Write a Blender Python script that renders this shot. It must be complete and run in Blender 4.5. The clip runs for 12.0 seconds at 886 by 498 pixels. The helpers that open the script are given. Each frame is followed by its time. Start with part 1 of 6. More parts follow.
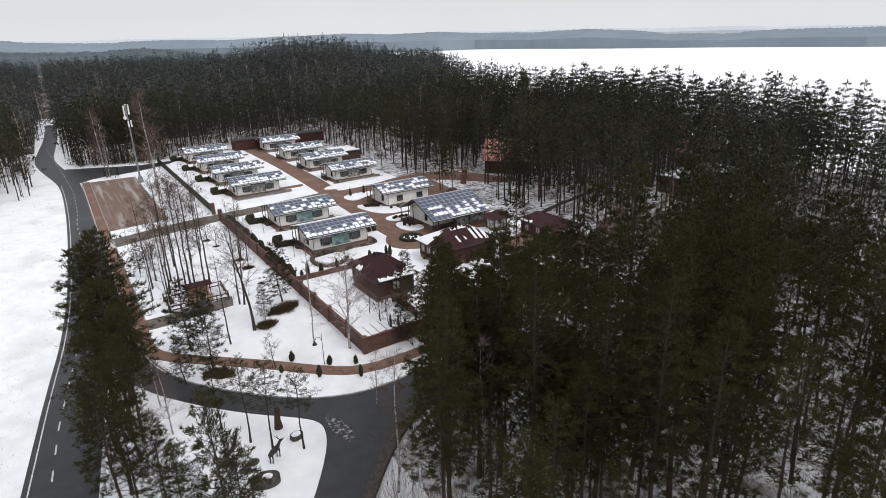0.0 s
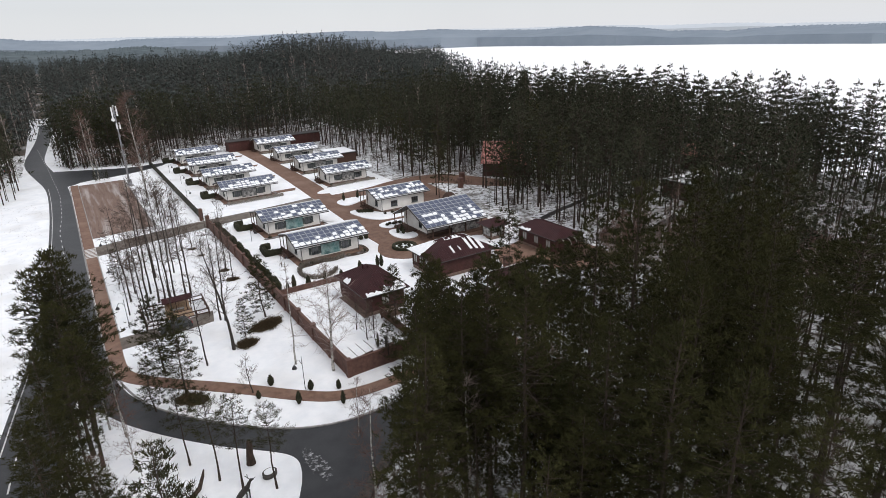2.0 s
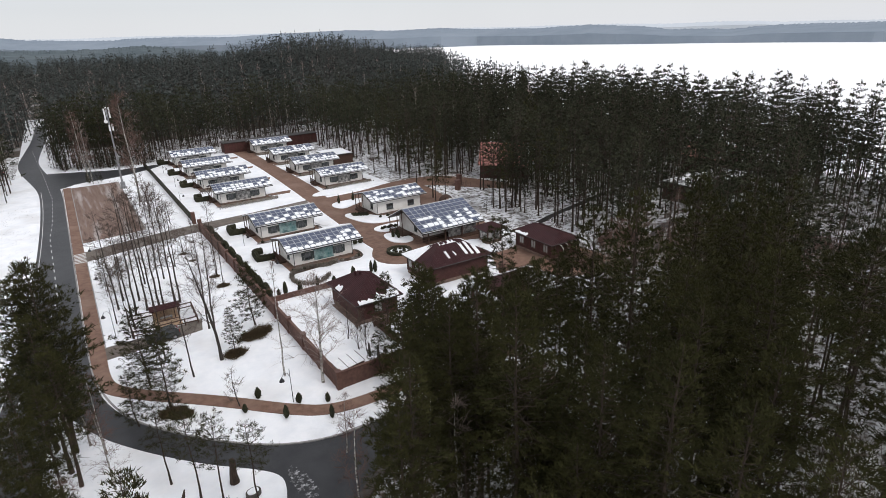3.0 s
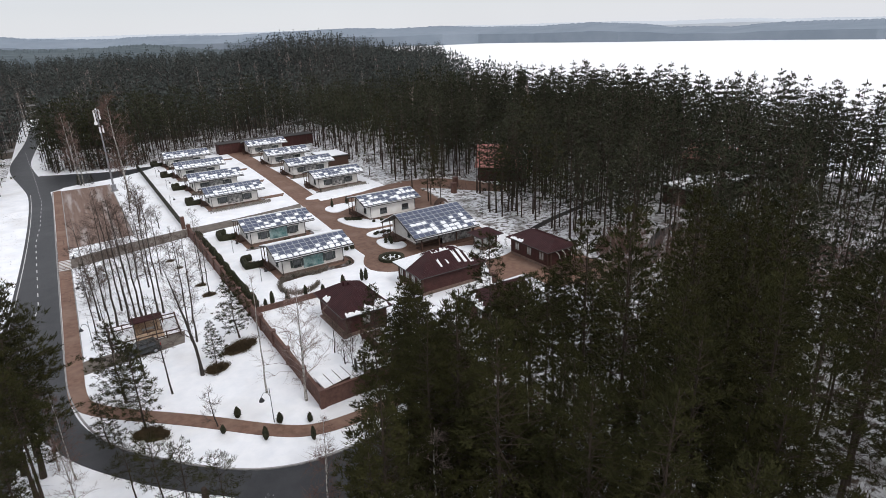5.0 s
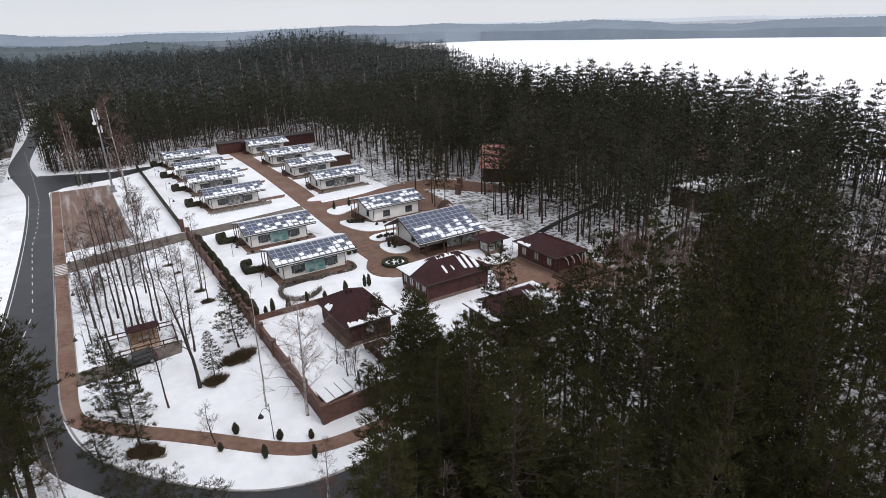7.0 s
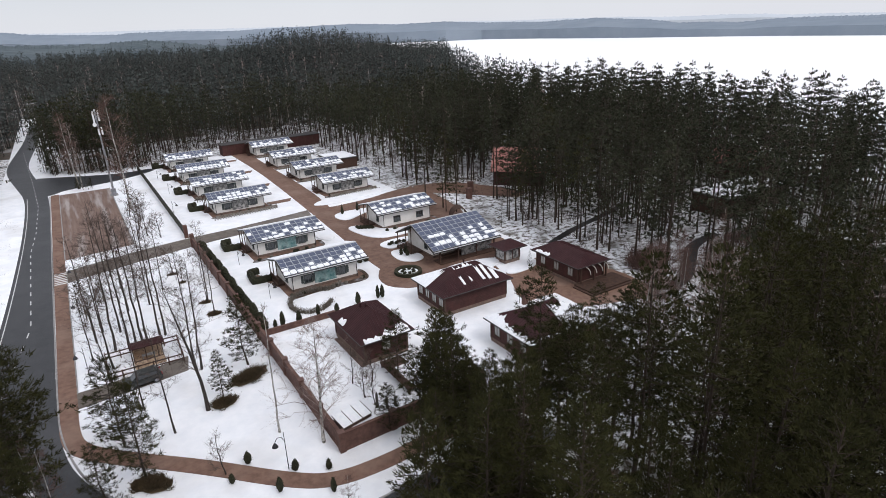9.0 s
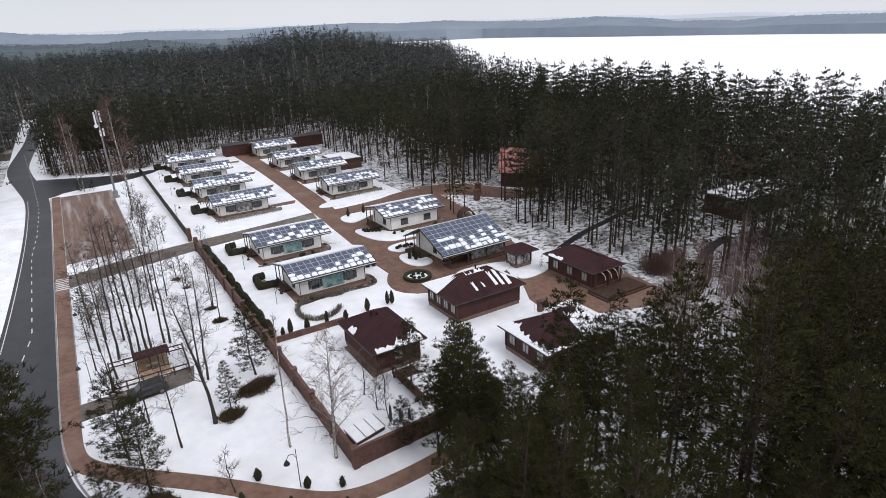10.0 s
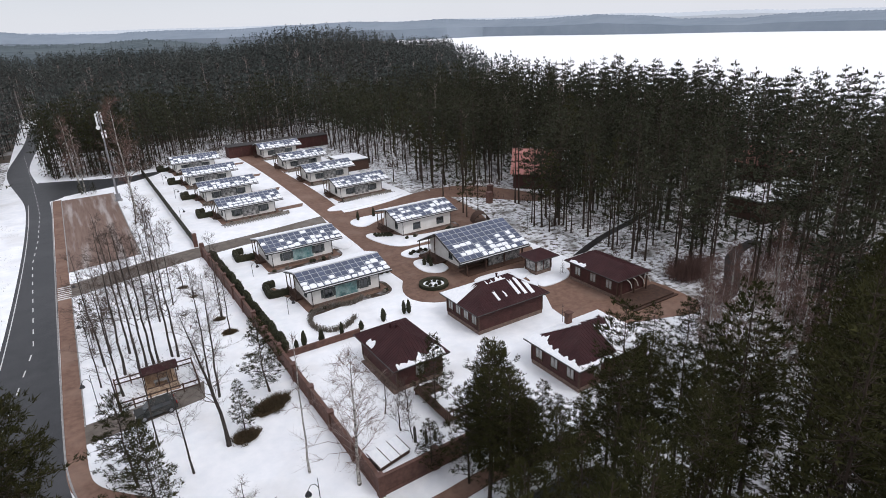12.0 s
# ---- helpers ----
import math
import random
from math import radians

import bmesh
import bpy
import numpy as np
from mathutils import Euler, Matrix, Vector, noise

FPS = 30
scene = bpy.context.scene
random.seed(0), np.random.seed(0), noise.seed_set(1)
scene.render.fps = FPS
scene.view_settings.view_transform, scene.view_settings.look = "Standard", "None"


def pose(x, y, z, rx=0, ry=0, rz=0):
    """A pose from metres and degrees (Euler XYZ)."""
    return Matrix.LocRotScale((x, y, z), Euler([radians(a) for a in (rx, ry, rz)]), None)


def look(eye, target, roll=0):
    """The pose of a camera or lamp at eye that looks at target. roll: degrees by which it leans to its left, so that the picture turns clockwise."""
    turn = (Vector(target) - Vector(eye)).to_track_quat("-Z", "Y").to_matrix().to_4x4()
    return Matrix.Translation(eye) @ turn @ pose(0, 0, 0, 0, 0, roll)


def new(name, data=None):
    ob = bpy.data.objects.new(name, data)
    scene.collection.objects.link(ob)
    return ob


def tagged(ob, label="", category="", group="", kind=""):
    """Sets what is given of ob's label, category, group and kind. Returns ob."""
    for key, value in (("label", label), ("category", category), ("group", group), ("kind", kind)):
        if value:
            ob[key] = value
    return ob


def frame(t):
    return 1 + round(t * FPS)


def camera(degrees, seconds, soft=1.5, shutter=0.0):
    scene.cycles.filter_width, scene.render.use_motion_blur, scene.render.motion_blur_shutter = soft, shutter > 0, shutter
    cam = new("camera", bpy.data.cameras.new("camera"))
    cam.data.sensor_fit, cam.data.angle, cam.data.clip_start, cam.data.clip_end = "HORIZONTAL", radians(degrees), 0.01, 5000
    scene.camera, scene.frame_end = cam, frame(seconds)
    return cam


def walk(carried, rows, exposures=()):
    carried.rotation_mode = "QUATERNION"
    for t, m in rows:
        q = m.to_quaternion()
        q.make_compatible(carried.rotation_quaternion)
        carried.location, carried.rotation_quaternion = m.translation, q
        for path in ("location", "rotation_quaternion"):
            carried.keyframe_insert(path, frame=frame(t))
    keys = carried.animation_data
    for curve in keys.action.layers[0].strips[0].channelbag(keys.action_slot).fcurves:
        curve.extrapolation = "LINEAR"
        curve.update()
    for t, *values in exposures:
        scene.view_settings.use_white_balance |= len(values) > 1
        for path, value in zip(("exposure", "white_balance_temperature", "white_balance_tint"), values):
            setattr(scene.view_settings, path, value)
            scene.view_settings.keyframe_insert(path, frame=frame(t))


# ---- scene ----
cam = camera(73.5, 12.0, soft=0.3)
PATH = [
    (0, (-24.599, -56.417, 34.112), (-23.591, -54.825, 33.442), -2.0),
    (0.5, (-23.655, -55.602, 34.202), (-22.649, -54.01, 33.53), -2.0),
    (1, (-22.707, -54.763, 34.308), (-21.704, -53.17, 33.634), -2.1),
    (1.5, (-21.727, -53.903, 34.422), (-20.726, -52.308, 33.747), -2.1),
    (2, (-20.74, -53.132, 34.499), (-19.741, -51.537, 33.821), -2.1),
    (2.5, (-19.748, -52.433, 34.596), (-18.751, -50.838, 33.916), -2.2),
    (3, (-18.874, -51.789, 34.719), (-17.877, -50.194, 34.038), -2.2),
    (5, (-16.025, -49.97, 35.113), (-15.035, -48.374, 34.426), -2.3),
    (5.5, (-15.572, -49.53, 35.179), (-14.584, -47.934, 34.489), -2.3),
    (6, (-15.284, -48.983, 35.247), (-14.298, -47.386, 34.556), -2.4),
    (6.5, (-15.092, -48.26, 35.305), (-14.108, -46.662, 34.612), -2.3),
    (7, (-14.974, -47.417, 35.334), (-13.991, -45.82, 34.64), -2.3),
    (9, (-14.764, -42.708, 35.597), (-13.782, -41.112, 34.898), -2.3),
    (9.5, (-14.767, -41.358, 35.638), (-13.787, -39.762, 34.937), -2.4),
    (10, (-14.808, -40.06, 35.675), (-13.828, -38.464, 34.973), -2.4),
    (10.5, (-14.9, -38.81, 35.702), (-13.919, -37.215, 34.999), -2.4),
    (11, (-14.969, -37.638, 35.707), (-13.989, -36.043, 35.003), -2.4),
    (11.5, (-14.948, -36.621, 35.665), (-13.969, -35.026, 34.96), -2.5),
    (12, (-14.939, -35.662, 35.629), (-13.961, -34.067, 34.923), -2.6),
]
walk(cam, [(t, look(eye, target, roll)) for t, eye, target, roll in PATH], exposures=[(0.0, -0.04, 6460, 11.5), (12.0, -0.05, 6230, 14.0)])


# ---- light ----
world = bpy.data.worlds.new("overcast_sky")
scene.world = world
world.use_nodes = True
wn, wl = world.node_tree.nodes, world.node_tree.links
wn.clear()
w_out = wn.new("ShaderNodeOutputWorld")
w_bg = wn.new("ShaderNodeBackground")
w_sky = wn.new("ShaderNodeTexSky")
w_sky.sky_type, w_sky.sun_disc = "NISHITA", False
w_sky.sun_elevation, w_sky.sun_rotation = radians(38), radians(200)
w_geo = wn.new("ShaderNodeTexCoord")
w_sep = wn.new("ShaderNodeSeparateXYZ")
w_ramp = wn.new("ShaderNodeValToRGB")
w_noise = wn.new("ShaderNodeTexNoise")
w_noise.inputs["Scale"].default_value, w_noise.inputs["Detail"].default_value = 2.2, 4
w_mul = wn.new("ShaderNodeMixRGB")
w_mul.blend_type, w_mul.inputs["Fac"].default_value = "MULTIPLY", 0.16
w_mix = wn.new("ShaderNodeMixRGB")
w_mix.inputs["Fac"].default_value = 0.985
e = w_ramp.color_ramp.elements
e[0].position, e[0].color = 0.0, (0.80, 0.82, 0.85, 1)
e[1].position, e[1].color = 1.0, (1.0, 1.01, 1.03, 1)
k = w_ramp.color_ramp.elements.new(0.05)
k.color = (0.73, 0.75, 0.775, 1)
k = w_ramp.color_ramp.elements.new(0.35)
k.color = (0.92, 0.935, 0.96, 1)
wl.new(w_geo.outputs["Generated"], w_sep.inputs[0])
wl.new(w_geo.outputs["Generated"], w_noise.inputs["Vector"])
wl.new(w_sep.outputs["Z"], w_ramp.inputs["Fac"])
wl.new(w_ramp.outputs["Color"], w_mul.inputs["Color1"])
wl.new(w_noise.outputs["Fac"], w_mul.inputs["Color2"])
wl.new(w_sky.outputs["Color"], w_mix.inputs["Color1"])
wl.new(w_mul.outputs["Color"], w_mix.inputs["Color2"])
wl.new(w_mix.outputs["Color"], w_bg.inputs["Color"])
w_bg.inputs["Strength"].default_value = 1.0
wl.new(w_bg.outputs[0], w_out.inputs[0])

sun_data = bpy.data.lights.new("sun", "SUN")
sun_data.energy, sun_data.angle, sun_data.color = 1.2, radians(25), (1.0, 0.97, 0.93)
sun = new("sun", sun_data)
sun.matrix_world = look((40, -60, 120), (10, 30, 0))
scene.view_settings.exposure = 0.0


# ---- materials ----
def material(name, rough=0.8, metal=0.0, spec=0.3):
    m = bpy.data.materials.new(name)
    m.use_nodes = True
    b = m.node_tree.nodes["Principled BSDF"]
    b.inputs["Roughness"].default_value = rough
    b.inputs["Metallic"].default_value = metal
    b.inputs["Specular IOR Level"].default_value = spec
    return m, m.node_tree.nodes, m.node_tree.links, b


def noisy(name, c1, c2, scale=1.0, rough=0.8, c3=None, scale3=0.1, amount3=0.5, bump=0.0, bump_scale=20.0, metal=0.0, spec=0.3, island=0.0, stretch=None, lo=0.35, hi=0.65):
    """Two colours mixed by noise, a third by a broader one, some relief, and a shift from piece to piece."""
    m, n, l, b = material(name, rough, metal, spec)
    tc = n.new("ShaderNodeTexCoord")
    src = tc.outputs["Object"]
    if stretch:
        mp = n.new("ShaderNodeMapping")
        mp.inputs["Scale"].default_value = stretch
        l.new(src, mp.inputs[0])
        src = mp.outputs[0]
    tx = n.new("ShaderNodeTexNoise")
    tx.inputs["Scale"].default_value, tx.inputs["Detail"].default_value = scale, 6
    l.new(src, tx.inputs["Vector"])
    rp = n.new("ShaderNodeValToRGB")
    tx.inputs["Roughness"].default_value = 0.62
    rp.color_ramp.elements[0].position, rp.color_ramp.elements[0].color = lo, (*c1, 1)
    rp.color_ramp.elements[1].position, rp.color_ramp.elements[1].color = hi, (*c2, 1)
    l.new(tx.outputs["Fac"], rp.inputs["Fac"])
    col = rp.outputs["Color"]
    if c3:
        t3 = n.new("ShaderNodeTexNoise")
        t3.inputs["Scale"].default_value, t3.inputs["Detail"].default_value = scale3, 5
        l.new(src, t3.inputs["Vector"])
        r3 = n.new("ShaderNodeValToRGB")
        r3.color_ramp.elements[0].position, r3.color_ramp.elements[0].color = 0.5, (0, 0, 0, 1)
        r3.color_ramp.elements[1].position, r3.color_ramp.elements[1].color = 0.68, (amount3,) * 3 + (1,)
        l.new(t3.outputs["Fac"], r3.inputs["Fac"])
        mx = n.new("ShaderNodeMixRGB")
        l.new(r3.outputs["Color"], mx.inputs["Fac"])
        l.new(col, mx.inputs["Color1"])
        mx.inputs["Color2"].default_value = (*c3, 1)
        col = mx.outputs["Color"]
    if island:
        oi = n.new("ShaderNodeObjectInfo")
        gi = n.new("ShaderNodeNewGeometry")
        ad = n.new("ShaderNodeMath")
        ad.operation = "ADD"
        l.new(oi.outputs["Random"], ad.inputs[0])
        l.new(gi.outputs["Random Per Island"], ad.inputs[1])
        mr = n.new("ShaderNodeMapRange")
        mr.inputs[1].default_value, mr.inputs[2].default_value = 0.0, 2.0
        mr.inputs[3].default_value, mr.inputs[4].default_value = 1 - island, 1 + island
        l.new(ad.outputs[0], mr.inputs[0])
        hs = n.new("ShaderNodeHueSaturation")
        l.new(mr.outputs[0], hs.inputs["Value"])
        l.new(col, hs.inputs["Color"])
        col = hs.outputs["Color"]
    l.new(col, b.inputs["Base Color"])
    if bump:
        tb = n.new("ShaderNodeTexNoise")
        tb.inputs["Scale"].default_value, tb.inputs["Detail"].default_value = bump_scale, 5
        l.new(src, tb.inputs["Vector"])
        bp = n.new("ShaderNodeBump")
        bp.inputs["Strength"].default_value, bp.inputs["Distance"].default_value = bump, 0.05
        l.new(tb.outputs["Fac"], bp.inputs["Height"])
        l.new(bp.outputs[0], b.inputs["Normal"])
    return m


M_SNOW = noisy("snow", (0.80, 0.82, 0.85), (0.90, 0.905, 0.92), 0.45, 0.65, (0.62, 0.61, 0.60), 0.13, 0.5, 0.6, 2.2)
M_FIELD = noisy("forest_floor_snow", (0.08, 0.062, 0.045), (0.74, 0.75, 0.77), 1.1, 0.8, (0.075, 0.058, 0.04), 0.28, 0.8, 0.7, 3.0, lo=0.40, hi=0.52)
# mostly brown ground with few white patches, used deep in the wood
M_DEEPFLOOR = noisy("deep_wood_floor", (0.05, 0.04, 0.03), (0.11, 0.085, 0.065), 0.5, 0.9, (0.55, 0.56, 0.58), 0.07, 0.6, 0.5, 2.0)
M_ICE = noisy("lake_snow", (0.90, 0.91, 0.92), (0.94, 0.945, 0.95), 0.004, 0.6, (0.88, 0.89, 0.90), 0.002, 0.5)
M_ROOFSNOW = noisy("roof_snow", (0.80, 0.82, 0.85), (0.90, 0.91, 0.92), 2.5, 0.6, bump=0.4, bump_scale=6)
M_ASPHALT = noisy("asphalt", (0.020, 0.021, 0.024), (0.034, 0.035, 0.038), 0.5, 0.5, (0.056, 0.056, 0.060), 0.10, 0.6, 0.2, 30, spec=0.35)
M_TRACK = noisy("wet_dark_track", (0.010, 0.009, 0.009), (0.024, 0.021, 0.020), 0.9, 0.6, (0.045, 0.04, 0.036), 0.4, 0.5, 0.3, 10, spec=0.3)
M_LINE = noisy("road_paint", (0.45, 0.45, 0.45), (0.7, 0.7, 0.68), 3.0, 0.7)
M_PAVER = noisy("brown_pavers", (0.135, 0.078, 0.056), (0.205, 0.122, 0.088), 1.2, 0.8, (0.26, 0.175, 0.135), 0.2, 0.5, 0.3, 12, island=0.15)
M_DRIVE = noisy("dirt_drive", (0.10, 0.085, 0.072), (0.16, 0.135, 0.115), 0.8, 0.9, (0.24, 0.22, 0.2), 0.25, 0.5, 0.3, 8)
M_GRAVEL = noisy("gravel_lot", (0.15, 0.098, 0.078), (0.205, 0.142, 0.115), 1.5, 0.9, (0.42, 0.38, 0.36), 0.55, 0.75, 0.3, 10, stretch=(1.3, 0.1, 1))
M_KERB = noisy("concrete_kerb", (0.22, 0.215, 0.21), (0.36, 0.35, 0.34), 2.0, 0.85)
M_PLASTER = noisy("white_plaster", (0.72, 0.70, 0.66), (0.82, 0.80, 0.77), 0.8, 0.85, (0.6, 0.57, 0.52), 0.5, 0.35, 0.1, 25)
M_PLINTH = noisy("brick_plinth", (0.12, 0.085, 0.07), (0.20, 0.14, 0.11), 3.0, 0.85)
M_FASCIA = noisy("dark_fascia", (0.035, 0.032, 0.032), (0.06, 0.055, 0.052), 2.0, 0.6)
M_GUTTER = noisy("pale_gutter", (0.42, 0.43, 0.45), (0.6, 0.6, 0.6), 3.0, 0.45)
M_PANEL = noisy("solar_glass", (0.045, 0.058, 0.10), (0.07, 0.085, 0.135), 0.6, 0.18, island=0.25, spec=0.6)
M_PANELFRAME = noisy("panel_frame", (0.32, 0.34, 0.38), (0.45, 0.47, 0.5), 4.0, 0.4, metal=0.4)
M_TIMBER = noisy("dark_timber", (0.05, 0.028, 0.020), (0.085, 0.048, 0.034), 2.0, 0.75, stretch=(1, 1, 6), bump=0.2, bump_scale=8, island=0.15)
M_LOGWALL = noisy("red_brown_boards", (0.046, 0.017, 0.0145), (0.070, 0.027, 0.023), 1.2, 0.75, (0.05, 0.025, 0.02), 0.4, 0.4, 0.2, 10, island=0.12)
M_TILE = noisy("brown_metal_tile", (0.030, 0.0105, 0.0118), (0.046, 0.0165, 0.018), 0.8, 0.58, (0.062, 0.032, 0.031), 0.3, 0.35, 0.15, 12, spec=0.15)
M_REDROOF = noisy("red_metal_roof", (0.44, 0.19, 0.165), (0.52, 0.25, 0.22), 0.6, 0.5, (0.3, 0.1, 0.08), 0.3, 0.4)
M_FENCE = noisy("brown_fence_brick", (0.085, 0.045, 0.036), (0.14, 0.075, 0.058), 1.8, 0.85, (0.06, 0.035, 0.03), 0.4, 0.5, 0.3, 9, island=0.15)
M_FENCECAP = noisy("fence_cap", (0.10, 0.055, 0.045), (0.15, 0.085, 0.07), 3.0, 0.7)
M_GLASS, _n, _l, _b = material("window_glass", 0.08, 0.0, 0.8)
_b.inputs["Base Color"].default_value = (0.018, 0.022, 0.026, 1)
M_WFRAME = noisy("window_frame_paint", (0.05, 0.06, 0.058), (0.08, 0.09, 0.088), 3.0, 0.6)
M_CURTAIN = noisy("curtained_glass", (0.20, 0.20, 0.19), (0.42, 0.42, 0.40), 1.2, 0.12, spec=0.6)
M_WFRAMEW = noisy("pale_window_frame", (0.5, 0.47, 0.42), (0.62, 0.6, 0.55), 3.0, 0.6)
M_MURAL = noisy("turquoise_mural", (0.06, 0.20, 0.20), (0.42, 0.52, 0.50), 0.9, 0.8, (0.03, 0.09, 0.10), 0.7, 0.8)
M_TAN = noisy("tan_boards", (0.42, 0.30, 0.20), (0.55, 0.41, 0.29), 2.0, 0.8, (0.35, 0.26, 0.18), 0.6, 0.5)
M_MURALBW = noisy("grey_mural", (0.06, 0.06, 0.06), (0.55, 0.54, 0.52), 1.4, 0.8, (0.03, 0.03, 0.03), 1.0, 0.8)
M_METAL = noisy("galvanised_steel", (0.22, 0.22, 0.23), (0.34, 0.34, 0.35), 2.0, 0.4, metal=0.6)
M_WHITEPANEL = noisy("white_antenna_panel", (0.7, 0.7, 0.7), (0.8, 0.8, 0.8), 2.0, 0.5)
M_DARKMETAL = noisy("dark_metal", (0.03, 0.03, 0.032), (0.055, 0.055, 0.058), 2.0, 0.45, metal=0.5)
M_ROCK = noisy("dark_rock", (0.04, 0.036, 0.033), (0.10, 0.09, 0.08), 2.0, 0.9, bump=0.6, bump_scale=5)
M_EARTH = noisy("brown_grass_mound", (0.055, 0.038, 0.020), (0.105, 0.074, 0.040), 2.5, 0.95, (0.04, 0.032, 0.016), 0.8, 0.6, 0.6, 8)
M_BRONZE = noisy("dark_bronze", (0.02, 0.018, 0.016), (0.04, 0.036, 0.03), 3.0, 0.6)
M_BARK = noisy("pine_bark", (0.032, 0.023, 0.018), (0.066, 0.046, 0.034), 2.0, 0.95, stretch=(3, 3, 0.6), bump=0.4, bump_scale=10)
M_GREYBARK = noisy("grey_bark", (0.030, 0.025, 0.022), (0.062, 0.051, 0.044), 2.5, 0.95, stretch=(3, 3, 0.6), bump=0.3, bump_scale=10)
M_BIRCH = noisy("birch_bark", (0.10, 0.09, 0.08), (0.52, 0.50, 0.46), 2.2, 0.85, (0.06, 0.05, 0.045), 1.5, 0.6, stretch=(1, 1, 2.5), lo=0.4, hi=0.55)
M_TWIG = noisy("bare_twigs", (0.062, 0.045, 0.037), (0.105, 0.078, 0.064), 0.8, 0.95, island=0.2)
M_TWIGR = noisy("reddish_birch_twigs", (0.090, 0.052, 0.043), (0.15, 0.092, 0.076), 0.8, 0.95, island=0.2)
M_NEEDLE = noisy("pine_needles", (0.0200, 0.0202, 0.0074), (0.0395, 0.0385, 0.013), 0.5, 0.8, (0.060, 0.055, 0.0185), 0.22, 0.5, island=0.35, spec=0.10)
# greyer copy of the pine needles, with a little distance haze painted in
M_MIDNEEDLE = noisy("haze_greyed_needles", (0.0245, 0.0275, 0.0165), (0.046, 0.0485, 0.028), 0.5, 0.8, (0.062, 0.058, 0.034), 0.22, 0.5, island=0.35, spec=0.10)
M_SPRUCE = noisy("spruce_needles", (0.024, 0.030, 0.015), (0.046, 0.054, 0.026), 0.6, 0.75, (0.06, 0.06, 0.03), 0.3, 0.4, island=0.35, spec=0.15)
# lighter and bluer than the near needles: distance haze put into the colour
M_FARTREE = noisy("haze_greyed_conifers", (0.046, 0.053, 0.050), (0.072, 0.081, 0.075), 0.03, 0.9, (0.085, 0.08, 0.072), 0.02, 0.5, island=0.2, spec=0.05)
M_BIRCHTWIG = noisy("pale_birch_twigs", (0.17, 0.125, 0.11), (0.30, 0.24, 0.215), 0.8, 0.95, island=0.2)
M_THUJA = noisy("dark_thuja", (0.016, 0.017, 0.009), (0.036, 0.036, 0.018), 3.0, 0.9, (0.05, 0.04, 0.022), 0.8, 0.5, bump=0.6, bump_scale=10, island=0.25)
M_HEDGE = noisy("dry_hedge", (0.10, 0.085, 0.065), (0.22, 0.19, 0.16), 4.0, 0.95, (0.3, 0.28, 0.26), 1.0, 0.5, 0.6, 10)


# ---- mesh helpers ----
def part(name, bm, mat, parent=None, label=""):
    """Link a bmesh as one mesh object under a thing or a part."""
    me = bpy.data.meshes.new(name)
    bm.to_mesh(me)
    bm.free()
    me.materials.append(mat)
    ob = new(name, me)
    if parent:
        ob.parent = parent
    if label:
        ob["label"] = label
    return ob


def raw(name, verts, faces, mats, parent=None, label="", index=None, smooth=False):
    me = bpy.data.meshes.new(name)
    me.from_pydata([tuple(v) for v in verts], [], [tuple(f) for f in faces])
    for m in mats if isinstance(mats, (list, tuple)) else [mats]:
        me.materials.append(m)
    if index is not None:
        me.polygons.foreach_set("material_index", np.asarray(index, dtype=np.int32))
    if smooth:
        me.polygons.foreach_set("use_smooth", [True] * len(me.polygons))
    me.update()
    ob = new(name, me)
    if parent:
        ob.parent = parent
    if label:
        ob["label"] = label
    return ob


def thing(name, m, label, category, group="", kind=""):
    """An Empty at the base of a thing."""
    ob = new(name)
    ob.empty_display_size = 0.3
    ob.matrix_basis = m
    return tagged(ob, label, category, group, kind)


def box(bm, x0, y0, z0, x1, y1, z1, bevel=0.0):
    r = bmesh.ops.create_cube(bm, size=1.0)
    vs = r["verts"]
    for v in vs:
        v.co = Vector((x0 + (v.co.x + 0.5) * (x1 - x0), y0 + (v.co.y + 0.5) * (y1 - y0), z0 + (v.co.z + 0.5) * (z1 - z0)))
    if bevel:
        es = list({e for v in vs for e in v.link_edges})
        bmesh.ops.bevel(bm, geom=es, offset=bevel, segments=1, affect="EDGES")
    return bm


def boxes(*rows, bevel=0.0):
    bm = bmesh.new()
    for r in rows:
        box(bm, *r, bevel=bevel)
    return bm


def tube(bm, pts, radii, seg=6):
    """A tapered tube along points."""
    rings = []
    for i, p in enumerate(pts):
        p = Vector(p)
        a = Vector(pts[max(i - 1, 0)])
        b = Vector(pts[min(i + 1, len(pts) - 1)])
        d = (b - a).normalized()
        s = d.cross(Vector((0, 1, 0)) if abs(d.y) < 0.9 else Vector((1, 0, 0))).normalized()
        t = d.cross(s)
        rings.append([bm.verts.new(p + (s * math.cos(k * 2 * math.pi / seg) + t * math.sin(k * 2 * math.pi / seg)) * radii[i]) for k in range(seg)])
    for r0, r1 in zip(rings, rings[1:]):
        for k in range(seg):
            bm.faces.new((r0[k], r0[(k + 1) % seg], r1[(k + 1) % seg], r1[k]))
    bm.faces.new(list(reversed(rings[0])))
    bm.faces.new(rings[-1])
    return bm


def slab(bm, outline, z0, z1):
    """A flat prism over an outline of (x, y)."""
    low = [bm.verts.new((x, y, z0)) for x, y in outline]
    top = [bm.verts.new((x, y, z1)) for x, y in outline]
    n = len(outline)
    bm.faces.new(top)
    bm.faces.new(list(reversed(low)))
    for i in range(n):
        bm.faces.new((low[i], low[(i + 1) % n], top[(i + 1) % n], top[i]))
    bmesh.ops.recalc_face_normals(bm, faces=bm.faces)
    return bm


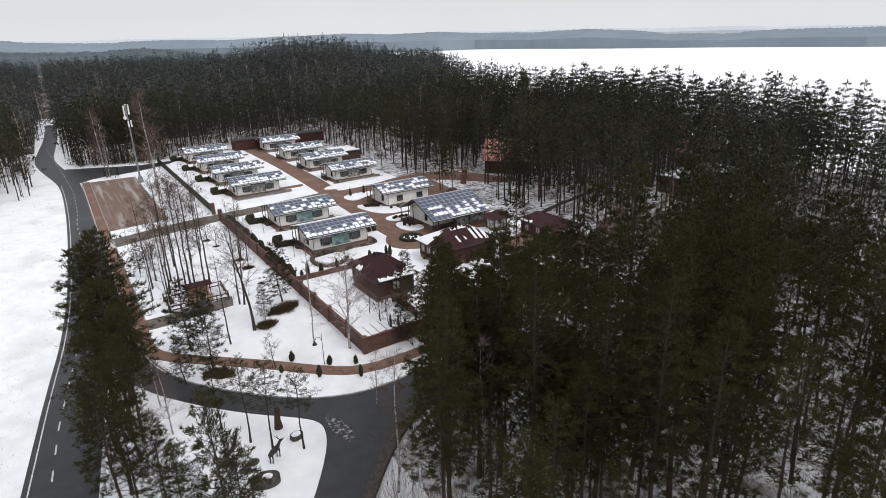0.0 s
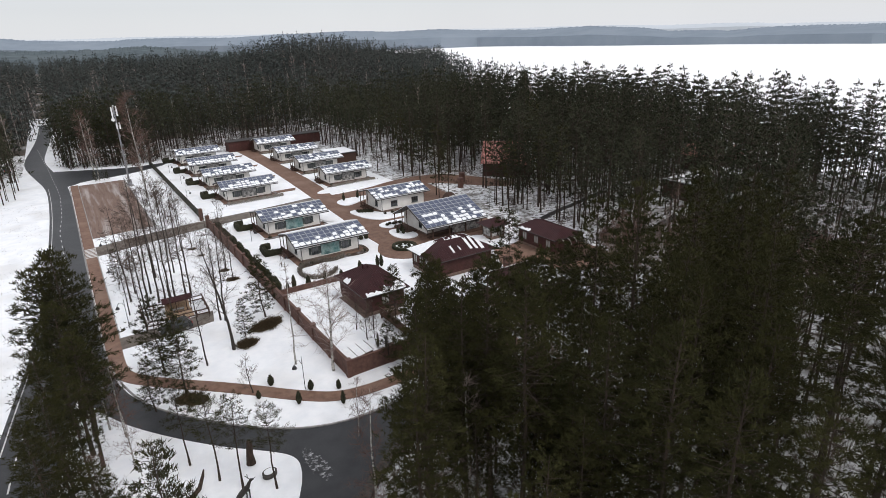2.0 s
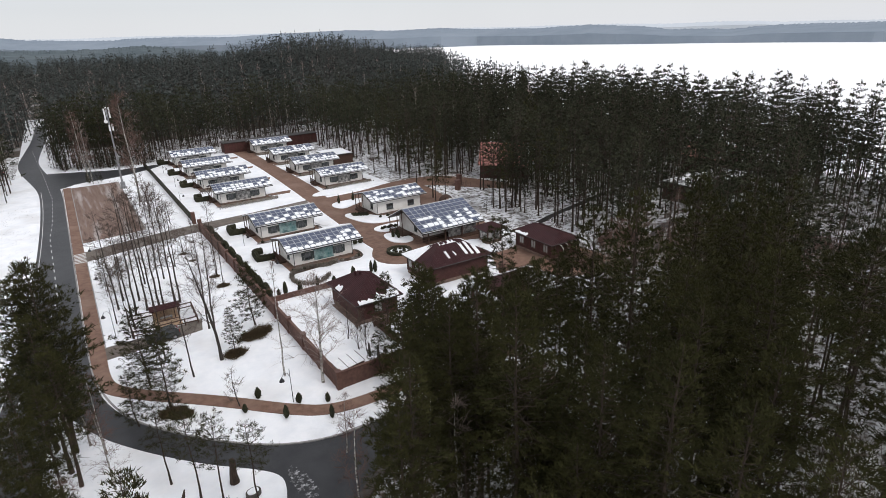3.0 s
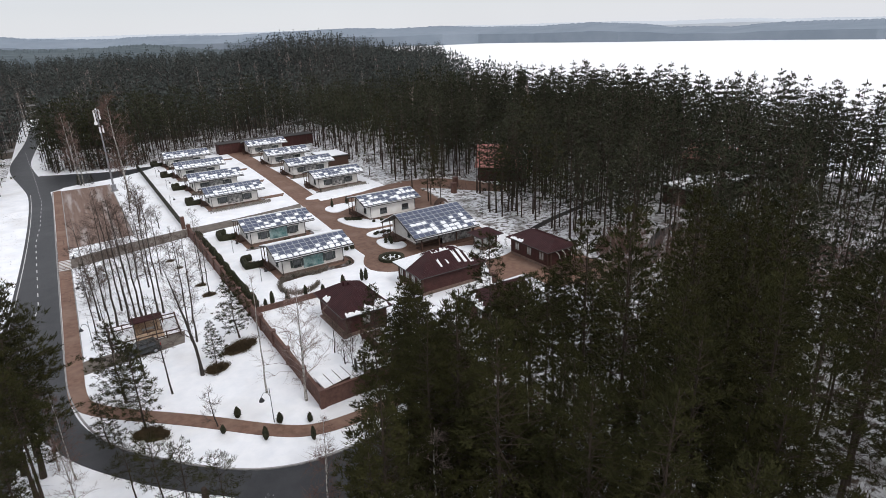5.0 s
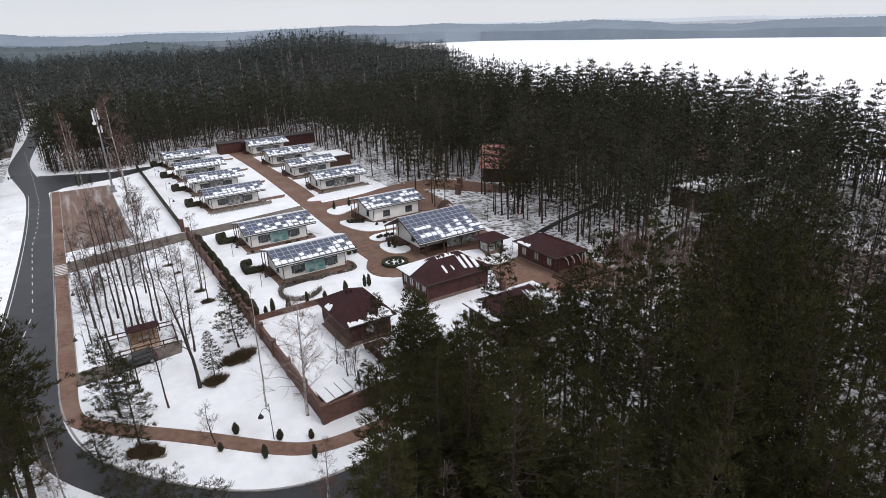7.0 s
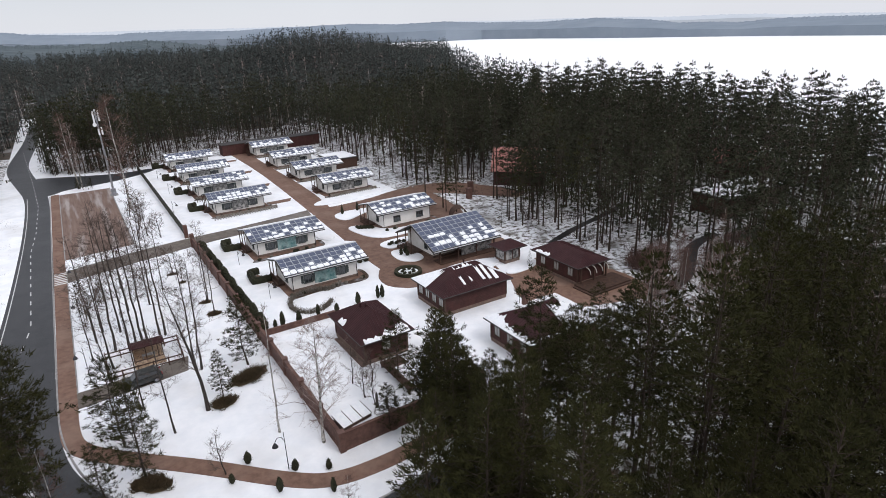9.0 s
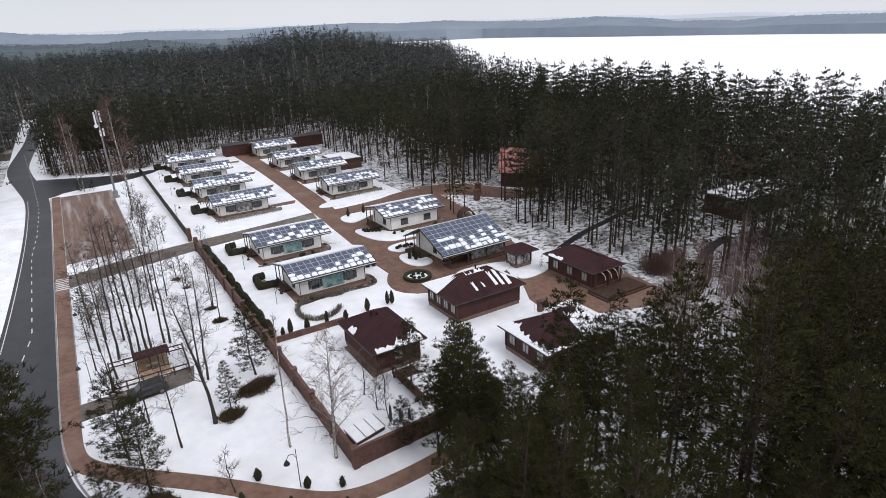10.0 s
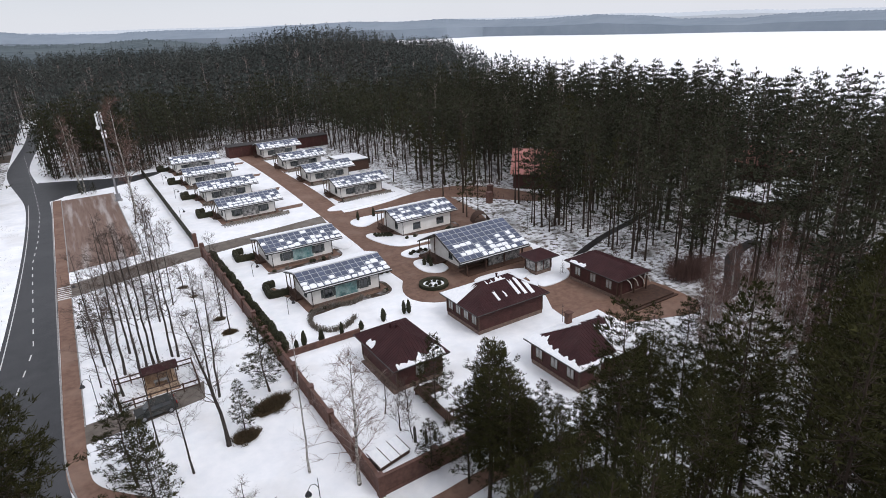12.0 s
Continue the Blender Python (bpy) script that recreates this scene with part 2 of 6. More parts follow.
def rounded(points, steps=4, closed=True):
    """Chaikin's smoothing of an outline or a line."""
    pts = [Vector((p[0], p[1])) for p in points]
    for _ in range(steps):
        out = [] if closed else [pts[0]]
        n = len(pts)
        for i in range(n if closed else n - 1):
            a, b = pts[i], pts[(i + 1) % n]
            out += [a * 0.75 + b * 0.25, a * 0.25 + b * 0.75]
        if not closed:
            out.append(pts[-1])
        pts = out
    return [(p.x, p.y) for p in pts]


def ribbon(line, width, z0, z1, widths=None):
    """A strip of road along a line, with thickness."""
    bm = bmesh.new()
    rows = []
    n = len(line)
    for i, (x, y) in enumerate(line):
        ax, ay = line[max(i - 1, 0)]
        bx, by = line[min(i + 1, n - 1)]
        d = math.hypot(bx - ax, by - ay)
        nx, ny = -(by - ay) / d, (bx - ax) / d
        h = (widths[i] if widths else width) / 2
        rows.append([bm.verts.new((x + nx * s * h, y + ny * s * h, z)) for s, z in ((1, z0), (1, z1), (-1, z1), (-1, z0))])
    for a, b in zip(rows, rows[1:]):
        for k in range(3):
            bm.faces.new((a[k], a[k + 1], b[k + 1], b[k]))
    bmesh.ops.recalc_face_normals(bm, faces=bm.faces)
    return bm


# ---- the lie of the land ----
EYE0 = (-18.0, -48.0)
NEAR_SHORE = ([-900, -300, -60, 0, 36, 80, 105, 130, 160, 223, 373, 500, 700, 1000, 1700], [220, 190, 165, 148, 146, 160, 164, 152, 156, 186, 262, 345, 470, 620, 840])
FAR_SHORE = ([-900, -300, 0, 220, 700, 1200, 1700], [1300, 1400, 1500, 1500, 1500, 1300, 1100])
LAKE_Z = -4.0


def smooth(a):
    a = np.clip(a, 0, 1)
    return a * a * (3 - 2 * a)


def land(x, y):
    """The height of the ground."""
    x, y = np.asarray(x, float), np.asarray(y, float)
    z = 17 * np.exp(-(((x - 146 - (y - 385) * 0.3) / 50) ** 2 + ((y - 385) / 90) ** 2) / 1.6)
    z = z + 5 * smooth((y - 230) / 260) * smooth((150 - x) / 120)
    z = z + 4 * np.exp(-(((x - 40) / 60) ** 2 + ((y - 430) / 60) ** 2))
    z = z * smooth((y - 168) / 60)
    shore = np.interp(y, *NEAR_SHORE)
    drop = smooth((x - shore + 16) / 20)
    return z * (1 - drop) + (LAKE_Z - 1.2) * drop


def land_grid():
    a = np.concatenate([-18 - np.geomspace(4700, 320, 14), np.arange(-330, 420, 9.0), 420 + np.geomspace(20, 4300, 26)])
    b = np.concatenate([-48 - np.geomspace(4700, 120, 14), np.arange(-160, 620, 9.0), 620 + np.geomspace(20, 4000, 26)])
    gx, gy = np.meshgrid(a, b)
    gz = land(gx, gy)
    v = np.stack([gx, gy, gz], -1).reshape(-1, 3)
    w, h = len(a), len(b)
    i = np.arange((h - 1) * (w - 1))
    r, c = i // (w - 1), i % (w - 1)
    f = np.stack([r * w + c, r * w + c + 1, (r + 1) * w + c + 1, (r + 1) * w + c], -1)
    return v, f


gv, gf = land_grid()
gcx, gcy = gv[gf].mean(1)[:, 0], gv[gf].mean(1)[:, 1]
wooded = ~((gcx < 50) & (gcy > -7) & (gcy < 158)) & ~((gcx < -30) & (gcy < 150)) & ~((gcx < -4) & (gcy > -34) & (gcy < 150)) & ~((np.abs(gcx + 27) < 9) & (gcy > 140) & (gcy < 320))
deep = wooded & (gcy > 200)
ground = raw("ground", gv, gf, [M_SNOW, M_FIELD, M_DEEPFLOOR], index=wooded.astype(int) + deep, smooth=True)
tagged(ground, "snow-covered ground with bare brown patches under the trees", "ground", kind="structure")

ys = np.linspace(-900, 1700, 60)
lake_outline = [(float(np.interp(y, *NEAR_SHORE)) - 6, float(y)) for y in ys] + [(float(np.interp(y, *FAR_SHORE)) + 420, float(y)) for y in ys[::-1]]
bm = bmesh.new()
slab(bm, lake_outline, LAKE_Z - 0.4, LAKE_Z)
tagged(part("lake", bm, M_ICE), "frozen lake covered in bright even snow", "lake", kind="structure")


def ridge(name, mat, rows, depth, seed, jag, label):
    """A far wooded ridge: rows of (degrees, distance, height of its skyline)."""
    rng = np.random.default_rng(seed)
    deg = np.arange(-180, 180.01, 0.12)
    col = [np.interp(deg, [r[0] for r in rows], [r[i] for r in rows]) for i in (1, 2)]
    rough = np.convolve(rng.normal(size=len(deg) + 60), np.hanning(60) / 12, "same")[: len(deg)]
    far, body = col[0], col[1] + rough * jag * 2
    top = body + rng.uniform(-1, 1, len(deg)) * jag
    vs, fs = [], []
    for k, (d, h) in enumerate(((0, 0), (0.03, 0.55), (0.5, 0.85), (1, 1))):
        rr = far + d * depth
        zz = -5 + ((top if k == 3 else body) + 5) * h
        th = np.radians(58.1 - deg)
        vs.append(np.stack([EYE0[0] + rr * np.cos(th), EYE0[1] + rr * np.sin(th), zz], -1))
    n = len(deg)
    v = np.concatenate(vs)
    i = np.arange(n - 1)
    f = np.concatenate([np.stack([k * n + i, k * n + i + 1, (k + 1) * n + i + 1, (k + 1) * n + i], -1) for k in range(3)])
    return tagged(raw(name, v, f, mat), label, "distant hills", kind="structure")


# haze over the far shore is mixed into this blue-grey base colour
M_RIDGE1 = noisy("haze_tinted_shore_woods", (0.215, 0.255, 0.30), (0.245, 0.285, 0.33), 0.02, 0.95, (0.275, 0.315, 0.36), 0.006, 0.5, spec=0.0)
# paler still: the thicker haze of the skyline, put into the colour
M_RIDGE2 = noisy("haze_paled_hills", (0.50, 0.54, 0.58), (0.56, 0.60, 0.64), 0.003, 0.95, spec=0.0)
ridge("backdrop_near", M_RIDGE1, [(-180, 1500, 60), (-60, 2300, 78), (-34.3, 2300, 74), (-32.6, 2277, 65), (-28.9, 2232, 57), (-26.9, 2210, 55), (-25.7, 2196, 58), (-22.7, 2165, 57), (-18.2, 2120, 53), (-13.5, 2075, 57), (-7.6, 2021, 61), (-3.6, 1986, 53), (0.7, 1960, 54), (4.0, 2000, 46), (9.0, 1830, 41), (11.5, 1717, 45), (13.9, 1648, 45), (16.3, 1578, 37), (18.6, 1538, 34), (20.9, 1497, 24), (25.2, 1436, 22), (27.2, 1404, 27), (31.1, 1344, 28), (35.3, 1277, 28), (60, 1200, 30), (180, 1500, 60)], 260, 3, 1.2, "wooded hills along the far shore, tinted bluish for haze")
# dark woods whose bluish cast is haze painted into the base colour
M_RIDGE0 = noisy("haze_tinted_woods", (0.085, 0.105, 0.115), (0.125, 0.148, 0.16), 0.05, 0.95, (0.15, 0.17, 0.18), 0.012, 0.5, spec=0.0)
ridge("backdrop_woods", M_RIDGE0, [(-180, 1000, 42), (-60, 950, 36), (-34.5, 950, 35), (-30.9, 950, 32), (-28.6, 950, 31), (-24.9, 950, 36), (-22.8, 950, 29), (-20, 950, 20), (-12, 950, 12), (-5, 950, -8), (80, 950, -8), (100, 950, 40), (180, 1000, 42)], 300, 5, 1.6, "dark woods beyond the forest, tinted bluish for haze")
ridge("backdrop_far", M_RIDGE2, [(-180, 4000, 150), (-60, 4200, 120), (-34.4, 4200, 102), (-28.9, 4200, 89), (-24.8, 4200, 94), (-18.2, 4200, 86), (-8.7, 4200, 79), (0.6, 4200, 74), (6.5, 4200, 63), (11.4, 4200, 63), (16.2, 4200, 58), (20.8, 4200, 46), (25.1, 4200, 46), (27.5, 4200, 44), (29.1, 4200, 31), (35.2, 4200, 24), (60, 4200, 30), (180, 4000, 150)], 500, 8, 2.0, "skyline hills coloured pale for haze")


# ---- roads and paths ----
def surface(name, bm, mat, label, category="road"):
    return tagged(part(name, bm, mat), label, category, kind="structure")


def strip(left, right, z0, z1, steps=3):
    """A road between two edges, draped on the land."""
    bm = bmesh.new()
    a, b = rounded(left, steps, closed=False), rounded(right, steps, closed=False)
    ta, tb = np.linspace(0, 1, len(a)), np.linspace(0, 1, len(b))
    rows = []
    for t in np.linspace(0, 1, max(len(a), len(b))):
        p = [np.interp(t, ta, [q[i] for q in a]) for i in (0, 1)]
        q = [np.interp(t, tb, [r[i] for r in b]) for i in (0, 1)]
        hp, hq = float(land(*p)), float(land(*q))
        rows.append([bm.verts.new((*p, hp + z0)), bm.verts.new((*p, hp + z1)), bm.verts.new((*q, hq + z1)), bm.verts.new((*q, hq + z0))])
    for r, r2 in zip(rows, rows[1:]):
        for k in range(3):
            bm.faces.new((r[k], r[k + 1], r2[k + 1], r2[k]))
    bmesh.ops.recalc_face_normals(bm, faces=bm.faces)
    return bm


def sheet(outline, z1, steps=2, z0=-0.05):
    bm = bmesh.new()
    return slab(bm, rounded(outline, steps), z0, z1)


ROAD_L = [(-38, -60), (-34.5, -15), (-33.2, -3.7), (-31.4, 12), (-29.4, 26.7), (-28.0, 49), (-26.9, 84), (-26.7, 112), (-27.2, 131), (-29.2, 145), (-32.2, 165), (-33.2, 182), (-31.8, 205), (-29.8, 240), (-28.8, 290)]
ROAD_R = [(-32, -60), (-28.7, -15), (-27.4, -3.7), (-25.6, 12), (-22.2, 26.7), (-21.8, 49), (-21.8, 84), (-22.0, 112), (-22.2, 131), (-23.6, 145), (-26.2, 165), (-27.6, 182), (-26.6, 205), (-24.8, 240), (-24.2, 290)]
ROADLINE = [((p[0] + q[0]) / 2, (p[1] + q[1]) / 2) for p, q in zip(rounded(ROAD_L, 2, closed=False), rounded(ROAD_R, 2, closed=False))]
surface("road", strip(ROAD_L, ROAD_R, -0.05, 0.05), M_ASPHALT, "wet dark asphalt road with worn white markings")
LANE = [(-27.2, 44), (-26.6, 24), (-24.8, 12.5), (-22.3, 6.2), (-19.2, 1.5), (-14.9, -3.7), (-10.6, -7.6), (-9.3, -9.4), (-9.5, -11.3), (-10.4, -13.6), (-13.1, -18), (-21, -29), (-30, -42), (-25, -44), (-16, -28.5), (-10, -20.3), (-6, -16.5), (-2.4, -14.1), (4, -11.4), (12, -11), (17.5, -10.6), (17.5, -7.4), (12, -6.8), (4.7, -6.7), (-1.5, -7.7), (-6.6, -6.6), (-10.9, -3.6), (-15.8, 1.8), (-19.6, 7.6), (-21.6, 14), (-22.0, 24), (-22.0, 44)]
surface("road_side", sheet(LANE, 0.042), M_ASPHALT, "dark asphalt side road curving past the trees")
surface("road_branch", sheet([(-26, 130), (-21.3, 131.5), (-18.5, 135.6), (-9, 137), (-2, 140.6), (5, 146.4), (4, 149.4), (-4, 147.6), (-12, 150.6), (-18, 154), (-27, 158)], 0.046, 1), M_ASPHALT, "dark asphalt turning off the road under the trees")
WALKWAY = rounded([(-20.9, 131), (-20.9, 60), (-20.9, 24), (-21.0, 17.5), (-20.4, 14.4), (-17.4, 11.0), (-11.0, 5.2), (-5.6, -0.6), (-2.2, -3.2), (3.0, -3.6), (9, -3.0), (20, -4.5)], 3, closed=False)
surface("pavement", ribbon(WALKWAY, 1.75, -0.05, 0.065), M_PAVER, "reddish brown paved footpath edged by snow", "pavement")
KERB = rounded([(-21.95, 130), (-21.95, 24), (-21.6, 16), (-19.6, 7.5), (-15.75, 1.85), (-10.85, -3.55), (-6.5, -6.5), (-1.5, -7.6), (4.7, -6.6), (14, -7.0)], 3, closed=False)
surface("kerb", ribbon(KERB, 0.16, -0.05, 0.13), M_KERB, "pale concrete kerb along the asphalt", "kerb")
surface("kerb_lawn", ribbon(rounded([(-19.95, 62), (-19.95, 26), (-20.0, 25)], 1, closed=False), 0.12, -0.05, 0.12), M_KERB, "pale concrete kerb beside the footpath", "kerb")
surface("path_gate", strip([(-21.5, 61.9), (-10, 65.4), (0, 68.0), (9, 69.4), (24, 70.6)], [(-21.5, 67.8), (-10, 71.4), (0, 73.3), (9, 73.9), (25, 76.6)], -0.05, 0.058), M_DRIVE, "grey brown paved driveway through the gate", "pavement")
surface("path_parking", strip([(-20.2, 21.9), (-15, 22.3), (-9.0, 23.2)], [(-20.4, 25.3), (-15, 25.6), (-8.4, 26.6)], -0.05, 0.052), M_DRIVE, "grey brown paved parking bay", "pavement")
bm = bmesh.new()
slab(bm, [(-19.9, 74.6), (-8.9, 76.4), (-8.9, 130), (-19.9, 130)], -0.05, 0.06)
surface("parking_lot", bm, M_GRAVEL, "brown gravel car park with thin snow patches", "parking lot")
surface("kerb_lot", boxes((-20.05, 74.4, -0.05, -19.9, 130.2, 0.16), (-8.9, 76.4, -0.05, -8.72, 130.2, 0.16)), M_KERB, "pale concrete kerb round the car park", "kerb")
VILLAGE_L = [(22.4, 30), (22.5, 44.6), (23.6, 54.5), (24.2, 64.7), (25.3, 81.1), (26.5, 100.4), (27.6, 125.6), (27.6, 154)]
VILLAGE_R = [(27.4, 30), (27.1, 44.6), (26.6, 54.5), (27.8, 64.7), (30.6, 81.1), (31.8, 100.4), (32.0, 125.6), (33.0, 154)]
surface("pavement_village", strip(VILLAGE_L, VILLAGE_R, -0.05, 0.05), M_PAVER, "reddish brown paved lane between the cottages", "pavement")
surface("pavement_square", sheet([(20.3, 33.2), (20.3, 30), (23, 27.3), (30, 25.4), (37, 24.2), (38.5, 30), (46, 32), (48, 48), (52, 60), (54, 80), (46.5, 79), (39, 76.2), (28.2, 75.4), (25.8, 77.6), (24.4, 64), (23.7, 54), (22.8, 45), (23.7, 41), (23.2, 38.2), (21.4, 35.6)], 0.054, 1), M_PAVER, "reddish brown paved square round a flower bed", "pavement")
surface("pavement_court", sheet([(33, 15.5), (36.3, 21.3), (37.5, 24.5), (45, 26), (50, 25), (51.5, 8), (48, 4.6), (44.7, 6.0), (34.6, 9.6)], 0.047, 1), M_PAVER, "brown paved court between dark timber houses", "pavement")
surface("pavement_east", strip([(50, 74), (57, 68), (62, 60), (66, 56)], [(53, 80), (62, 78), (68, 66), (70, 58)], -0.05, 0.044), M_PAVER, "brown paved forecourt under the pines", "pavement")
surface("path_forest", strip([(50.2, 6.4), (55.4, 6.9), (62.8, 11.4), (67.9, 14.9), (76.5, 16.3)], [(51.4, 4.6), (56.6, 4.9), (64.4, 9.9), (69.8, 13.6), (77.6, 14.6)], -0.05, 0.05), M_TRACK, "dark wet track into the pines", "path")
surface("path_wood", strip([(48.0, 28.3), (51.0, 29.9), (59, 33.0), (68.3, 35.3), (80, 38.6)], [(48.4, 27.2), (51.4, 28.7), (60, 31.9), (69, 34.1), (81, 37.4)], -0.05, 0.05), M_TRACK, "narrow dark path climbing through the pines", "path")

# white paint on the road
marks = thing("road_marking", pose(0, 0, 0), "worn white dashes and edge line on the asphalt", "road marking", kind="structure")
xs_mark, ys_mark = [-32.5, -31.1, -30.4, -29.2, -26.8, -24.6, -25.2, -24.5, -24.3, -25.8, -30.6], [-20, -3.9, 4.5, 13.3, 30, 47, 83, 97, 120, 150, 231]
for i in range(58):
    y = -20 + i * 4.0
    x, x2 = np.interp(y, ys_mark, xs_mark), np.interp(y + 1.6, ys_mark, xs_mark)
    m = part("dash", boxes((-0.07, 0, 0.05, 0.07, 1.6, 0.056)), M_LINE, marks)
    m.matrix_basis = pose(float(x), y, float(land(x, y)), 0, 0, math.degrees(math.atan2(x - x2, 1.6)))
edge = [(x + 0.5, y) for x, y in rounded(ROAD_L[1:9], 3, closed=False)]
part("edge_line", ribbon(edge, 0.12, 0.03, 0.055), M_LINE, marks)
for i in range(7):
    part("zebra_bar", boxes((-21.7, 62.2 + i * 0.85, 0.06, -19.9, 62.65 + i * 0.85, 0.072)), M_LINE, marks)


# ---- the boundary wall ----
def boundary_wall():
    w = thing("boundary_wall", pose(0, 0, 0), "long brown brick garden wall with square pillars", "wall", kind="structure")
    spans = [((0.0, 0.0), (0.0, 67.6), 1.85), ((0.0, 0.0), (16, 0.6), 1.85)]
    for (ax, ay), (bx, by), h in spans:
        length = math.hypot(bx - ax, by - ay)
        ang = math.atan2(by - ay, bx - ax)
        n = max(1, round(length / 5.2))
        step = length / n
        for i in range(n + 1):
            px, py = ax + (bx - ax) * i / n, ay + (by - ay) * i / n
            if not (i == 0 and ax == 0 and (bx, by) == (16, 0.6)):
                p = part("pillar", boxes((-0.28, -0.28, 0, 0.28, 0.28, h + 0.22)), M_FENCE, w)
                p.matrix_basis = pose(px, py, 0, 0, 0, math.degrees(ang))
                c = part("cap", boxes((-0.34, -0.34, h + 0.22, 0.34, 0.34, h + 0.32), bevel=0.03), M_FENCECAP, p)
            if i < n:
                q = part("panel", boxes((0.28, -0.12, 0, step - 0.28, 0.12, h), (0.28, -0.17, 0, step - 0.28, 0.17, 0.35), (0.28, -0.17, h, step - 0.28, 0.17, h + 0.08)), M_FENCE, w)
                q.matrix_basis = pose(px, py, 0, 0, 0, math.degrees(ang))
    return w


boundary_wall()


def mesh_fence():
    """The dark wire fence beyond the gate."""
    w = thing("wire_fence", pose(0, 0, 0), "dark green wire fence with slim posts", "fence", kind="structure")
    for i in range(26):
        y = 74.0 + i * 3.0
        part("post", boxes((-0.06, y - 0.06, 0, 0.06, y + 0.06, 1.9)), M_DARKMETAL, w)
        if i < 25:
            part("mesh_panel", boxes((-0.02, y + 0.06, 0.05, 0.02, y + 2.94, 1.8)), M_THUJA, w)
    for y in (67.6, 74.0):
        part("gate_pillar", boxes((-0.35, y - 0.35, 0, 0.35, y + 0.35, 2.5), bevel=0.03), M_FENCE, w)
    return w


mesh_fence()


# ---- cottages ----
def gable_roof(x0, x1, y0, yr, y1, z0, zr, z1, t=0.18):
    """A roof of two slopes with its ridge along x, as a closed shell."""
    bm = bmesh.new()
    sec = [(y0, z0), (yr, zr), (y1, z1), (y1, z1 - t), (yr, zr - t), (y0, z0 - t)]
    a = [bm.verts.new((x0, y, z)) for y, z in sec]
    b = [bm.verts.new((x1, y, z)) for y, z in sec]
    n = len(sec)
    for i in range(n):
        bm.faces.new((a[i], a[(i + 1) % n], b[(i + 1) % n], b[i]))
    for r in (a, b):
        bm.faces.new((r[0], r[1], r[4], r[5]))
        bm.faces.new((r[1], r[2], r[3], r[4]))
    bmesh.ops.recalc_face_normals(bm, faces=bm.faces)
    return bm


def snow_patch(bm, cx, cy, w, h, rng, slope, thick=0.07):
    """A rounded snow slab lying on a slope: slope maps (x, y) to z."""
    n = 13
    ring = []
    for i in range(n):
        a = 2 * math.pi * i / n
        k = (abs(math.cos(a)) ** 7 + abs(math.sin(a)) ** 7) ** (-1 / 7) * rng.uniform(0.84, 1.07)
        ring.append((cx + w / 2 * k * math.cos(a), cy + h / 2 * k * math.sin(a)))
    low = [bm.verts.new((x, y, slope(x, y) - 0.01)) for x, y in ring]
    top = [bm.verts.new((cx + (x - cx) * 0.86, cy + (y - cy) * 0.86, slope(cx + (x - cx) * 0.86, cy + (y - cy) * 0.86) + thick)) for x, y in ring]
    bm.faces.new(top)
    for i in range(n):
        bm.faces.new((low[i], low[(i + 1) % n], top[(i + 1) % n], top[i]))


def window(parent, x, y, z, w, h, face, frame_mat, shutters=False, panes=2, pane_mat=None):
    """A window on a wall; face: 's' looks to -y, 'w' to -x."""
    m = pose(x, y, z, 0, 0, 0 if face == "s" else -90)
    f = part("window", boxes((-w / 2, -0.07, 0, -w / 2 + 0.09, 0.02, h), (w / 2 - 0.09, -0.07, 0, w / 2, 0.02, h), (-w / 2 + 0.09, -0.07, 0, w / 2 - 0.09, 0.02, 0.09), (-w / 2 + 0.09, -0.07, h - 0.09, w / 2 - 0.09, 0.02, h)), frame_mat, parent)
    f.matrix_basis = m
    for i in range(1, panes):
        bx = -w / 2 + w * i / panes
        part("mullion", boxes((bx - 0.035, -0.06, 0.09, bx + 0.035, -0.005, h - 0.09)), frame_mat, f)
    for i in range(panes):
        a = -w / 2 + 0.09 + (w - 0.18) * i / panes
        b = a + (w - 0.18) / panes
        part("pane", boxes((a, -0.03, 0.09, b, -0.012, h - 0.09)), pane_mat or M_GLASS, f)
    part("sill", boxes((-w / 2 - 0.06, -0.16, -0.06, w / 2 + 0.06, 0.0, -0.004)), frame_mat, f)
    if shutters:
        for s in (-1, 1):
            part("shutter", boxes((s * (w / 2 + 0.25) - 0.2, -0.06, 0.0, s * (w / 2 + 0.25) + 0.2, -0.005, h), bevel=0.012), M_WFRAME, f)
    return f


PANEL_BM = {}


def panel_mesh(w, h):
    key = (round(w, 2), round(h, 2))
    if key not in PANEL_BM:
        a = boxes((0.04, 0.04, 0.0, w - 0.04, h - 0.04, 0.05))
        g = bpy.data.meshes.new("glass")
        b = boxes((0.0, 0.0, 0.0, w - 0.012, 0.045, 0.06), (0.0, h - 0.057, 0.0, w - 0.012, h - 0.012, 0.06), (0.0, 0.045, 0.0, 0.045, h - 0.057, 0.06), (w - 0.057, 0.045, 0.0, w - 0.012, h - 0.057, 0.06))
        f = bpy.data.meshes.new("solar_panel")
        a.to_mesh(g), b.to_mesh(f)
        a.free(), b.free()
        g.materials.append(M_PANEL), f.materials.append(M_PANELFRAME)
        PANEL_BM[key] = (f, g)
    return PANEL_BM[key]


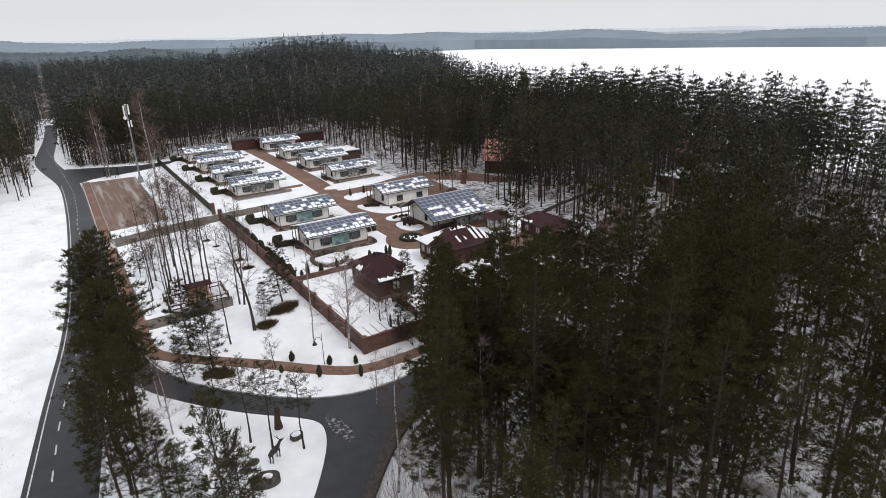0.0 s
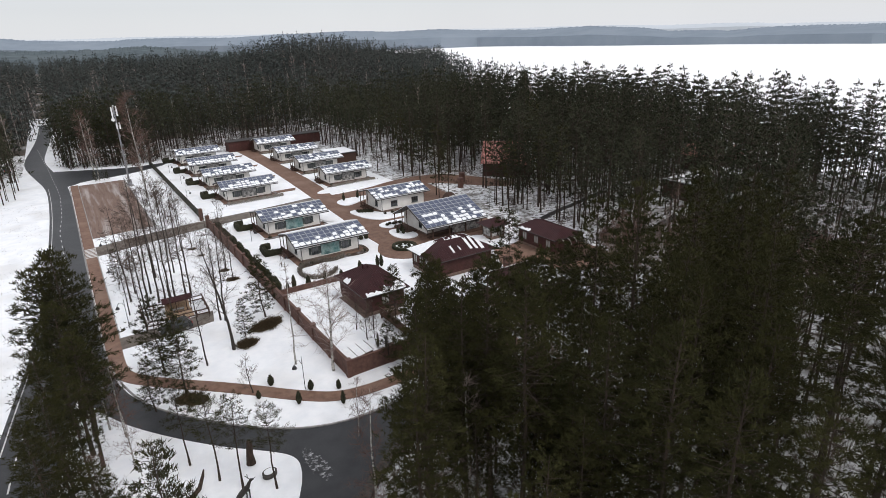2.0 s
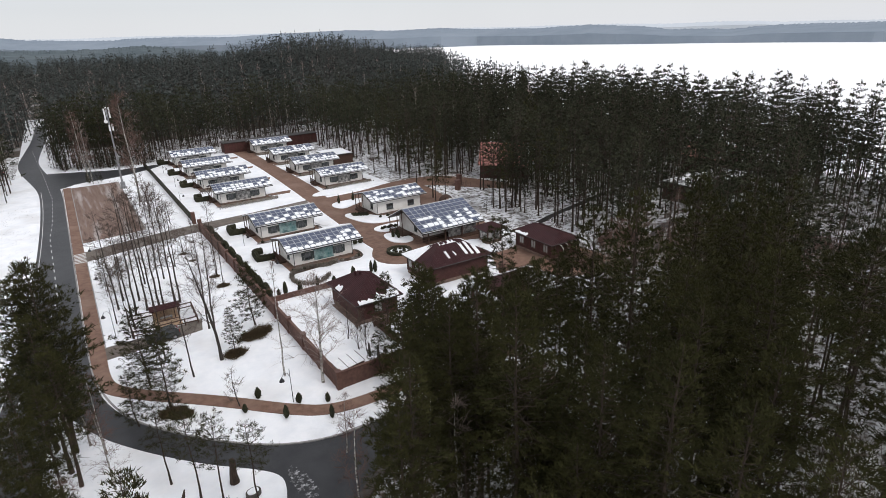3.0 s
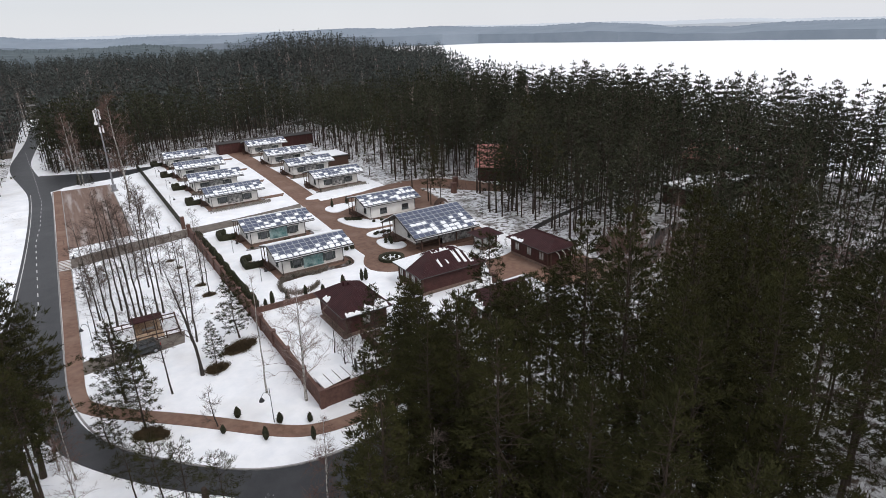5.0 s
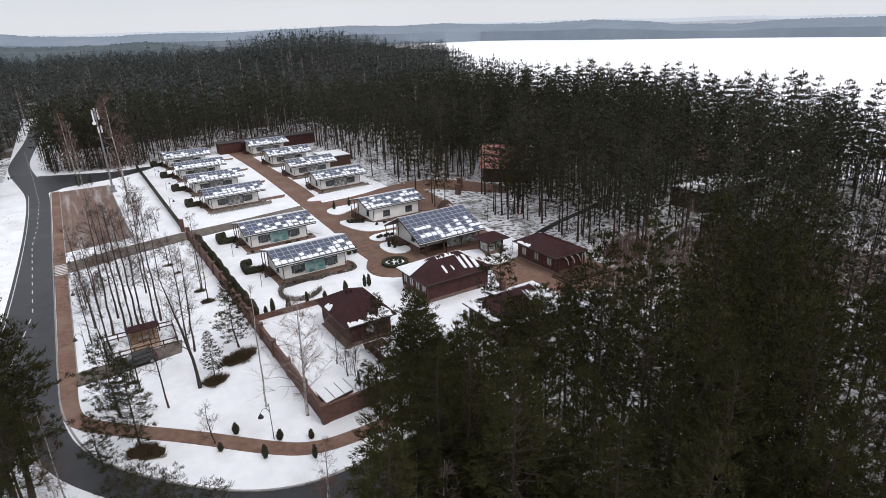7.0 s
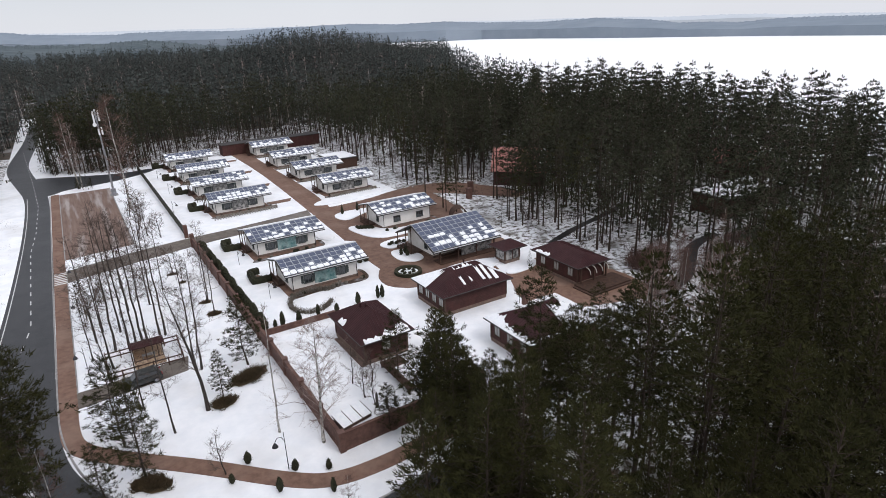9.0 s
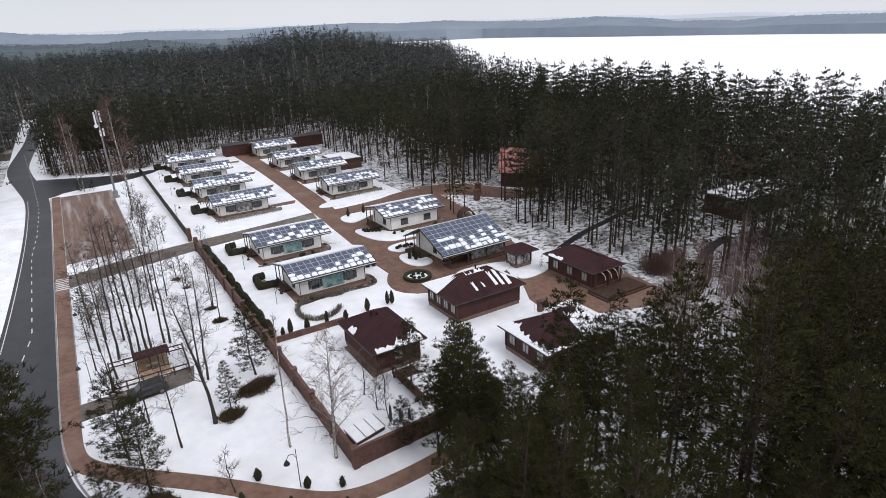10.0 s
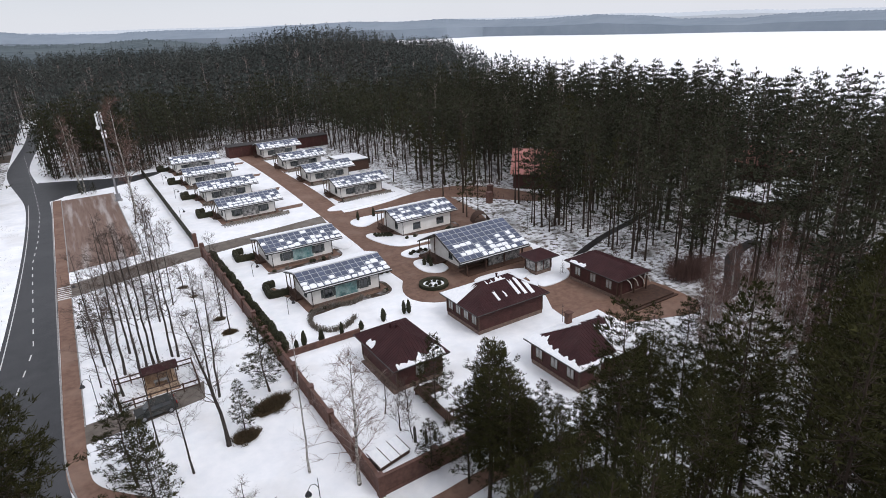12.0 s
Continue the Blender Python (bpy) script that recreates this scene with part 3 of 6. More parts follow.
def solar_field(parent, x0, x1, y0, z0, yr, zr, cols, rows):
    """Panels on the front slope, each a framed sheet of dark glass."""
    pitch = math.degrees(math.atan2(zr - z0, yr - y0))
    length = math.hypot(zr - z0, yr - y0) - 0.35
    pw, ph = (x1 - x0) / cols, length / rows
    frame_me, glass_me = panel_mesh(pw, ph)
    c, s = math.cos(radians(pitch)), math.sin(radians(pitch))
    for i in range(cols):
        for j in range(rows):
            d = 0.2 + j * ph
            f = new("solar_panel", frame_me)
            f.parent = parent
            f.matrix_basis = pose(x0 + i * pw, y0 + d * c - 0.035 * s, z0 + d * s + 0.035 * c, pitch, 0, 0)
            g = new("glass", glass_me)
            g.parent = f


def cottage(x, y, seed, cols=13, rows=4, length=10.4, depth=7.2, mural=True, over=(1.1, 1.6), front=0.9, z0=3.05, rise=1.3, ridge_at=4.2, back=4.6, porch=True, snow=0.5, strips=False):
    """A white plastered cottage with solar panels on its front slope. (x, y): its front left wall corner."""
    rng = random.Random(seed)
    t = thing("cottage", pose(x, y, 0), "white plastered cottage with solar panels and patchy snow on its roof", "house", "cottages of the village")
    yr, zr = -front + ridge_at, z0 + rise
    y1 = yr + back
    z1 = z0 + 0.05
    s0 = rise / ridge_at
    zw = z0 - 0.22
    # walls with gables, hollow inside
    bm = bmesh.new()
    zf, zb = z0 + s0 * front - 0.2, z1 + (zr - z1) / back * (y1 - depth) - 0.2
    for xa, xb in ((0, 0.3), (length - 0.3, length)):
        sec = [(0, 0.45), (depth, 0.45), (depth, zb), (yr, zr - 0.2), (0, zf)]
        a = [bm.verts.new((xa, p, q)) for p, q in sec]
        b = [bm.verts.new((xb, p, q)) for p, q in sec]
        for i in range(5):
            bm.faces.new((a[i], a[(i + 1) % 5], b[(i + 1) % 5], b[i]))
        bm.faces.new(a), bm.faces.new(b)
    box(bm, 0.3, 0, 0.45, length - 0.3, 0.3, zf)
    box(bm, 0.3, depth - 0.3, 0.45, length - 0.3, depth, zb)
    bmesh.ops.recalc_face_normals(bm, faces=bm.faces)
    part("wall", bm, M_PLASTER, t)
    part("plinth", boxes((-0.04, -0.04, 0, length + 0.04, depth + 0.04, 0.45), bevel=0.02), M_PLINTH, t, "brown brick plinth")
    part("apron", boxes((-1.0, -1.0, 0.0, length + 1.0, depth + 0.8, 0.09), bevel=0.03), M_PAVER, t, "brown paved apron")
    xa, xb = -over[0], length + over[1]
    roof = part("roof", gable_roof(xa, xb, -front, yr, y1, z0, zr, z1), M_FASCIA, t, "low dark gabled roof")
    part("fascia", boxes((xa - 0.03, -front - 0.05, z0 - 0.26, xb + 0.03, -front - 0.002, z0 + 0.02)), M_FASCIA, roof)
    bm = bmesh.new()
    tube(bm, [(xa, -front - 0.1, z0 + 0.0), (xb, -front - 0.1, z0 - 0.02)], [0.075, 0.075], 6)
    part("gutter", bm, M_GUTTER, roof, "pale metal gutter")
    part("ridge_cap", boxes((xa, yr - 0.13, zr - 0.02, xb, yr + 0.13, zr + 0.06), bevel=0.02), M_GUTTER, roof)
    solar_field(roof, xa + 0.12, xb - 0.12, -front, z0, yr, zr, cols, rows)
    pw, ph = (xb - xa) / cols, (ridge_at - 0.3) / rows

    def slope(px, py):
        return z0 + (py + front) * s0 + 0.10

    for j in range(rows):
        for i in range(cols):
            if rows > 4:
                chance = (1.5, 1.3, 0.85, 0.3, 0.1, 0.0, 0.0)[j] * (1.0 if i > 3 or j > 2 else 0.5)
            else:
                chance = (1.1, 0.68, 0.3, 0.04)[j] if not strips else (0.85, 0.5, 0.75, 0.25)[j]
            chance *= snow * 1.6
            if rng.random() < chance:
                hh = ph * rng.uniform(0.55, 0.98)
                bm = bmesh.new()
                snow_patch(bm, xa + (i + 0.5) * pw, -front + 0.15 + j * ph + hh * 0.5, pw * rng.uniform(0.72, 1.12), hh, rng, slope)
                bmesh.ops.recalc_face_normals(bm, faces=bm.faces)
                part("snow_slab", bm, M_ROOFSNOW, roof)

    def backslope(px, py):
        return zr + (z1 - zr) * (py - yr) / back + 0.01

    bm = bmesh.new()
    edge = [(xa + 0.1, yr + 0.15)] + [(xa + (xb - xa) * i / 12, yr + 0.2 + rng.uniform(-0.05, 0.3)) for i in range(1, 12)] + [(xb - 0.1, yr + 0.15), (xb - 0.1, y1 - 0.1)] + [(xa + (xb - xa) * i / 12, y1 - rng.uniform(0.05, 0.7)) for i in range(11, 0, -1)] + [(xa + 0.1, y1 - 0.1)]
    low = [bm.verts.new((px, py, backslope(px, py))) for px, py in edge]
    top = [bm.verts.new((px, py, backslope(px, py) + 0.12)) for px, py in edge]
    bm.faces.new(top)
    for i in range(len(edge)):
        bm.faces.new((low[i], low[(i + 1) % len(edge)], top[(i + 1) % len(edge)], top[i]))
    bmesh.ops.recalc_face_normals(bm, faces=bm.faces)
    part("snow_back", bm, M_ROOFSNOW, roof, "snow on the back slope")
    # downpipes, windows, mural
    for px in (0.12, length - 0.12):
        bm = bmesh.new()
        tube(bm, [(px, -front, z0 - 0.1), (px, -0.1, z0 - 0.45), (px, -0.1, 0.15)], [0.05] * 3, 6)
        part("downpipe", bm, M_DARKMETAL, t)
    if mural:
        window(t, 2.5, -0.004, 1.05, 1.25, 1.25, "s", M_WFRAME, True)
        window(t, 7.9, -0.004, 1.05, 1.25, 1.25, "s", M_WFRAME, True)
        part("mural", boxes((3.5, -0.028, 0.6, 6.95, -0.004, 2.75)), M_MURAL if y < 60 else M_MURALBW, t, "painted turquoise mural panel" if y < 60 else "dull grey painted mural panel")
    else:
        window(t, 3.0, -0.004, 1.05, 1.5, 1.15, "s", M_WFRAME, False, 3)
        window(t, 8.0, -0.004, 1.05, 1.5, 1.15, "s", M_WFRAME, False, 3)
    window(t, -0.004, 2.2, 1.1, 1.0, 1.2, "w", M_WFRAME)
    if porch:
        ox = over[0]
        deck = part("porch", boxes((-ox - 0.1, 3.4, 0.0, -0.05, depth, 0.4), (-ox - 0.5, 3.8, 0.0, -ox - 0.1, 5.0, 0.2), bevel=0.02), M_TIMBER, t, "dark timber porch")
        for py in (3.5, 5.3, depth - 0.1):
            zt = backslope(0, py) - 0.2 if py > yr else slope(0, py) - 0.3
            part("post", boxes((-ox + 0.05, py - 0.06, 0.4, -ox + 0.17, py + 0.06, zt)), M_TIMBER, deck)
        part("rail", boxes((-ox + 0.06, 3.56, 1.25, -ox + 0.16, depth - 0.16, 1.33)), M_TIMBER, deck)
        for i in range(12):
            py = 3.7 + i * (depth - 3.9) / 12
            part("baluster", boxes((-ox + 0.08, py, 0.4, -ox + 0.14, py + 0.05, 1.25)), M_TIMBER, deck)
    return t


cottage(8.0, 36.7, 1)
cottage(8.0, 54.4, 2)
cottage(32.0, 54.6, 3, mural=False, over=(1.5, 1.0), z0=3.3, cols=12, strips=True)
for i, y in enumerate((85.4, 103.4, 121.8, 140.8)):
    cottage(8.0, y, 10 + i, snow=0.62)
for i, y in enumerate((85.6, 104.4, 123.2, 144.0)):
    cottage(33.2, y, 20 + i, snow=0.62)
cottage(31.6, 35.8, 5, cols=12, rows=7, length=10.2, depth=8.4, mural=False, over=(2.2, 0.9), front=3.8, z0=2.6, rise=2.8, ridge_at=7.1, back=5.6, porch=True, snow=0.4)
veranda = thing("veranda", pose(31.6, 37.2, 0), "open veranda with dark posts under a wide eave", "veranda")
part("floor", boxes((-0.6, -4.9, 0, 10.4, -2.44, 0.2)), M_TIMBER, veranda)
for x in (-0.5, 3.0, 6.6, 10.2):
    part("post", boxes((x - 0.1, -4.5, 0.2, x + 0.1, -4.3, 2.62)), M_TIMBER, veranda)
part("beam", boxes((-0.8, -4.5, 2.3, 10.6, -4.3, 2.45)), M_TIMBER, veranda)
part("mural_wall", boxes((4.2, -3.6, 0.2, 10.3, -3.45, 2.2)), M_MURALBW, veranda, "grey and white painted wall")


def hip_roof(x0, x1, y0, y1, z0, zr, along, run, t=0.16):
    """A hipped roof; along: the axis of its ridge, run: how far the ridge ends stand in from the ends."""
    bm = bmesh.new()
    cx, cy = (x0 + x1) / 2, (y0 + y1) / 2
    r = [(x0 + run, cy, zr), (x1 - run, cy, zr)] if along == "x" else [(cx, y0 + run, zr), (cx, y1 - run, zr)]
    e = [bm.verts.new(p) for p in ((x0, y0, z0), (x1, y0, z0), (x1, y1, z0), (x0, y1, z0))]
    l = [bm.verts.new((v.co.x, v.co.y, z0 - t)) for v in e]
    a, b = bm.verts.new(r[0]), bm.verts.new(r[1])
    if along == "x":
        fs = [(e[0], e[1], b, a), (e[1], e[2], b), (e[2], e[3], a, b), (e[3], e[0], a)]
    else:
        fs = [(e[0], e[1], a), (e[1], e[2], b, a), (e[2], e[3], b), (e[3], e[0], a, b)]
    for f in fs:
        bm.faces.new(f)
    for i in range(4):
        bm.faces.new((e[i], l[i], l[(i + 1) % 4], e[(i + 1) % 4]))
    bm.faces.new(l)
    bmesh.ops.recalc_face_normals(bm, faces=bm.faces)
    return bm


def brown_house(x0, x1, y0, y1, along, run, z0=3.0, rise=2.1, eave=0.7, label="", windows_s=0, windows_w=0):
    """A dark board house with a hipped roof; the numbers are its eaves."""
    cx, cy = (x0 + x1) / 2, (y0 + y1) / 2
    t = thing("brown_house", pose(cx, cy, 0), label, "house", "brown houses by the court")
    w, d = (x1 - x0) / 2 - eave, (y1 - y0) / 2 - eave
    part("plinth", boxes((-w - 0.05, -d - 0.05, 0, w + 0.05, d + 0.05, 0.5), bevel=0.02), M_PLINTH, t)
    part("wall", boxes((-w, -d, 0.5, w, -d + 0.2, z0 - 0.1), (-w, d - 0.2, 0.5, w, d, z0 - 0.1), (-w, -d + 0.2, 0.5, -w + 0.2, d - 0.2, z0 - 0.1), (w - 0.2, -d + 0.2, 0.5, w, d - 0.2, z0 - 0.1)), M_LOGWALL, t)
    n = int((z0 - 0.7) / 0.22)
    for i in range(n):
        z = 0.55 + i * 0.22
        for r in ((-w - 0.03, -d - 0.03, z, w + 0.03, -d, z + 0.21), (-w - 0.03, -d, z, -w, d, z + 0.21), (w, -d, z, w + 0.03, d, z + 0.21)):
            part("board", boxes(r), M_LOGWALL, t)
    for sx, sy in ((-1, -1), (1, -1), (-1, 1), (1, 1)):
        part("corner_post", boxes((sx * w - 0.1, sy * d - 0.1, 0.5, sx * w + 0.1, sy * d + 0.1, z0 - 0.08)), M_TIMBER, t)
    roof = part("roof", hip_roof(x0 - cx, x1 - cx, y0 - cy, y1 - cy, z0, z0 + rise, along, run), M_TILE, t, "dark brown metal tile roof")
    for a, b in (((x0, y0), (x1, y0)), ((x0, y0), (x0, y1)), ((x1, y0), (x1, y1))):
        bm = bmesh.new()
        tube(bm, [(a[0] - cx, a[1] - cy, z0 - 0.05), (b[0] - cx, b[1] - cy, z0 - 0.05)], [0.07, 0.07], 6)
        part("gutter", bm, M_FASCIA, roof)
    for i in range(windows_s):
        window(t, -w + (i + 0.5) * 2 * w / windows_s, -d - 0.034, 1.1, 1.15, 1.35, "s", M_TIMBER, pane_mat=M_CURTAIN)
    for i in range(windows_w):
        window(t, -w - 0.034, -d + (i + 0.5) * 2 * d / windows_w, 1.1, 1.15, 1.35, "w", M_TIMBER, pane_mat=M_CURTAIN)
    return t, roof


B1, R1 = brown_house(7.4, 14.2, 11.4, 21.2, "y", 3.6, label="small dark brown board house with a hipped tile roof", windows_s=1)
B2, R2 = brown_house(21.2, 32.6, 16.2, 24.6, "x", 4.0, label="dark brown board house with a long row of windows", windows_w=4)
B3, R3 = brown_house(22.3, 33.7, 0.4, 9.0, "x", 4.2, label="dark brown board house with snow on its hipped roof", windows_w=3, windows_s=2)
B4, R4 = brown_house(41.7, 48.2, 13.0, 23.2, "y", 2.0, rise=1.2, label="dark brown timber house with an open corner porch", windows_w=3)
K1, RK = brown_house(38.5, 43.2, 25.8, 30.0, "x", 2.0, z0=2.6, rise=1.0, eave=0.9, label="small brown roofed kiosk with a painted wall")


# ---- snow on the hipped roofs ----
def hip_height(x0, x1, y0, y1, z0, rise, along, run):
    hx = run if along == "x" else (x1 - x0) / 2
    hy = run if along == "y" else (y1 - y0) / 2

    def height(x, y):
        return z0 + rise * max(0.0, min((x - x0) / hx, (x1 - x) / hx, (y - y0) / hy, (y1 - y) / hy))

    return height


def roof_snow(parent, dims, z0, rise, along, run, faces, seed, thick=0.09):
    """Snow that lies from an eave upwards in ragged strips; faces: rows of (side, from, to, least, most) in shares of the side and of the slope."""
    rng = random.Random(seed)
    x0, x1, y0, y1 = dims
    h = hip_height(x0, x1, y0, y1, z0, rise, along, run)
    for side, a, b, lo, hi, start in faces:
        bm = bmesh.new()
        width = (x1 - x0) if side in "sn" else (y1 - y0)
        reach = (run if along == "y" else (y1 - y0) / 2) if side in "sn" else (run if along == "x" else (x1 - x0) / 2)
        other = (run if along == "x" else (x1 - x0) / 2) if side in "sn" else (run if along == "y" else (y1 - y0) / 2)
        n = max(1, int(width * (b - a) / 0.17))
        drift, edge_line = rng.uniform(lo, hi), []
        for i in range(n + 1):
            drift = min(hi, max(lo, drift + rng.uniform(-0.2, 0.2) * (hi - lo)))
            edge_line.append(drift * rng.uniform(0.8, 1.08))
        for i in range(n):
            u0, u1 = a + (b - a) * i / n, a + (b - a) * (i + 1) / n
            lim = [min(1.0, min(u, 1 - u) * width / other) for u in (u0, u1)]
            tops = [min(edge_line[i], lim[0]), min(edge_line[i + 1], lim[1])]
            if max(tops) <= start + 0.02:
                continue
            tops = [max(t, start + 0.01) for t in tops]
            quad = []
            for u, t in ((u0, start), (u1, start), (u1, tops[1]), (u0, tops[0])):
                if side == "s":
                    p = (x0 + u * width, y0 + t * reach)
                elif side == "n":
                    p = (x0 + u * width, y1 - t * reach)
                elif side == "w":
                    p = (x0 + t * reach, y0 + u * width)
                else:
                    p = (x1 - t * reach, y0 + u * width)
                quad.append(p)
            low = [bm.verts.new((p[0], p[1], h(*p) - 0.02)) for p in quad]
            top = [bm.verts.new((p[0], p[1], h(*p) + thick * rng.uniform(0.8, 1.1))) for p in quad]
            bm.faces.new(top)
            for k in range(4):
                bm.faces.new((low[k], low[(k + 1) % 4], top[(k + 1) % 4], top[k]))
        bmesh.ops.remove_doubles(bm, verts=bm.verts, dist=0.03)
        bmesh.ops.recalc_face_normals(bm, faces=bm.faces)
        part("roof_snow", bm, M_ROOFSNOW, parent, "ragged melting snow")


def roof_ribs(parent, dims, z0, rise, along, run, mat):
    """The pressed ribs of a metal roof, from eave to hip, one mesh a slope."""
    x0, x1, y0, y1 = dims
    h = hip_height(x0, x1, y0, y1, z0, rise, along, run)
    for side in "snwe":
        width = (x1 - x0) if side in "sn" else (y1 - y0)
        reach = (run if along == "y" else (y1 - y0) / 2) if side in "sn" else (run if along == "x" else (x1 - x0) / 2)
        other = (run if along == "x" else (x1 - x0) / 2) if side in "sn" else (run if along == "y" else (y1 - y0) / 2)
        vs, fs = [], []
        n = int(width / 0.36)
        for i in range(1, n):
            u = i / n
            t = min(1.0, min(u, 1 - u) * width / other) * 0.985
            ends = []
            for q in (0.0, t):
                ends.append({"s": (x0 + u * width, y0 + q * reach), "n": (x0 + u * width, y1 - q * reach), "w": (x0 + q * reach, y0 + u * width), "e": (x1 - q * reach, y0 + u * width)}[side])
            ox, oy = (0.05, 0) if side in "sn" else (0, 0.05)
            k = len(vs)
            for ex, ey in ends:
                vs += [(ex - ox, ey - oy, h(ex, ey) - 0.01), (ex, ey, h(ex, ey) + 0.045), (ex + ox, ey + oy, h(ex, ey) - 0.01)]
            fs += [(k, k + 1, k + 4, k + 3), (k + 1, k + 2, k + 5, k + 4)]
        ob = raw("rib_field", vs, fs, mat, parent)
        ob["kind"] = "stuff"


def centred(x0, x1, y0, y1):
    cx, cy = (x0 + x1) / 2, (y0 + y1) / 2
    return (x0 - cx, x1 - cx, y0 - cy, y1 - cy)


roof_snow(R1, centred(7.4, 14.2, 11.4, 21.2), 3.0, 2.1, "y", 3.6, [("s", 0.08, 0.92, 0.08, 0.42, 0.0), ("w", 0.55, 0.7, 0.1, 0.3, 0.05)], 3)
roof_snow(R2, centred(21.2, 32.6, 16.2, 24.6), 3.0, 2.1, "x", 4.0, [("n", 0.0, 1.0, 0.9, 1.0, 0.0), ("w", 0.52, 1.0, 0.45, 1.0, 0.0), ("s", 0.36, 0.62, 0.96, 1.0, 0.86), ("s", 0.62, 0.66, 0.5, 0.85, 0.25), ("s", 0.70, 0.74, 0.5, 0.9, 0.2), ("s", 0.78, 0.83, 0.5, 0.8, 0.15), ("s", 0.35, 0.38, 0.4, 0.6, 0.25), ("s", 0.47, 0.49, 0.4, 0.7, 0.3), ("e", 0.3, 0.9, 0.2, 0.5, 0.0)], 5)
roof_snow(R3, centred(22.3, 33.7, 0.4, 9.0), 3.0, 2.1, "x", 4.2, [("w", 0.0, 1.0, 0.12, 0.5, 0.0), ("s", 0.0, 1.0, 0.08, 0.3, 0.0), ("s", 0.5, 1.0, 0.3, 0.95, 0.0), ("e", 0.0, 1.0, 0.8, 1.0, 0.0), ("n", 0.0, 1.0, 0.7, 1.0, 0.0)], 7)
roof_snow(R4, centred(41.7, 48.2, 13.0, 23.2), 3.0, 1.2, "y", 2.0, [("w", 0.62, 0.9, 0.1, 0.32, 0.02), ("n", 0.1, 0.9, 0.2, 0.6, 0.0)], 9)
for roof, dims, rise, along, run in ((R1, centred(7.4, 14.2, 11.4, 21.2), 2.1, "y", 3.6), (R2, centred(21.2, 32.6, 16.2, 24.6), 2.1, "x", 4.0), (R3, centred(22.3, 33.7, 0.4, 9.0), 2.1, "x", 4.2), (R4, centred(41.7, 48.2, 13.0, 23.2), 1.2, "y", 2.0)):
    roof_ribs(roof, dims, 3.0, rise, along, run, M_TILE)
# small roof fittings
for roof, spots in ((R1, ((-0.6, 0.9, 4.9), (-0.2, 0.2, 4.95))), (R2, ((0.6, 0.3, 5.1),))):
    for x, y, z in spots:
        bm = bmesh.new()
        tube(bm, [(x, y, z - 0.25), (x, y, z + 0.35)], [0.12, 0.12], 8)
        tube(bm, [(x, y, z + 0.35), (x, y, z + 0.45)], [0.2, 0.06], 8)
        part("vent_pipe", bm, M_TILE, roof)
part("chimney", boxes((-0.9, 2.4, 3.9, -0.3, 3.0, 5.2), (-1.0, 2.3, 5.2, -0.2, 3.1, 5.32)), M_FENCE, R3, "short brick chimney")
bm = bmesh.new()
tube(bm, [(-1.3, 2.9, 4.2), (-1.3, 2.9, 6.4)], [0.03, 0.02], 5)
tube(bm, [(-1.6, 2.9, 6.1), (-1.0, 2.9, 6.1)], [0.02, 0.02], 5)
part("aerial", bm, M_DARKMETAL, R3)
# corner porch of the timber house, with steps and awning bars
deck = part("deck", boxes((-3.2, -8.0, 0.0, 4.6, -4.4, 0.42), (-3.6, -8.4, 0.0, 5.0, -8.0, 0.22), (-3.6, -8.0, 0.0, -3.2, -4.6, 0.22), bevel=0.02), M_TIMBER, B4, "dark stepped timber deck")
for x in (-2.4, 0.2, 2.6):
    part("porch_post", boxes((x - 0.09, -5.0, 0.42, x + 0.09, -4.82, 2.9)), M_TIMBER, deck)
for i in range(4):
    bm = bmesh.new()
    x = -1.6 + i * 1.2
    tube(bm, [(x, -4.9, 2.9), (x, -5.5, 2.8), (x, -5.9, 2.45), (x, -6.0, 2.0)], [0.05] * 4, 5)
    part("awning_bar", bm, M_WFRAMEW, deck, "pale curved awning bar")
part("mural_panel", boxes((-1.45, -1.262, 0.6, -0.1, -1.235, 2.3)), M_MURALBW, K1, "grey and white painted panel")
part("mural_panel", boxes((0.1, -1.262, 0.6, 1.2, -1.235, 2.3)), M_MURALBW, K1, "grey and white painted panel")
part("mural_panel", boxes((-1.512, -1.1, 0.6, -1.485, 1.0, 2.3)), M_MURALBW, K1, "grey and white painted panel")

# ---- snow beds in the paved square, and their planting ----
def snow_bed(outline, z=0.16):
    bm = sheet(outline, z, 3)
    for f in list(bm.faces):
        if f.normal.z > 0.9:
            r = bmesh.ops.inset_individual(bm, faces=[f], thickness=0.25, depth=0.07)
    return tagged(part("snow_bed", bm, M_SNOW), "rounded lawn bed under clean snow", "lawn", "snow beds in the square")


snow_bed([(27.2, 67.5), (29.0, 70.4), (36, 70.0), (37, 68.4), (32.8, 66.2), (28.5, 63.6)])
snow_bed([(26.2, 58.3), (27.6, 60.4), (30.6, 58.2), (32.5, 53.5), (43.5, 52.6), (43.5, 50.5), (33.7, 49.4), (28.2, 50.0)])
snow_bed([(26.9, 46.8), (29.0, 48.3), (34.4, 48.2), (33.6, 46.6), (30, 44.2), (28.0, 43.8)])
snow_bed([(26.9, 42.6), (28.9, 43.2), (30.8, 40.6), (30.8, 36.6), (28.1, 36.0), (26.4, 38.2)])
snow_bed([(37.6, 24.6), (41, 26.0), (44.9, 25.9), (43.2, 23.2), (40, 22.4), (37.0, 22.6)])
snow_bed([(30.5, 31.2), (36.5, 31.0), (40.5, 29.5), (38.2, 26.8), (33.5, 26.2), (30.8, 28.6)])
snow_bed([(21.0, 54.6), (23.2, 56.5), (23.6, 62.0), (22.5, 65.5), (20.4, 66.0), (19.6, 58)])
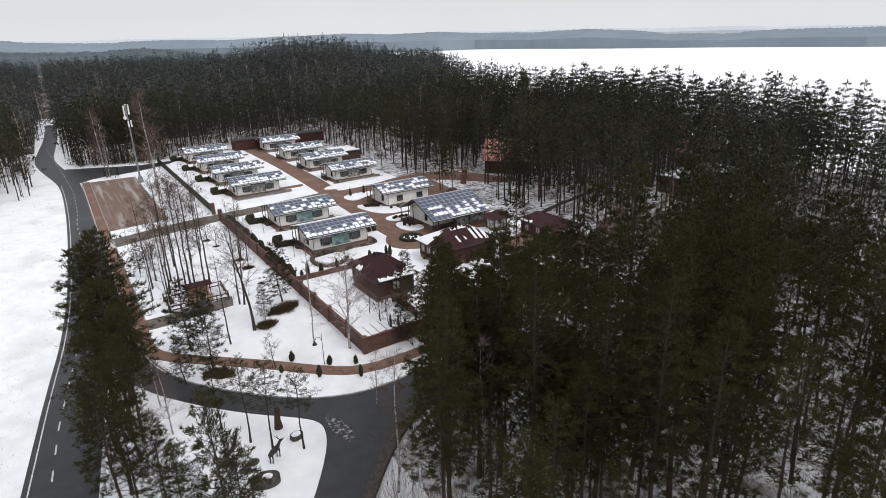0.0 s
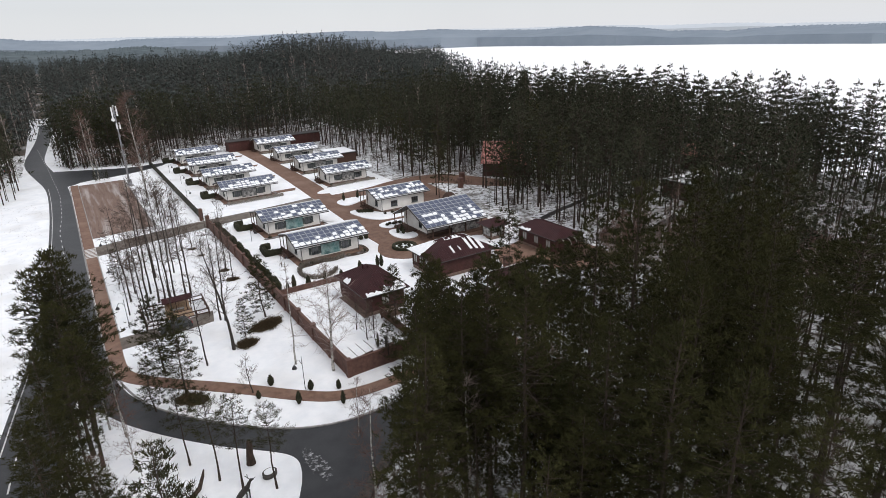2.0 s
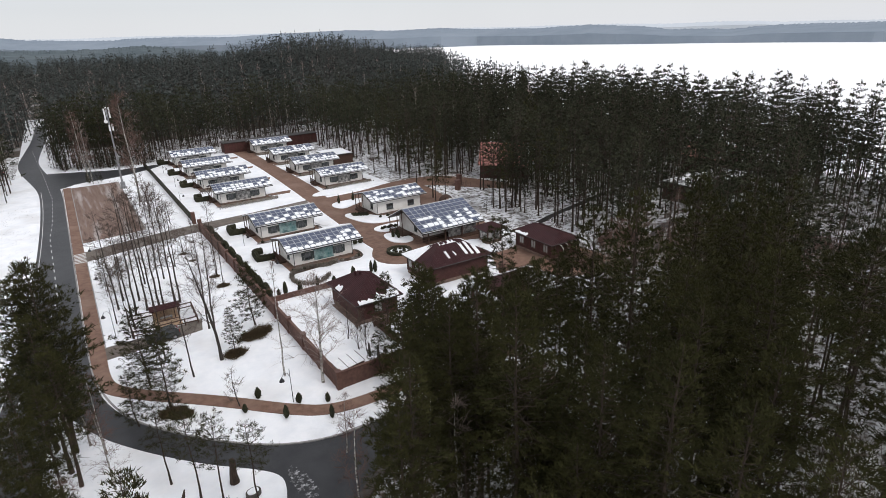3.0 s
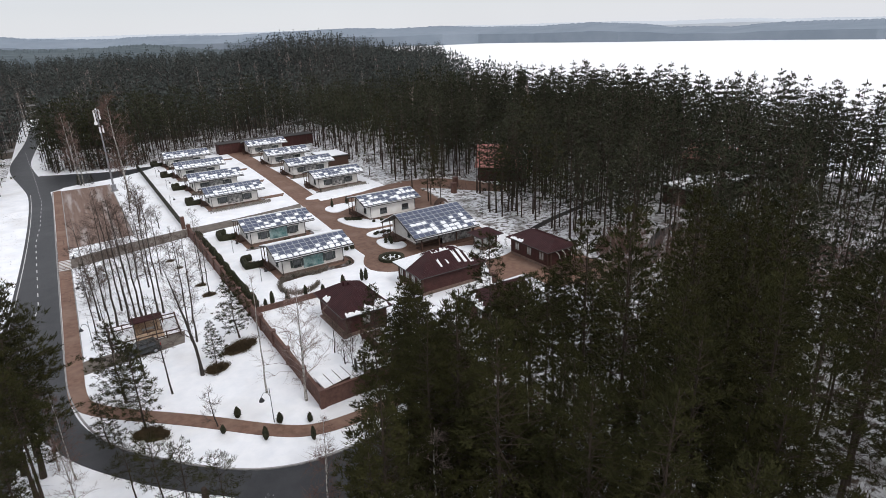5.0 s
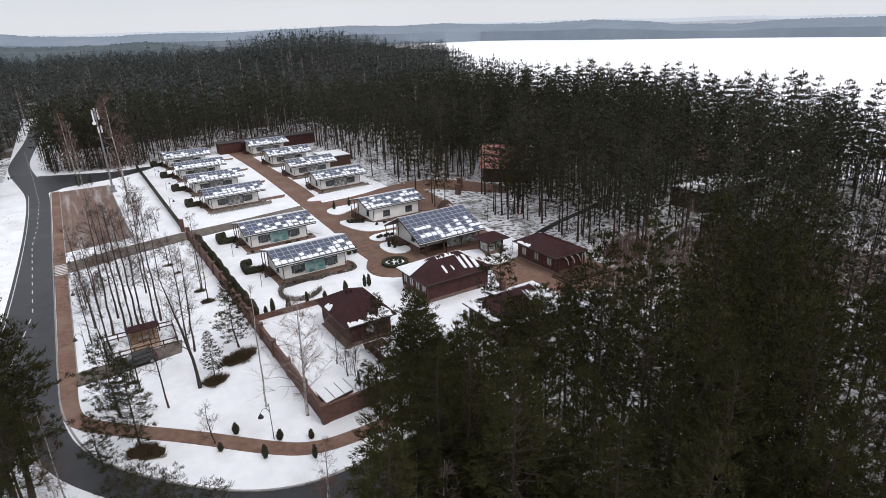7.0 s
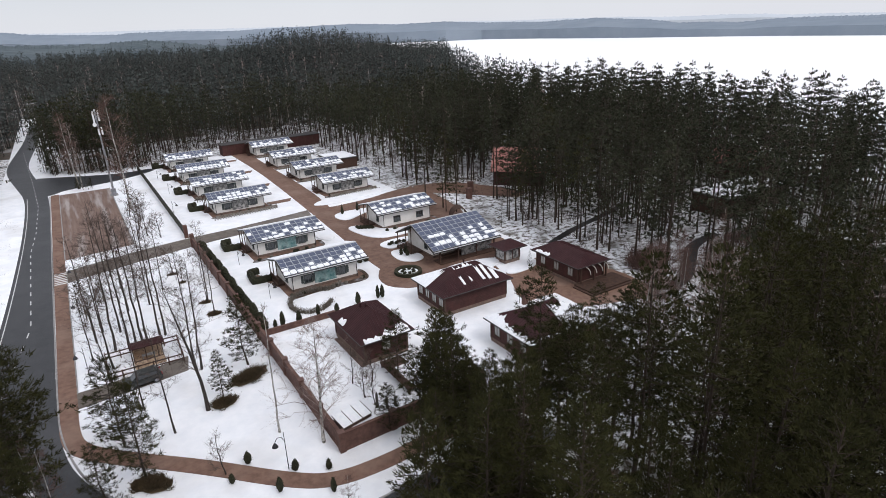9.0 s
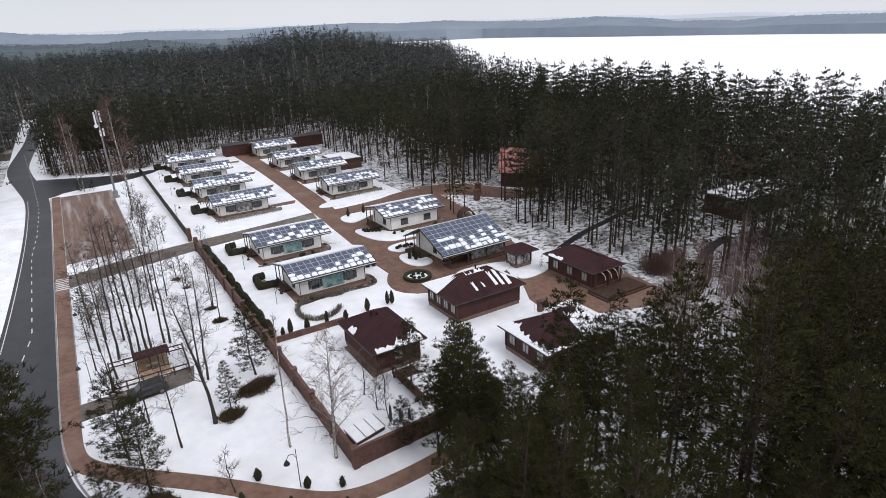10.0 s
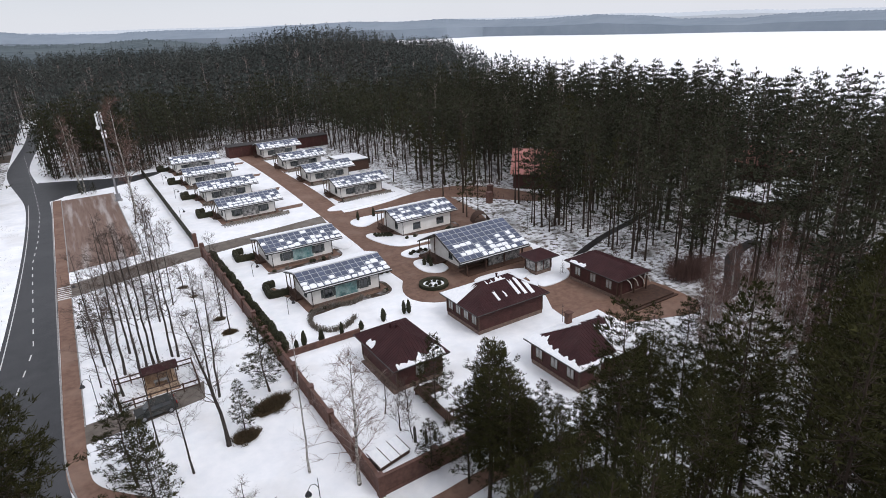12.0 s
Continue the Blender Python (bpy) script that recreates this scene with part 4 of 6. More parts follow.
snow_bed([(26.2, 78.7), (30.8, 82.6), (44.7, 84.2), (47.2, 81.0), (44, 79.4), (32, 77.0)])


def shag(bm, rng, count, size, width, out=0.6):
    """Small pointed sprays all over a bush."""
    faces = [f for f in bm.faces if f.calc_area() > 1e-5]
    bmesh.ops.recalc_face_normals(bm, faces=bm.faces)
    bm.normal_update()
    spots = []
    for f in rng.choices(faces, weights=[f.calc_area() for f in faces], k=count):
        w = [rng.random() + 0.02 for _ in f.verts]
        p = sum((v.co * k for v, k in zip(f.verts, w)), Vector()) / sum(w)
        spots.append((p, f.normal.copy()))
    for p, n in spots:
        d = (n * out + Vector((rng.gauss(0, 0.4), rng.gauss(0, 0.4), 0.35 + rng.gauss(0, 0.4)))).normalized()
        s = d.cross(Vector((rng.gauss(0, 1), rng.gauss(0, 1), rng.gauss(0, 1)))).normalized() * width * 0.5
        q = p - n * 0.03
        bm.faces.new((bm.verts.new(q - s), bm.verts.new(q + s), bm.verts.new(q + d * size * rng.uniform(0.6, 1.3))))


def blob(name, m, rx, ry, h, mat, label, category, group="", seed=0, point=0.0, lumps=0.22, parent=None, seg=20, rings=12):
    """A clipped or shaggy bush as a lumpy body; point: how pointed it is."""
    rng = random.Random(seed)
    bm = bmesh.new()
    bmesh.ops.create_uvsphere(bm, u_segments=seg, v_segments=rings, radius=1.0)
    for v in bm.verts:
        z = (v.co.z + 1) / 2
        k = 1 + rng.uniform(-lumps, lumps)
        taper = 1 - point * z
        v.co = Vector((v.co.x * rx * k * taper, v.co.y * ry * k * taper, z * h * (1 + rng.uniform(-0.05, 0.05))))
    if mat in (M_THUJA, M_HEDGE):
        shag(bm, rng, int(60 + 190 * h * rx), 0.2, 0.055)
    ob = part(name, bm, mat, parent)
    ob.matrix_basis = m
    if not parent:
        tagged(ob, label, category, group)
    return ob


for i, (x, y, h) in enumerate([(2.4, 27.1, 1.3), (3.4, 27.1, 2.2), (5.5, 26.9, 1.7), (8.2, 27.0, 1.9), (10.8, 26.9, 1.3), (14.1, 27.2, 1.9), (17.3, 27.5, 2.0), (17.9, 27.3, 2.0), (-7.6, 3.3, 1.3), (-9.4, 1.6, 1.0), (-6.3, -1.7, 1.5), (-4.4, 0.0, 1.2), (-2.6, -4.3, 1.5), (-1.9, -1.5, 1.1)]):
    blob("thuja", pose(x, y, 0), (0.30 + 0.06 * (i % 3)) * (1 if i < 8 else 0.85), 0.32 * (1 if i < 8 else 0.85), h, M_THUJA, "small dark clipped evergreen standing in snow", "shrub", "clipped evergreens", i, 0.35)
for i, (x, y) in enumerate([(28.0, 40.2), (29.0, 40.6), (28.6, 39.2), (29.6, 68.6), (33.2, 69.0)]):
    blob("cone_thuja", pose(x, y, 0.15), 0.42, 0.42, 1.5 + 0.6 * (i > 2), M_THUJA, "pointed dark green evergreen in a snow bed", "shrub", "pointed evergreens", 40 + i, 0.85)
for i in range(10):
    blob("low_shrub", pose(28.2 + (i % 5) * 0.55, 57.4 + (i // 5) * 0.8 - (i % 5) * 0.35, 0.15), 0.34, 0.34, 0.5, M_THUJA, "low dark round shrub in snow", "shrub", "low round shrubs", 60 + i)
for i in range(5):
    blob("low_shrub", pose(28.6 + i * 0.7, 45.6 + (i % 2) * 0.4, 0.15), 0.36, 0.34, 0.5, M_THUJA, "low dark round shrub in snow", "shrub", "low round shrubs", 75 + i)
for i in range(6):
    blob("low_shrub", pose(21.0 + i * 0.35, 41.5 + (i % 3) * 0.9, 0.02), 0.4, 0.36, 0.6, M_THUJA, "low dark round shrub in snow", "shrub", "low round shrubs", 85 + i)
# hedge inside the wall
for i in range(30):
    y = 27.5 + i * 1.32
    blob("hedge_bush", pose(1.1 + 0.12 * math.sin(i * 2.1), y, 0), 0.6, 0.85, 1.75 + 0.3 * math.sin(i * 1.7), M_THUJA, "dark evergreen bush along the wall", "hedge", "bushes along the wall", 100 + i, 0.3)


def hedge_row(name, line, w, h, mat, label, seed):
    """A clipped hedge along a line."""
    rng = random.Random(seed)
    bm = bmesh.new()
    pts = line
    rows = []
    for i, (x, y) in enumerate(pts):
        ax, ay = pts[max(i - 1, 0)]
        bx, by = pts[min(i + 1, len(pts) - 1)]
        d = math.hypot(bx - ax, by - ay) or 1
        nx, ny = -(by - ay) / d, (bx - ax) / d
        rows.append([bm.verts.new((x + nx * s * w / 2 * rng.uniform(0.85, 1.15), y + ny * s * w / 2 * rng.uniform(0.85, 1.15), z * h * rng.uniform(0.9, 1.1))) for s, z in ((1, 0), (1.05, 0.6), (0.6, 1), (-0.6, 1), (-1.05, 0.6), (-1, 0))])
    for a, b in zip(rows, rows[1:]):
        for k in range(5):
            bm.faces.new((a[k], a[k + 1], b[k + 1], b[k]))
    bm.faces.new(rows[0]), bm.faces.new(list(reversed(rows[-1])))
    bmesh.ops.recalc_face_normals(bm, faces=bm.faces)
    shag(bm, rng, int(28 * len(pts) * (0.4 + h)), 0.22, 0.05)
    return tagged(part(name, bm, mat), label, "hedge", "hedges")


def dense(line, step=0.35):
    out = []
    for (ax, ay), (bx, by) in zip(line, line[1:]):
        n = max(1, int(math.hypot(bx - ax, by - ay) / step))
        out += [(ax + (bx - ax) * i / n, ay + (by - ay) * i / n) for i in range(n)]
    return out + [line[-1]]


CURL = dense(rounded([(14.8, 35.2), (12.9, 34.2), (10.4, 35.4), (7.6, 35.2), (6.3, 33.2), (5.9, 30.8), (7.2, 28.7), (9.4, 28.4), (11.4, 30.2)], 2, closed=False), 0.2)


def twig_hedge(line, h, seed):
    """A leafless hedge: upright twigs along a line."""
    rng = random.Random(seed)
    bm = bmesh.new()
    for x, y in line:
        for _ in range(24):
            p = Vector((x + rng.gauss(0, 0.15), y + rng.gauss(0, 0.14), 0))
            q = p + Vector((rng.gauss(0, 0.14), rng.gauss(0, 0.14), h * rng.uniform(0.7, 1.1)))
            w = Vector((rng.gauss(0, 1), rng.gauss(0, 1), 0)).normalized() * 0.03
            bm.faces.new((bm.verts.new(p - w), bm.verts.new(p + w), bm.verts.new(q + w * 0.4), bm.verts.new(q - w * 0.4)))
    return tagged(part("hedge", bm, M_HEDGE), "dry greyish leafless hedge in a curl", "hedge", "hedges")


twig_hedge(CURL, 0.8, 5)
COTTAGE_Y = [36.7, 54.4, 85.4, 103.4, 121.8, 140.8]
for i, y in enumerate(COTTAGE_Y):
    hedge_row("hedge", dense([(6.9, y + 6.6), (4.3, y + 6.9), (4.6, y + 10.4), (6.0, y + 10.8)]), 0.85, 1.0, M_THUJA, "dark clipped evergreen hedge beside a cottage", 10 + i)
for i, (x0, x1, y) in enumerate([(7.5, 20.5, 83.0), (33, 45, 83.6), (8, 20, 101.0), (8, 20, 119.6), (33, 44, 102.2), (33, 44, 121), (33, 44, 141.6)]):
    hedge_row("hedge", dense([(x0, y), (x1, y + 0.4)]), 0.6, 0.55, M_HEDGE, "low dry brown hedge before a cottage", 30 + i)
for i, y in enumerate([85.4, 103.4, 121.8, 140.8]):
    surface("path_cottage", strip([(19.5, y + 1.0), (24.5 + i * 0.6, y + 1.0)], [(19.5, y + 3.2), (25.5 + i * 0.6, y + 3.4)], -0.05, 0.04, 1), M_PAVER, "brown paved path to a cottage", "path")
    surface("path_cottage", strip([(31.5, y + 3.0), (33.4, y + 3.0)], [(31.5, y + 6.2), (33.4, y + 6.2)], -0.05, 0.04, 1), M_PAVER, "brown paved path to a cottage", "path")

# bare planting beds, curved paths and low borders round the cottages
M_MULCH = noisy("dark_mulch", (0.035, 0.025, 0.018), (0.09, 0.06, 0.042), 1.6, 0.95, (0.5, 0.5, 0.52), 0.5, 0.5, 0.6, 9)
for i, (x, y) in enumerate([(8.0, v) for v in COTTAGE_Y] + [(33.2, 85.6), (33.2, 104.4), (33.2, 123.2), (33.2, 144.0), (32.0, 54.6)]):
    rb = random.Random(600 + i)
    outline = [(x - 1.2, y - 1.0), (x - 1.5, y - 2.0 - rb.uniform(0, 0.6)), (x + 3.5, y - 1.5 - rb.uniform(0, 0.9)), (x + 7, y - 1.6 - rb.uniform(0, 0.9)), (x + 11.6, y - 1.8 - rb.uniform(0, 0.6)), (x + 12.2, y + 1.5), (x + 11.4, y + 3.0), (x + 11.2, y - 0.9)]
    tagged(part("planting_bed", sheet(outline, 0.075, 2), M_MULCH), "bare dark brown planting bed along a cottage", "flower bed", "planting beds")
    if x < 10:
        surface("path_porch", ribbon(rounded([(x - 2.1, y + 9.6), (x - 2.9, y + 9.4), (x - 3.0, y + 8.2), (x - 1.8, y + 7.2), (x - 1.2, y + 5.6)], 2, closed=False), 0.9, -0.05, 0.07), M_PAVER, "brown paved path from a porch", "path")
    for k in range(7):
        blob("low_shrub", pose(x + rb.uniform(-0.8, 11.4), y - 1.3 - rb.uniform(0, 0.4), 0.06), 0.34, 0.3, rb.uniform(0.3, 0.7), M_HEDGE if k % 2 else M_THUJA, "small brown winter shrub in a planting bed", "shrub", "bed shrubs", seed=640 + 9 * i + k, seg=8, rings=5)
for x0, y0, n in ((7.0, 81.9, 24), (32.4, 82.2, 24), (7.0, 99.6, 22)):
    border = thing("border_fence", pose(x0, y0, 0), "low border of pale stubby posts before a bed", "border", "bed borders")
    for k in range(n):
        q = part("post", boxes((-0.09, -0.09, 0, 0.09, 0.09, 0.42), bevel=0.0), M_KERB, border)
        q.matrix_basis = pose(k * 0.56, 0.03 * k, 0)

# round flower bed
bed = thing("round_bed", pose(25.3, 33.0, 0.05), "round flower bed in a dark hedge ring with snow inside", "flower bed")
bm = bmesh.new()
ring = [(math.cos(a * math.pi / 16), math.sin(a * math.pi / 16)) for a in range(32)]
va = [[bm.verts.new((c * r, s * r, z)) for c, s in ring] for r, z in ((2.2, 0), (2.15, 0.45), (1.65, 0.45), (1.6, 0.0))]
for a, b in zip(va, va[1:]):
    for k in range(32):
        bm.faces.new((a[k], a[(k + 1) % 32], b[(k + 1) % 32], b[k]))
bmesh.ops.recalc_face_normals(bm, faces=bm.faces)
part("hedge_ring", bm, M_THUJA, bed, "dark clipped hedge ring")
bm = bmesh.new()
slab(bm, [(c * 1.59, s * 1.59) for c, s in ring], 0.0, 0.14)
part("snow", bm, M_SNOW, bed, "trodden snow")
for i in range(7):
    blob("shrub", pose(0.9 * math.cos(i * 0.9), 0.9 * math.sin(i * 0.9), 0.12), 0.28, 0.25, 0.35, M_THUJA, "", "", seed=200 + i, parent=bed)

# ---- lamps, mast, garden things ----
def lawn_lamp(x, y, h, turn=0.0):
    t = thing("street_lamp", pose(x, y, 0, 0, 0, turn), "slim dark lamp post with a hanging bell lamp", "lamp", "lamp posts")
    bm = bmesh.new()
    tube(bm, [(0, 0, 0), (0, 0, h)], [0.042, 0.028], 8)
    part("pole", bm, M_DARKMETAL, t)
    bm = bmesh.new()
    tube(bm, [(0, 0, h - 0.9), (-0.25, 0, h - 0.4), (-0.6, 0, h - 0.35), (-0.85, 0, h - 0.75)], [0.03] * 4, 6)
    part("arm", bm, M_DARKMETAL, t)
    bm = bmesh.new()
    tube(bm, [(-0.85, 0, h - 0.75), (-0.85, 0, h - 0.95), (-0.85, 0, h - 1.15)], [0.05, 0.18, 0.28], 10)
    part("shade", bm, M_DARKMETAL, t, "dark bell shade")
    return t


lawn_lamp(-4.85, 0.5, 3.9)
for x, y in ((4.7, 36.9), (4.5, 53.2), (0.9, 94.0), (3.0, 113), (3.0, 131)):
    lawn_lamp(x, y, 2.6, 180)
for x, y in ((-18.6, 27.5), (-18.3, 43), (-18.3, 58)):
    lawn_lamp(x, y, 4.2, 0)

mast = thing("mobile_mast", pose(-8.4, 120.8, 0) @ Matrix.Scale(1.06, 4), "tall grey lattice-free mast with white antenna panels", "mast")
bm = bmesh.new()
tube(bm, [(0, 0, 0), (0, 0, 19.3)], [0.24, 0.13], 10)
part("pole", bm, M_METAL, mast)
part("footing", boxes((-0.8, -0.8, 0, 0.8, 0.8, 0.25), bevel=0.04), M_KERB, mast)
for i, (x, y, z, h) in enumerate([(-0.55, -0.2, 16.6, 2.6), (0.5, -0.2, 17.0, 2.4), (0, 0.5, 16.9, 2.6), (0.55, -0.3, 14.0, 1.6), (-0.1, -0.55, 14.0, 1.4)]):
    a = part("antenna_panel", boxes((x - 0.17, y - 0.09, z, x + 0.17, y + 0.09, z + h), bevel=0.03), M_WHITEPANEL, mast, "white antenna panel")
    part("bracket", boxes((min(x, 0), min(y, 0) - 0.03, z + 0.6, max(x, 0.05), max(y, 0.03), z + 0.68)), M_METAL, mast)
bm = bmesh.new()
tube(bm, [(-0.6, -0.55, 16.3), (-0.6, -0.75, 16.3)], [0.42, 0.42], 14)
part("dish", bm, M_WHITEPANEL, mast, "round white dish")
box_ = boxes((-0.5, -0.9, 0.25, 0.5, -0.35, 1.7), bevel=0.03)
part("cabinet", box_, M_METAL, mast, "grey equipment cabinet")

# ---- shelter and car at the parking bay ----
shelter = thing("picnic_shelter", pose(-12.4, 28.2, 0) @ Matrix.Diagonal((0.82, 0.85, 0.85, 1.0)), "open timber shelter with a brown roof inside a low dark rail", "shelter")
part("floor", boxes((-2.0, -1.6, 0, 2.0, 1.6, 0.18)), M_TAN, shelter)
part("back_wall", boxes((-1.9, 1.4, 0.18, 1.9, 1.5, 2.3)), M_TAN, shelter, "tan board wall")
part("side_wall", boxes((-1.9, -0.2, 0.18, -1.8, 1.4, 2.2)), M_TAN, shelter, "tan board wall")
part("low_wall", boxes((-1.8, -1.5, 0.18, -0.4, -1.4, 1.0), (0.2, -1.5, 0.18, 1.85, -1.4, 1.0)), M_TAN, shelter, "tan board wall")
for x in (-1.9, -0.3, 1.3, 1.9):
    part("post", boxes((x - 0.06, -0.2, 0.18, x + 0.06, -0.08, 2.4)), M_TIMBER, shelter)
part("counter", boxes((-1.8, -1.36, 0.95, 1.9, -1.1, 1.03)), M_TIMBER, shelter)
part("table", boxes((-0.9, 0.0, 0.85, 0.9, 0.7, 0.92), (-0.8, 0.1, 0.18, -0.7, 0.6, 0.85), (0.7, 0.1, 0.18, 0.8, 0.6, 0.85)), M_KERB, shelter)
r = part("roof", gable_roof(-2.3, 2.3, -0.3, 0.8, 2.1, 2.45, 2.95, 2.4, 0.1), M_TILE, shelter, "brown metal roof")
rail = thing("rail_fence", pose(-12.8, 28.4, 0), "low dark timber rail round a snowy plot", "fence")
for ax, ay, bx, by in ((-3.9, -2.6, -4.0, 2.7), (-4.0, 2.7, 4.0, 2.6), (4.0, 2.6, 3.8, -2.7), (3.8, -2.7, -3.9, -2.6)):
    L = math.hypot(bx - ax, by - ay)
    a = math.degrees(math.atan2(by - ay, bx - ax))
    for z in (0.35, 0.9):
        p = part("rail", boxes((0, -0.05, z, L, 0.05, z + 0.12)), M_TIMBER, rail)
        p.matrix_basis = pose(ax, ay, 0, 0, 0, a)
    for i in range(int(L / 1.6) + 1):
        p = part("post", boxes((-0.07, -0.07, 0, 0.07, 0.07, 1.1)), M_TIMBER, rail)
        p.matrix_basis = pose(ax + (bx - ax) * i * 1.6 / L, ay + (by - ay) * i * 1.6 / L, 0, 0, 0, a)

M_CARPAINT = noisy("black_car_paint", (0.012, 0.014, 0.012), (0.02, 0.022, 0.02), 1.0, 0.25, spec=0.6)
M_TYRE = noisy("tyre_rubber", (0.015, 0.015, 0.015), (0.03, 0.03, 0.03), 4.0, 0.9)
M_LAMPGLASS = noisy("headlight_glass", (0.5, 0.5, 0.5), (0.65, 0.65, 0.65), 4.0, 0.15)
M_TAIL = noisy("tail_light", (0.25, 0.02, 0.02), (0.35, 0.03, 0.03), 4.0, 0.2)


def profile(bm, pts, y0, y1, inset=0.0):
    a = [bm.verts.new((x, y0 + inset * (z > 0.95), z)) for x, z in pts]
    b = [bm.verts.new((x, y1 - inset * (z > 0.95), z)) for x, z in pts]
    n = len(pts)
    bm.faces.new(a), bm.faces.new(list(reversed(b)))
    for i in range(n):
        bm.faces.new((a[i], a[(i + 1) % n], b[(i + 1) % n], b[i]))
    bmesh.ops.recalc_face_normals(bm, faces=bm.faces)
    return bm


def car(m, label):
    t = thing("car", m, label, "car")
    bm = profile(bmesh.new(), [(-2.15, 0.35), (2.15, 0.35), (2.2, 0.7), (2.1, 0.95), (1.2, 1.05), (0.55, 1.62), (-1.6, 1.68), (-2.1, 1.15), (-2.2, 0.75)], -0.9, 0.9, 0.12)
    bmesh.ops.bevel(bm, geom=list(bm.edges), offset=0.05, segments=2, affect="EDGES")
    part("body", bm, M_CARPAINT, t)
    for s in (-1, 1):
        for xa, xb in ((-1.6, -0.62), (-0.55, 0.5)):
            part("side_window", boxes((xa, s * 0.80 - 0.012, 1.1, xb, s * 0.80 + 0.012, 1.52)), M_GLASS, t)
        part("headlight", boxes((2.06, s * 0.62 - 0.2, 0.7, 2.2, s * 0.62 + 0.2, 0.86), bevel=0.03), M_LAMPGLASS, t)
        part("tail_light", boxes((-2.2, s * 0.72 - 0.1, 0.85, -2.1, s * 0.72 + 0.1, 1.2), bevel=0.02), M_TAIL, t)
        part("mirror", boxes((0.62, s * 0.98 - 0.09, 1.05, 0.8, s * 0.98 + 0.09, 1.2), bevel=0.03), M_CARPAINT, t)
    w = part("windscreen", boxes((-0.012, -0.68, 0, 0.012, 0.68, 0.72)), M_GLASS, t)
    w.matrix_basis = pose(1.19, 0, 1.07, 0, -49, 0)
    for x in (-1.4, 1.4):
        for s in (-1, 1):
            bm = bmesh.new()
            tube(bm, [(x, s * 0.72, 0.36), (x, s * 0.94, 0.36)], [0.36, 0.36], 16)
            wh = part("wheel", bm, M_TYRE, t, "black tyre")
            bm = bmesh.new()
            tube(bm, [(x, s * 0.935, 0.36), (x, s * 0.95, 0.36)], [0.22, 0.2], 12)
            part("rim", bm, M_METAL, wh, "grey rim")
    return t


car(pose(-13.7, 23.2, 0.052, 0, 0, 184) @ Matrix.Scale(0.9, 4), "black estate car parked on the paved bay")
c2 = car(pose(-37.0, 166.0, 0.0, 0, 0, 100), "dark red car parked beside the road")

# ---- the little park by the road ----
def rock(m, rx, ry, h, seed, label, name="boulder", snow=False):
    o = blob(name, m, rx, ry, h, M_ROCK, label, "rock", "", seed, 0.15, 0.16, seg=16, rings=10)
    return o


ped = thing("stone_pedestal", pose(-16.2, -14.6, 0, 0, 0, -25) @ Matrix.Scale(0.88, 4), "flat dark boulder with a snowy top", "rock")
bm = bmesh.new()
slab(bm, rounded([(-1.5, -0.6), (-0.6, -1.0), (0.9, -0.8), (1.5, 0.1), (0.9, 0.9), (-0.8, 0.8)], 2), 0, 0.75)
part("stone", bm, M_ROCK, ped)
bm = bmesh.new()
slab(bm, rounded([(-0.2, -0.35), (0.5, -0.45), (0.8, 0.1), (0.4, 0.4), (-0.2, 0.3)], 2), 0.75, 0.83)
part("snow_cap", bm, M_SNOW, ped, "snow cap")
ped2 = thing("stone_pedestal", pose(-12.0, -10.3, 0, 0, 0, 15) @ Matrix.Scale(0.62, 4), "round dark stone planter filled with snow", "rock")
bm = bmesh.new()
slab(bm, rounded([(-1.0, -0.6), (0, -0.9), (1.0, -0.5), (1.0, 0.5), (0, 0.9), (-1.0, 0.5)], 2), 0, 0.6)
part("stone", bm, M_ROCK, ped2)
bm = bmesh.new()
slab(bm, rounded([(-0.75, -0.4), (0, -0.65), (0.75, -0.35), (0.75, 0.4), (0, 0.65), (-0.75, 0.4)], 2), 0.6, 0.7)
part("snow_cap", bm, M_SNOW, ped2, "snow cap")
for i, (x, y, r) in enumerate([(-17.2, -12.2, 0.55), (-16.4, -11.6, 0.6), (-17.9, -11.0, 0.4), (-18.4, -10.4, 0.7)]):
    rock(pose(x, y, -0.05), r, r * 0.8, r * 0.8, 300 + i, "dark rough boulder half in snow")
# bronze elk, one plain mesh
bm = bmesh.new()
tube(bm, [(-0.75, 0, 1.05), (-0.3, 0, 1.12), (0.3, 0, 1.18), (0.65, 0, 1.25)], [0.22, 0.3, 0.3, 0.2], 10)
tube(bm, [(0.6, 0, 1.25), (0.95, 0, 1.55), (1.2, 0, 1.6), (1.45, 0, 1.48)], [0.2, 0.14, 0.13, 0.08], 8)
for x, s in ((-0.65, 0.14), (-0.55, -0.14), (0.45, 0.14), (0.55, -0.14)):
    tube(bm, [(x, s, 1.0), (x + 0.05, s, 0.55), (x, s, 0.0)], [0.12, 0.06, 0.06], 7)
for s in (-1, 1):
    tube(bm, [(1.1, 0.06 * s, 1.68), (1.05, 0.3 * s, 1.85), (0.95, 0.55 * s, 2.05)], [0.04, 0.05, 0.02], 6)
    tube(bm, [(1.05, 0.3 * s, 1.85), (1.25, 0.5 * s, 2.05)], [0.04, 0.02], 6)
elk = tagged(part("elk_statue", bm, M_BRONZE), "dark bronze elk statue standing in snow", "statue")
elk.matrix_basis = pose(-14.6, -12.2, 0, 0, 0, 35) @ Matrix.Scale(0.85, 4)
bm = bmesh.new()
tube(bm, [(-12.9, -7.9, 0), (-12.9, -7.85, 0.9), (-12.8, -7.9, 1.9), (-12.85, -7.9, 2.3)], [0.42, 0.3, 0.27, 0.2], 10)
tagged(part("tree_stump", bm, M_BARK), "tall dark broken tree stump", "stump")
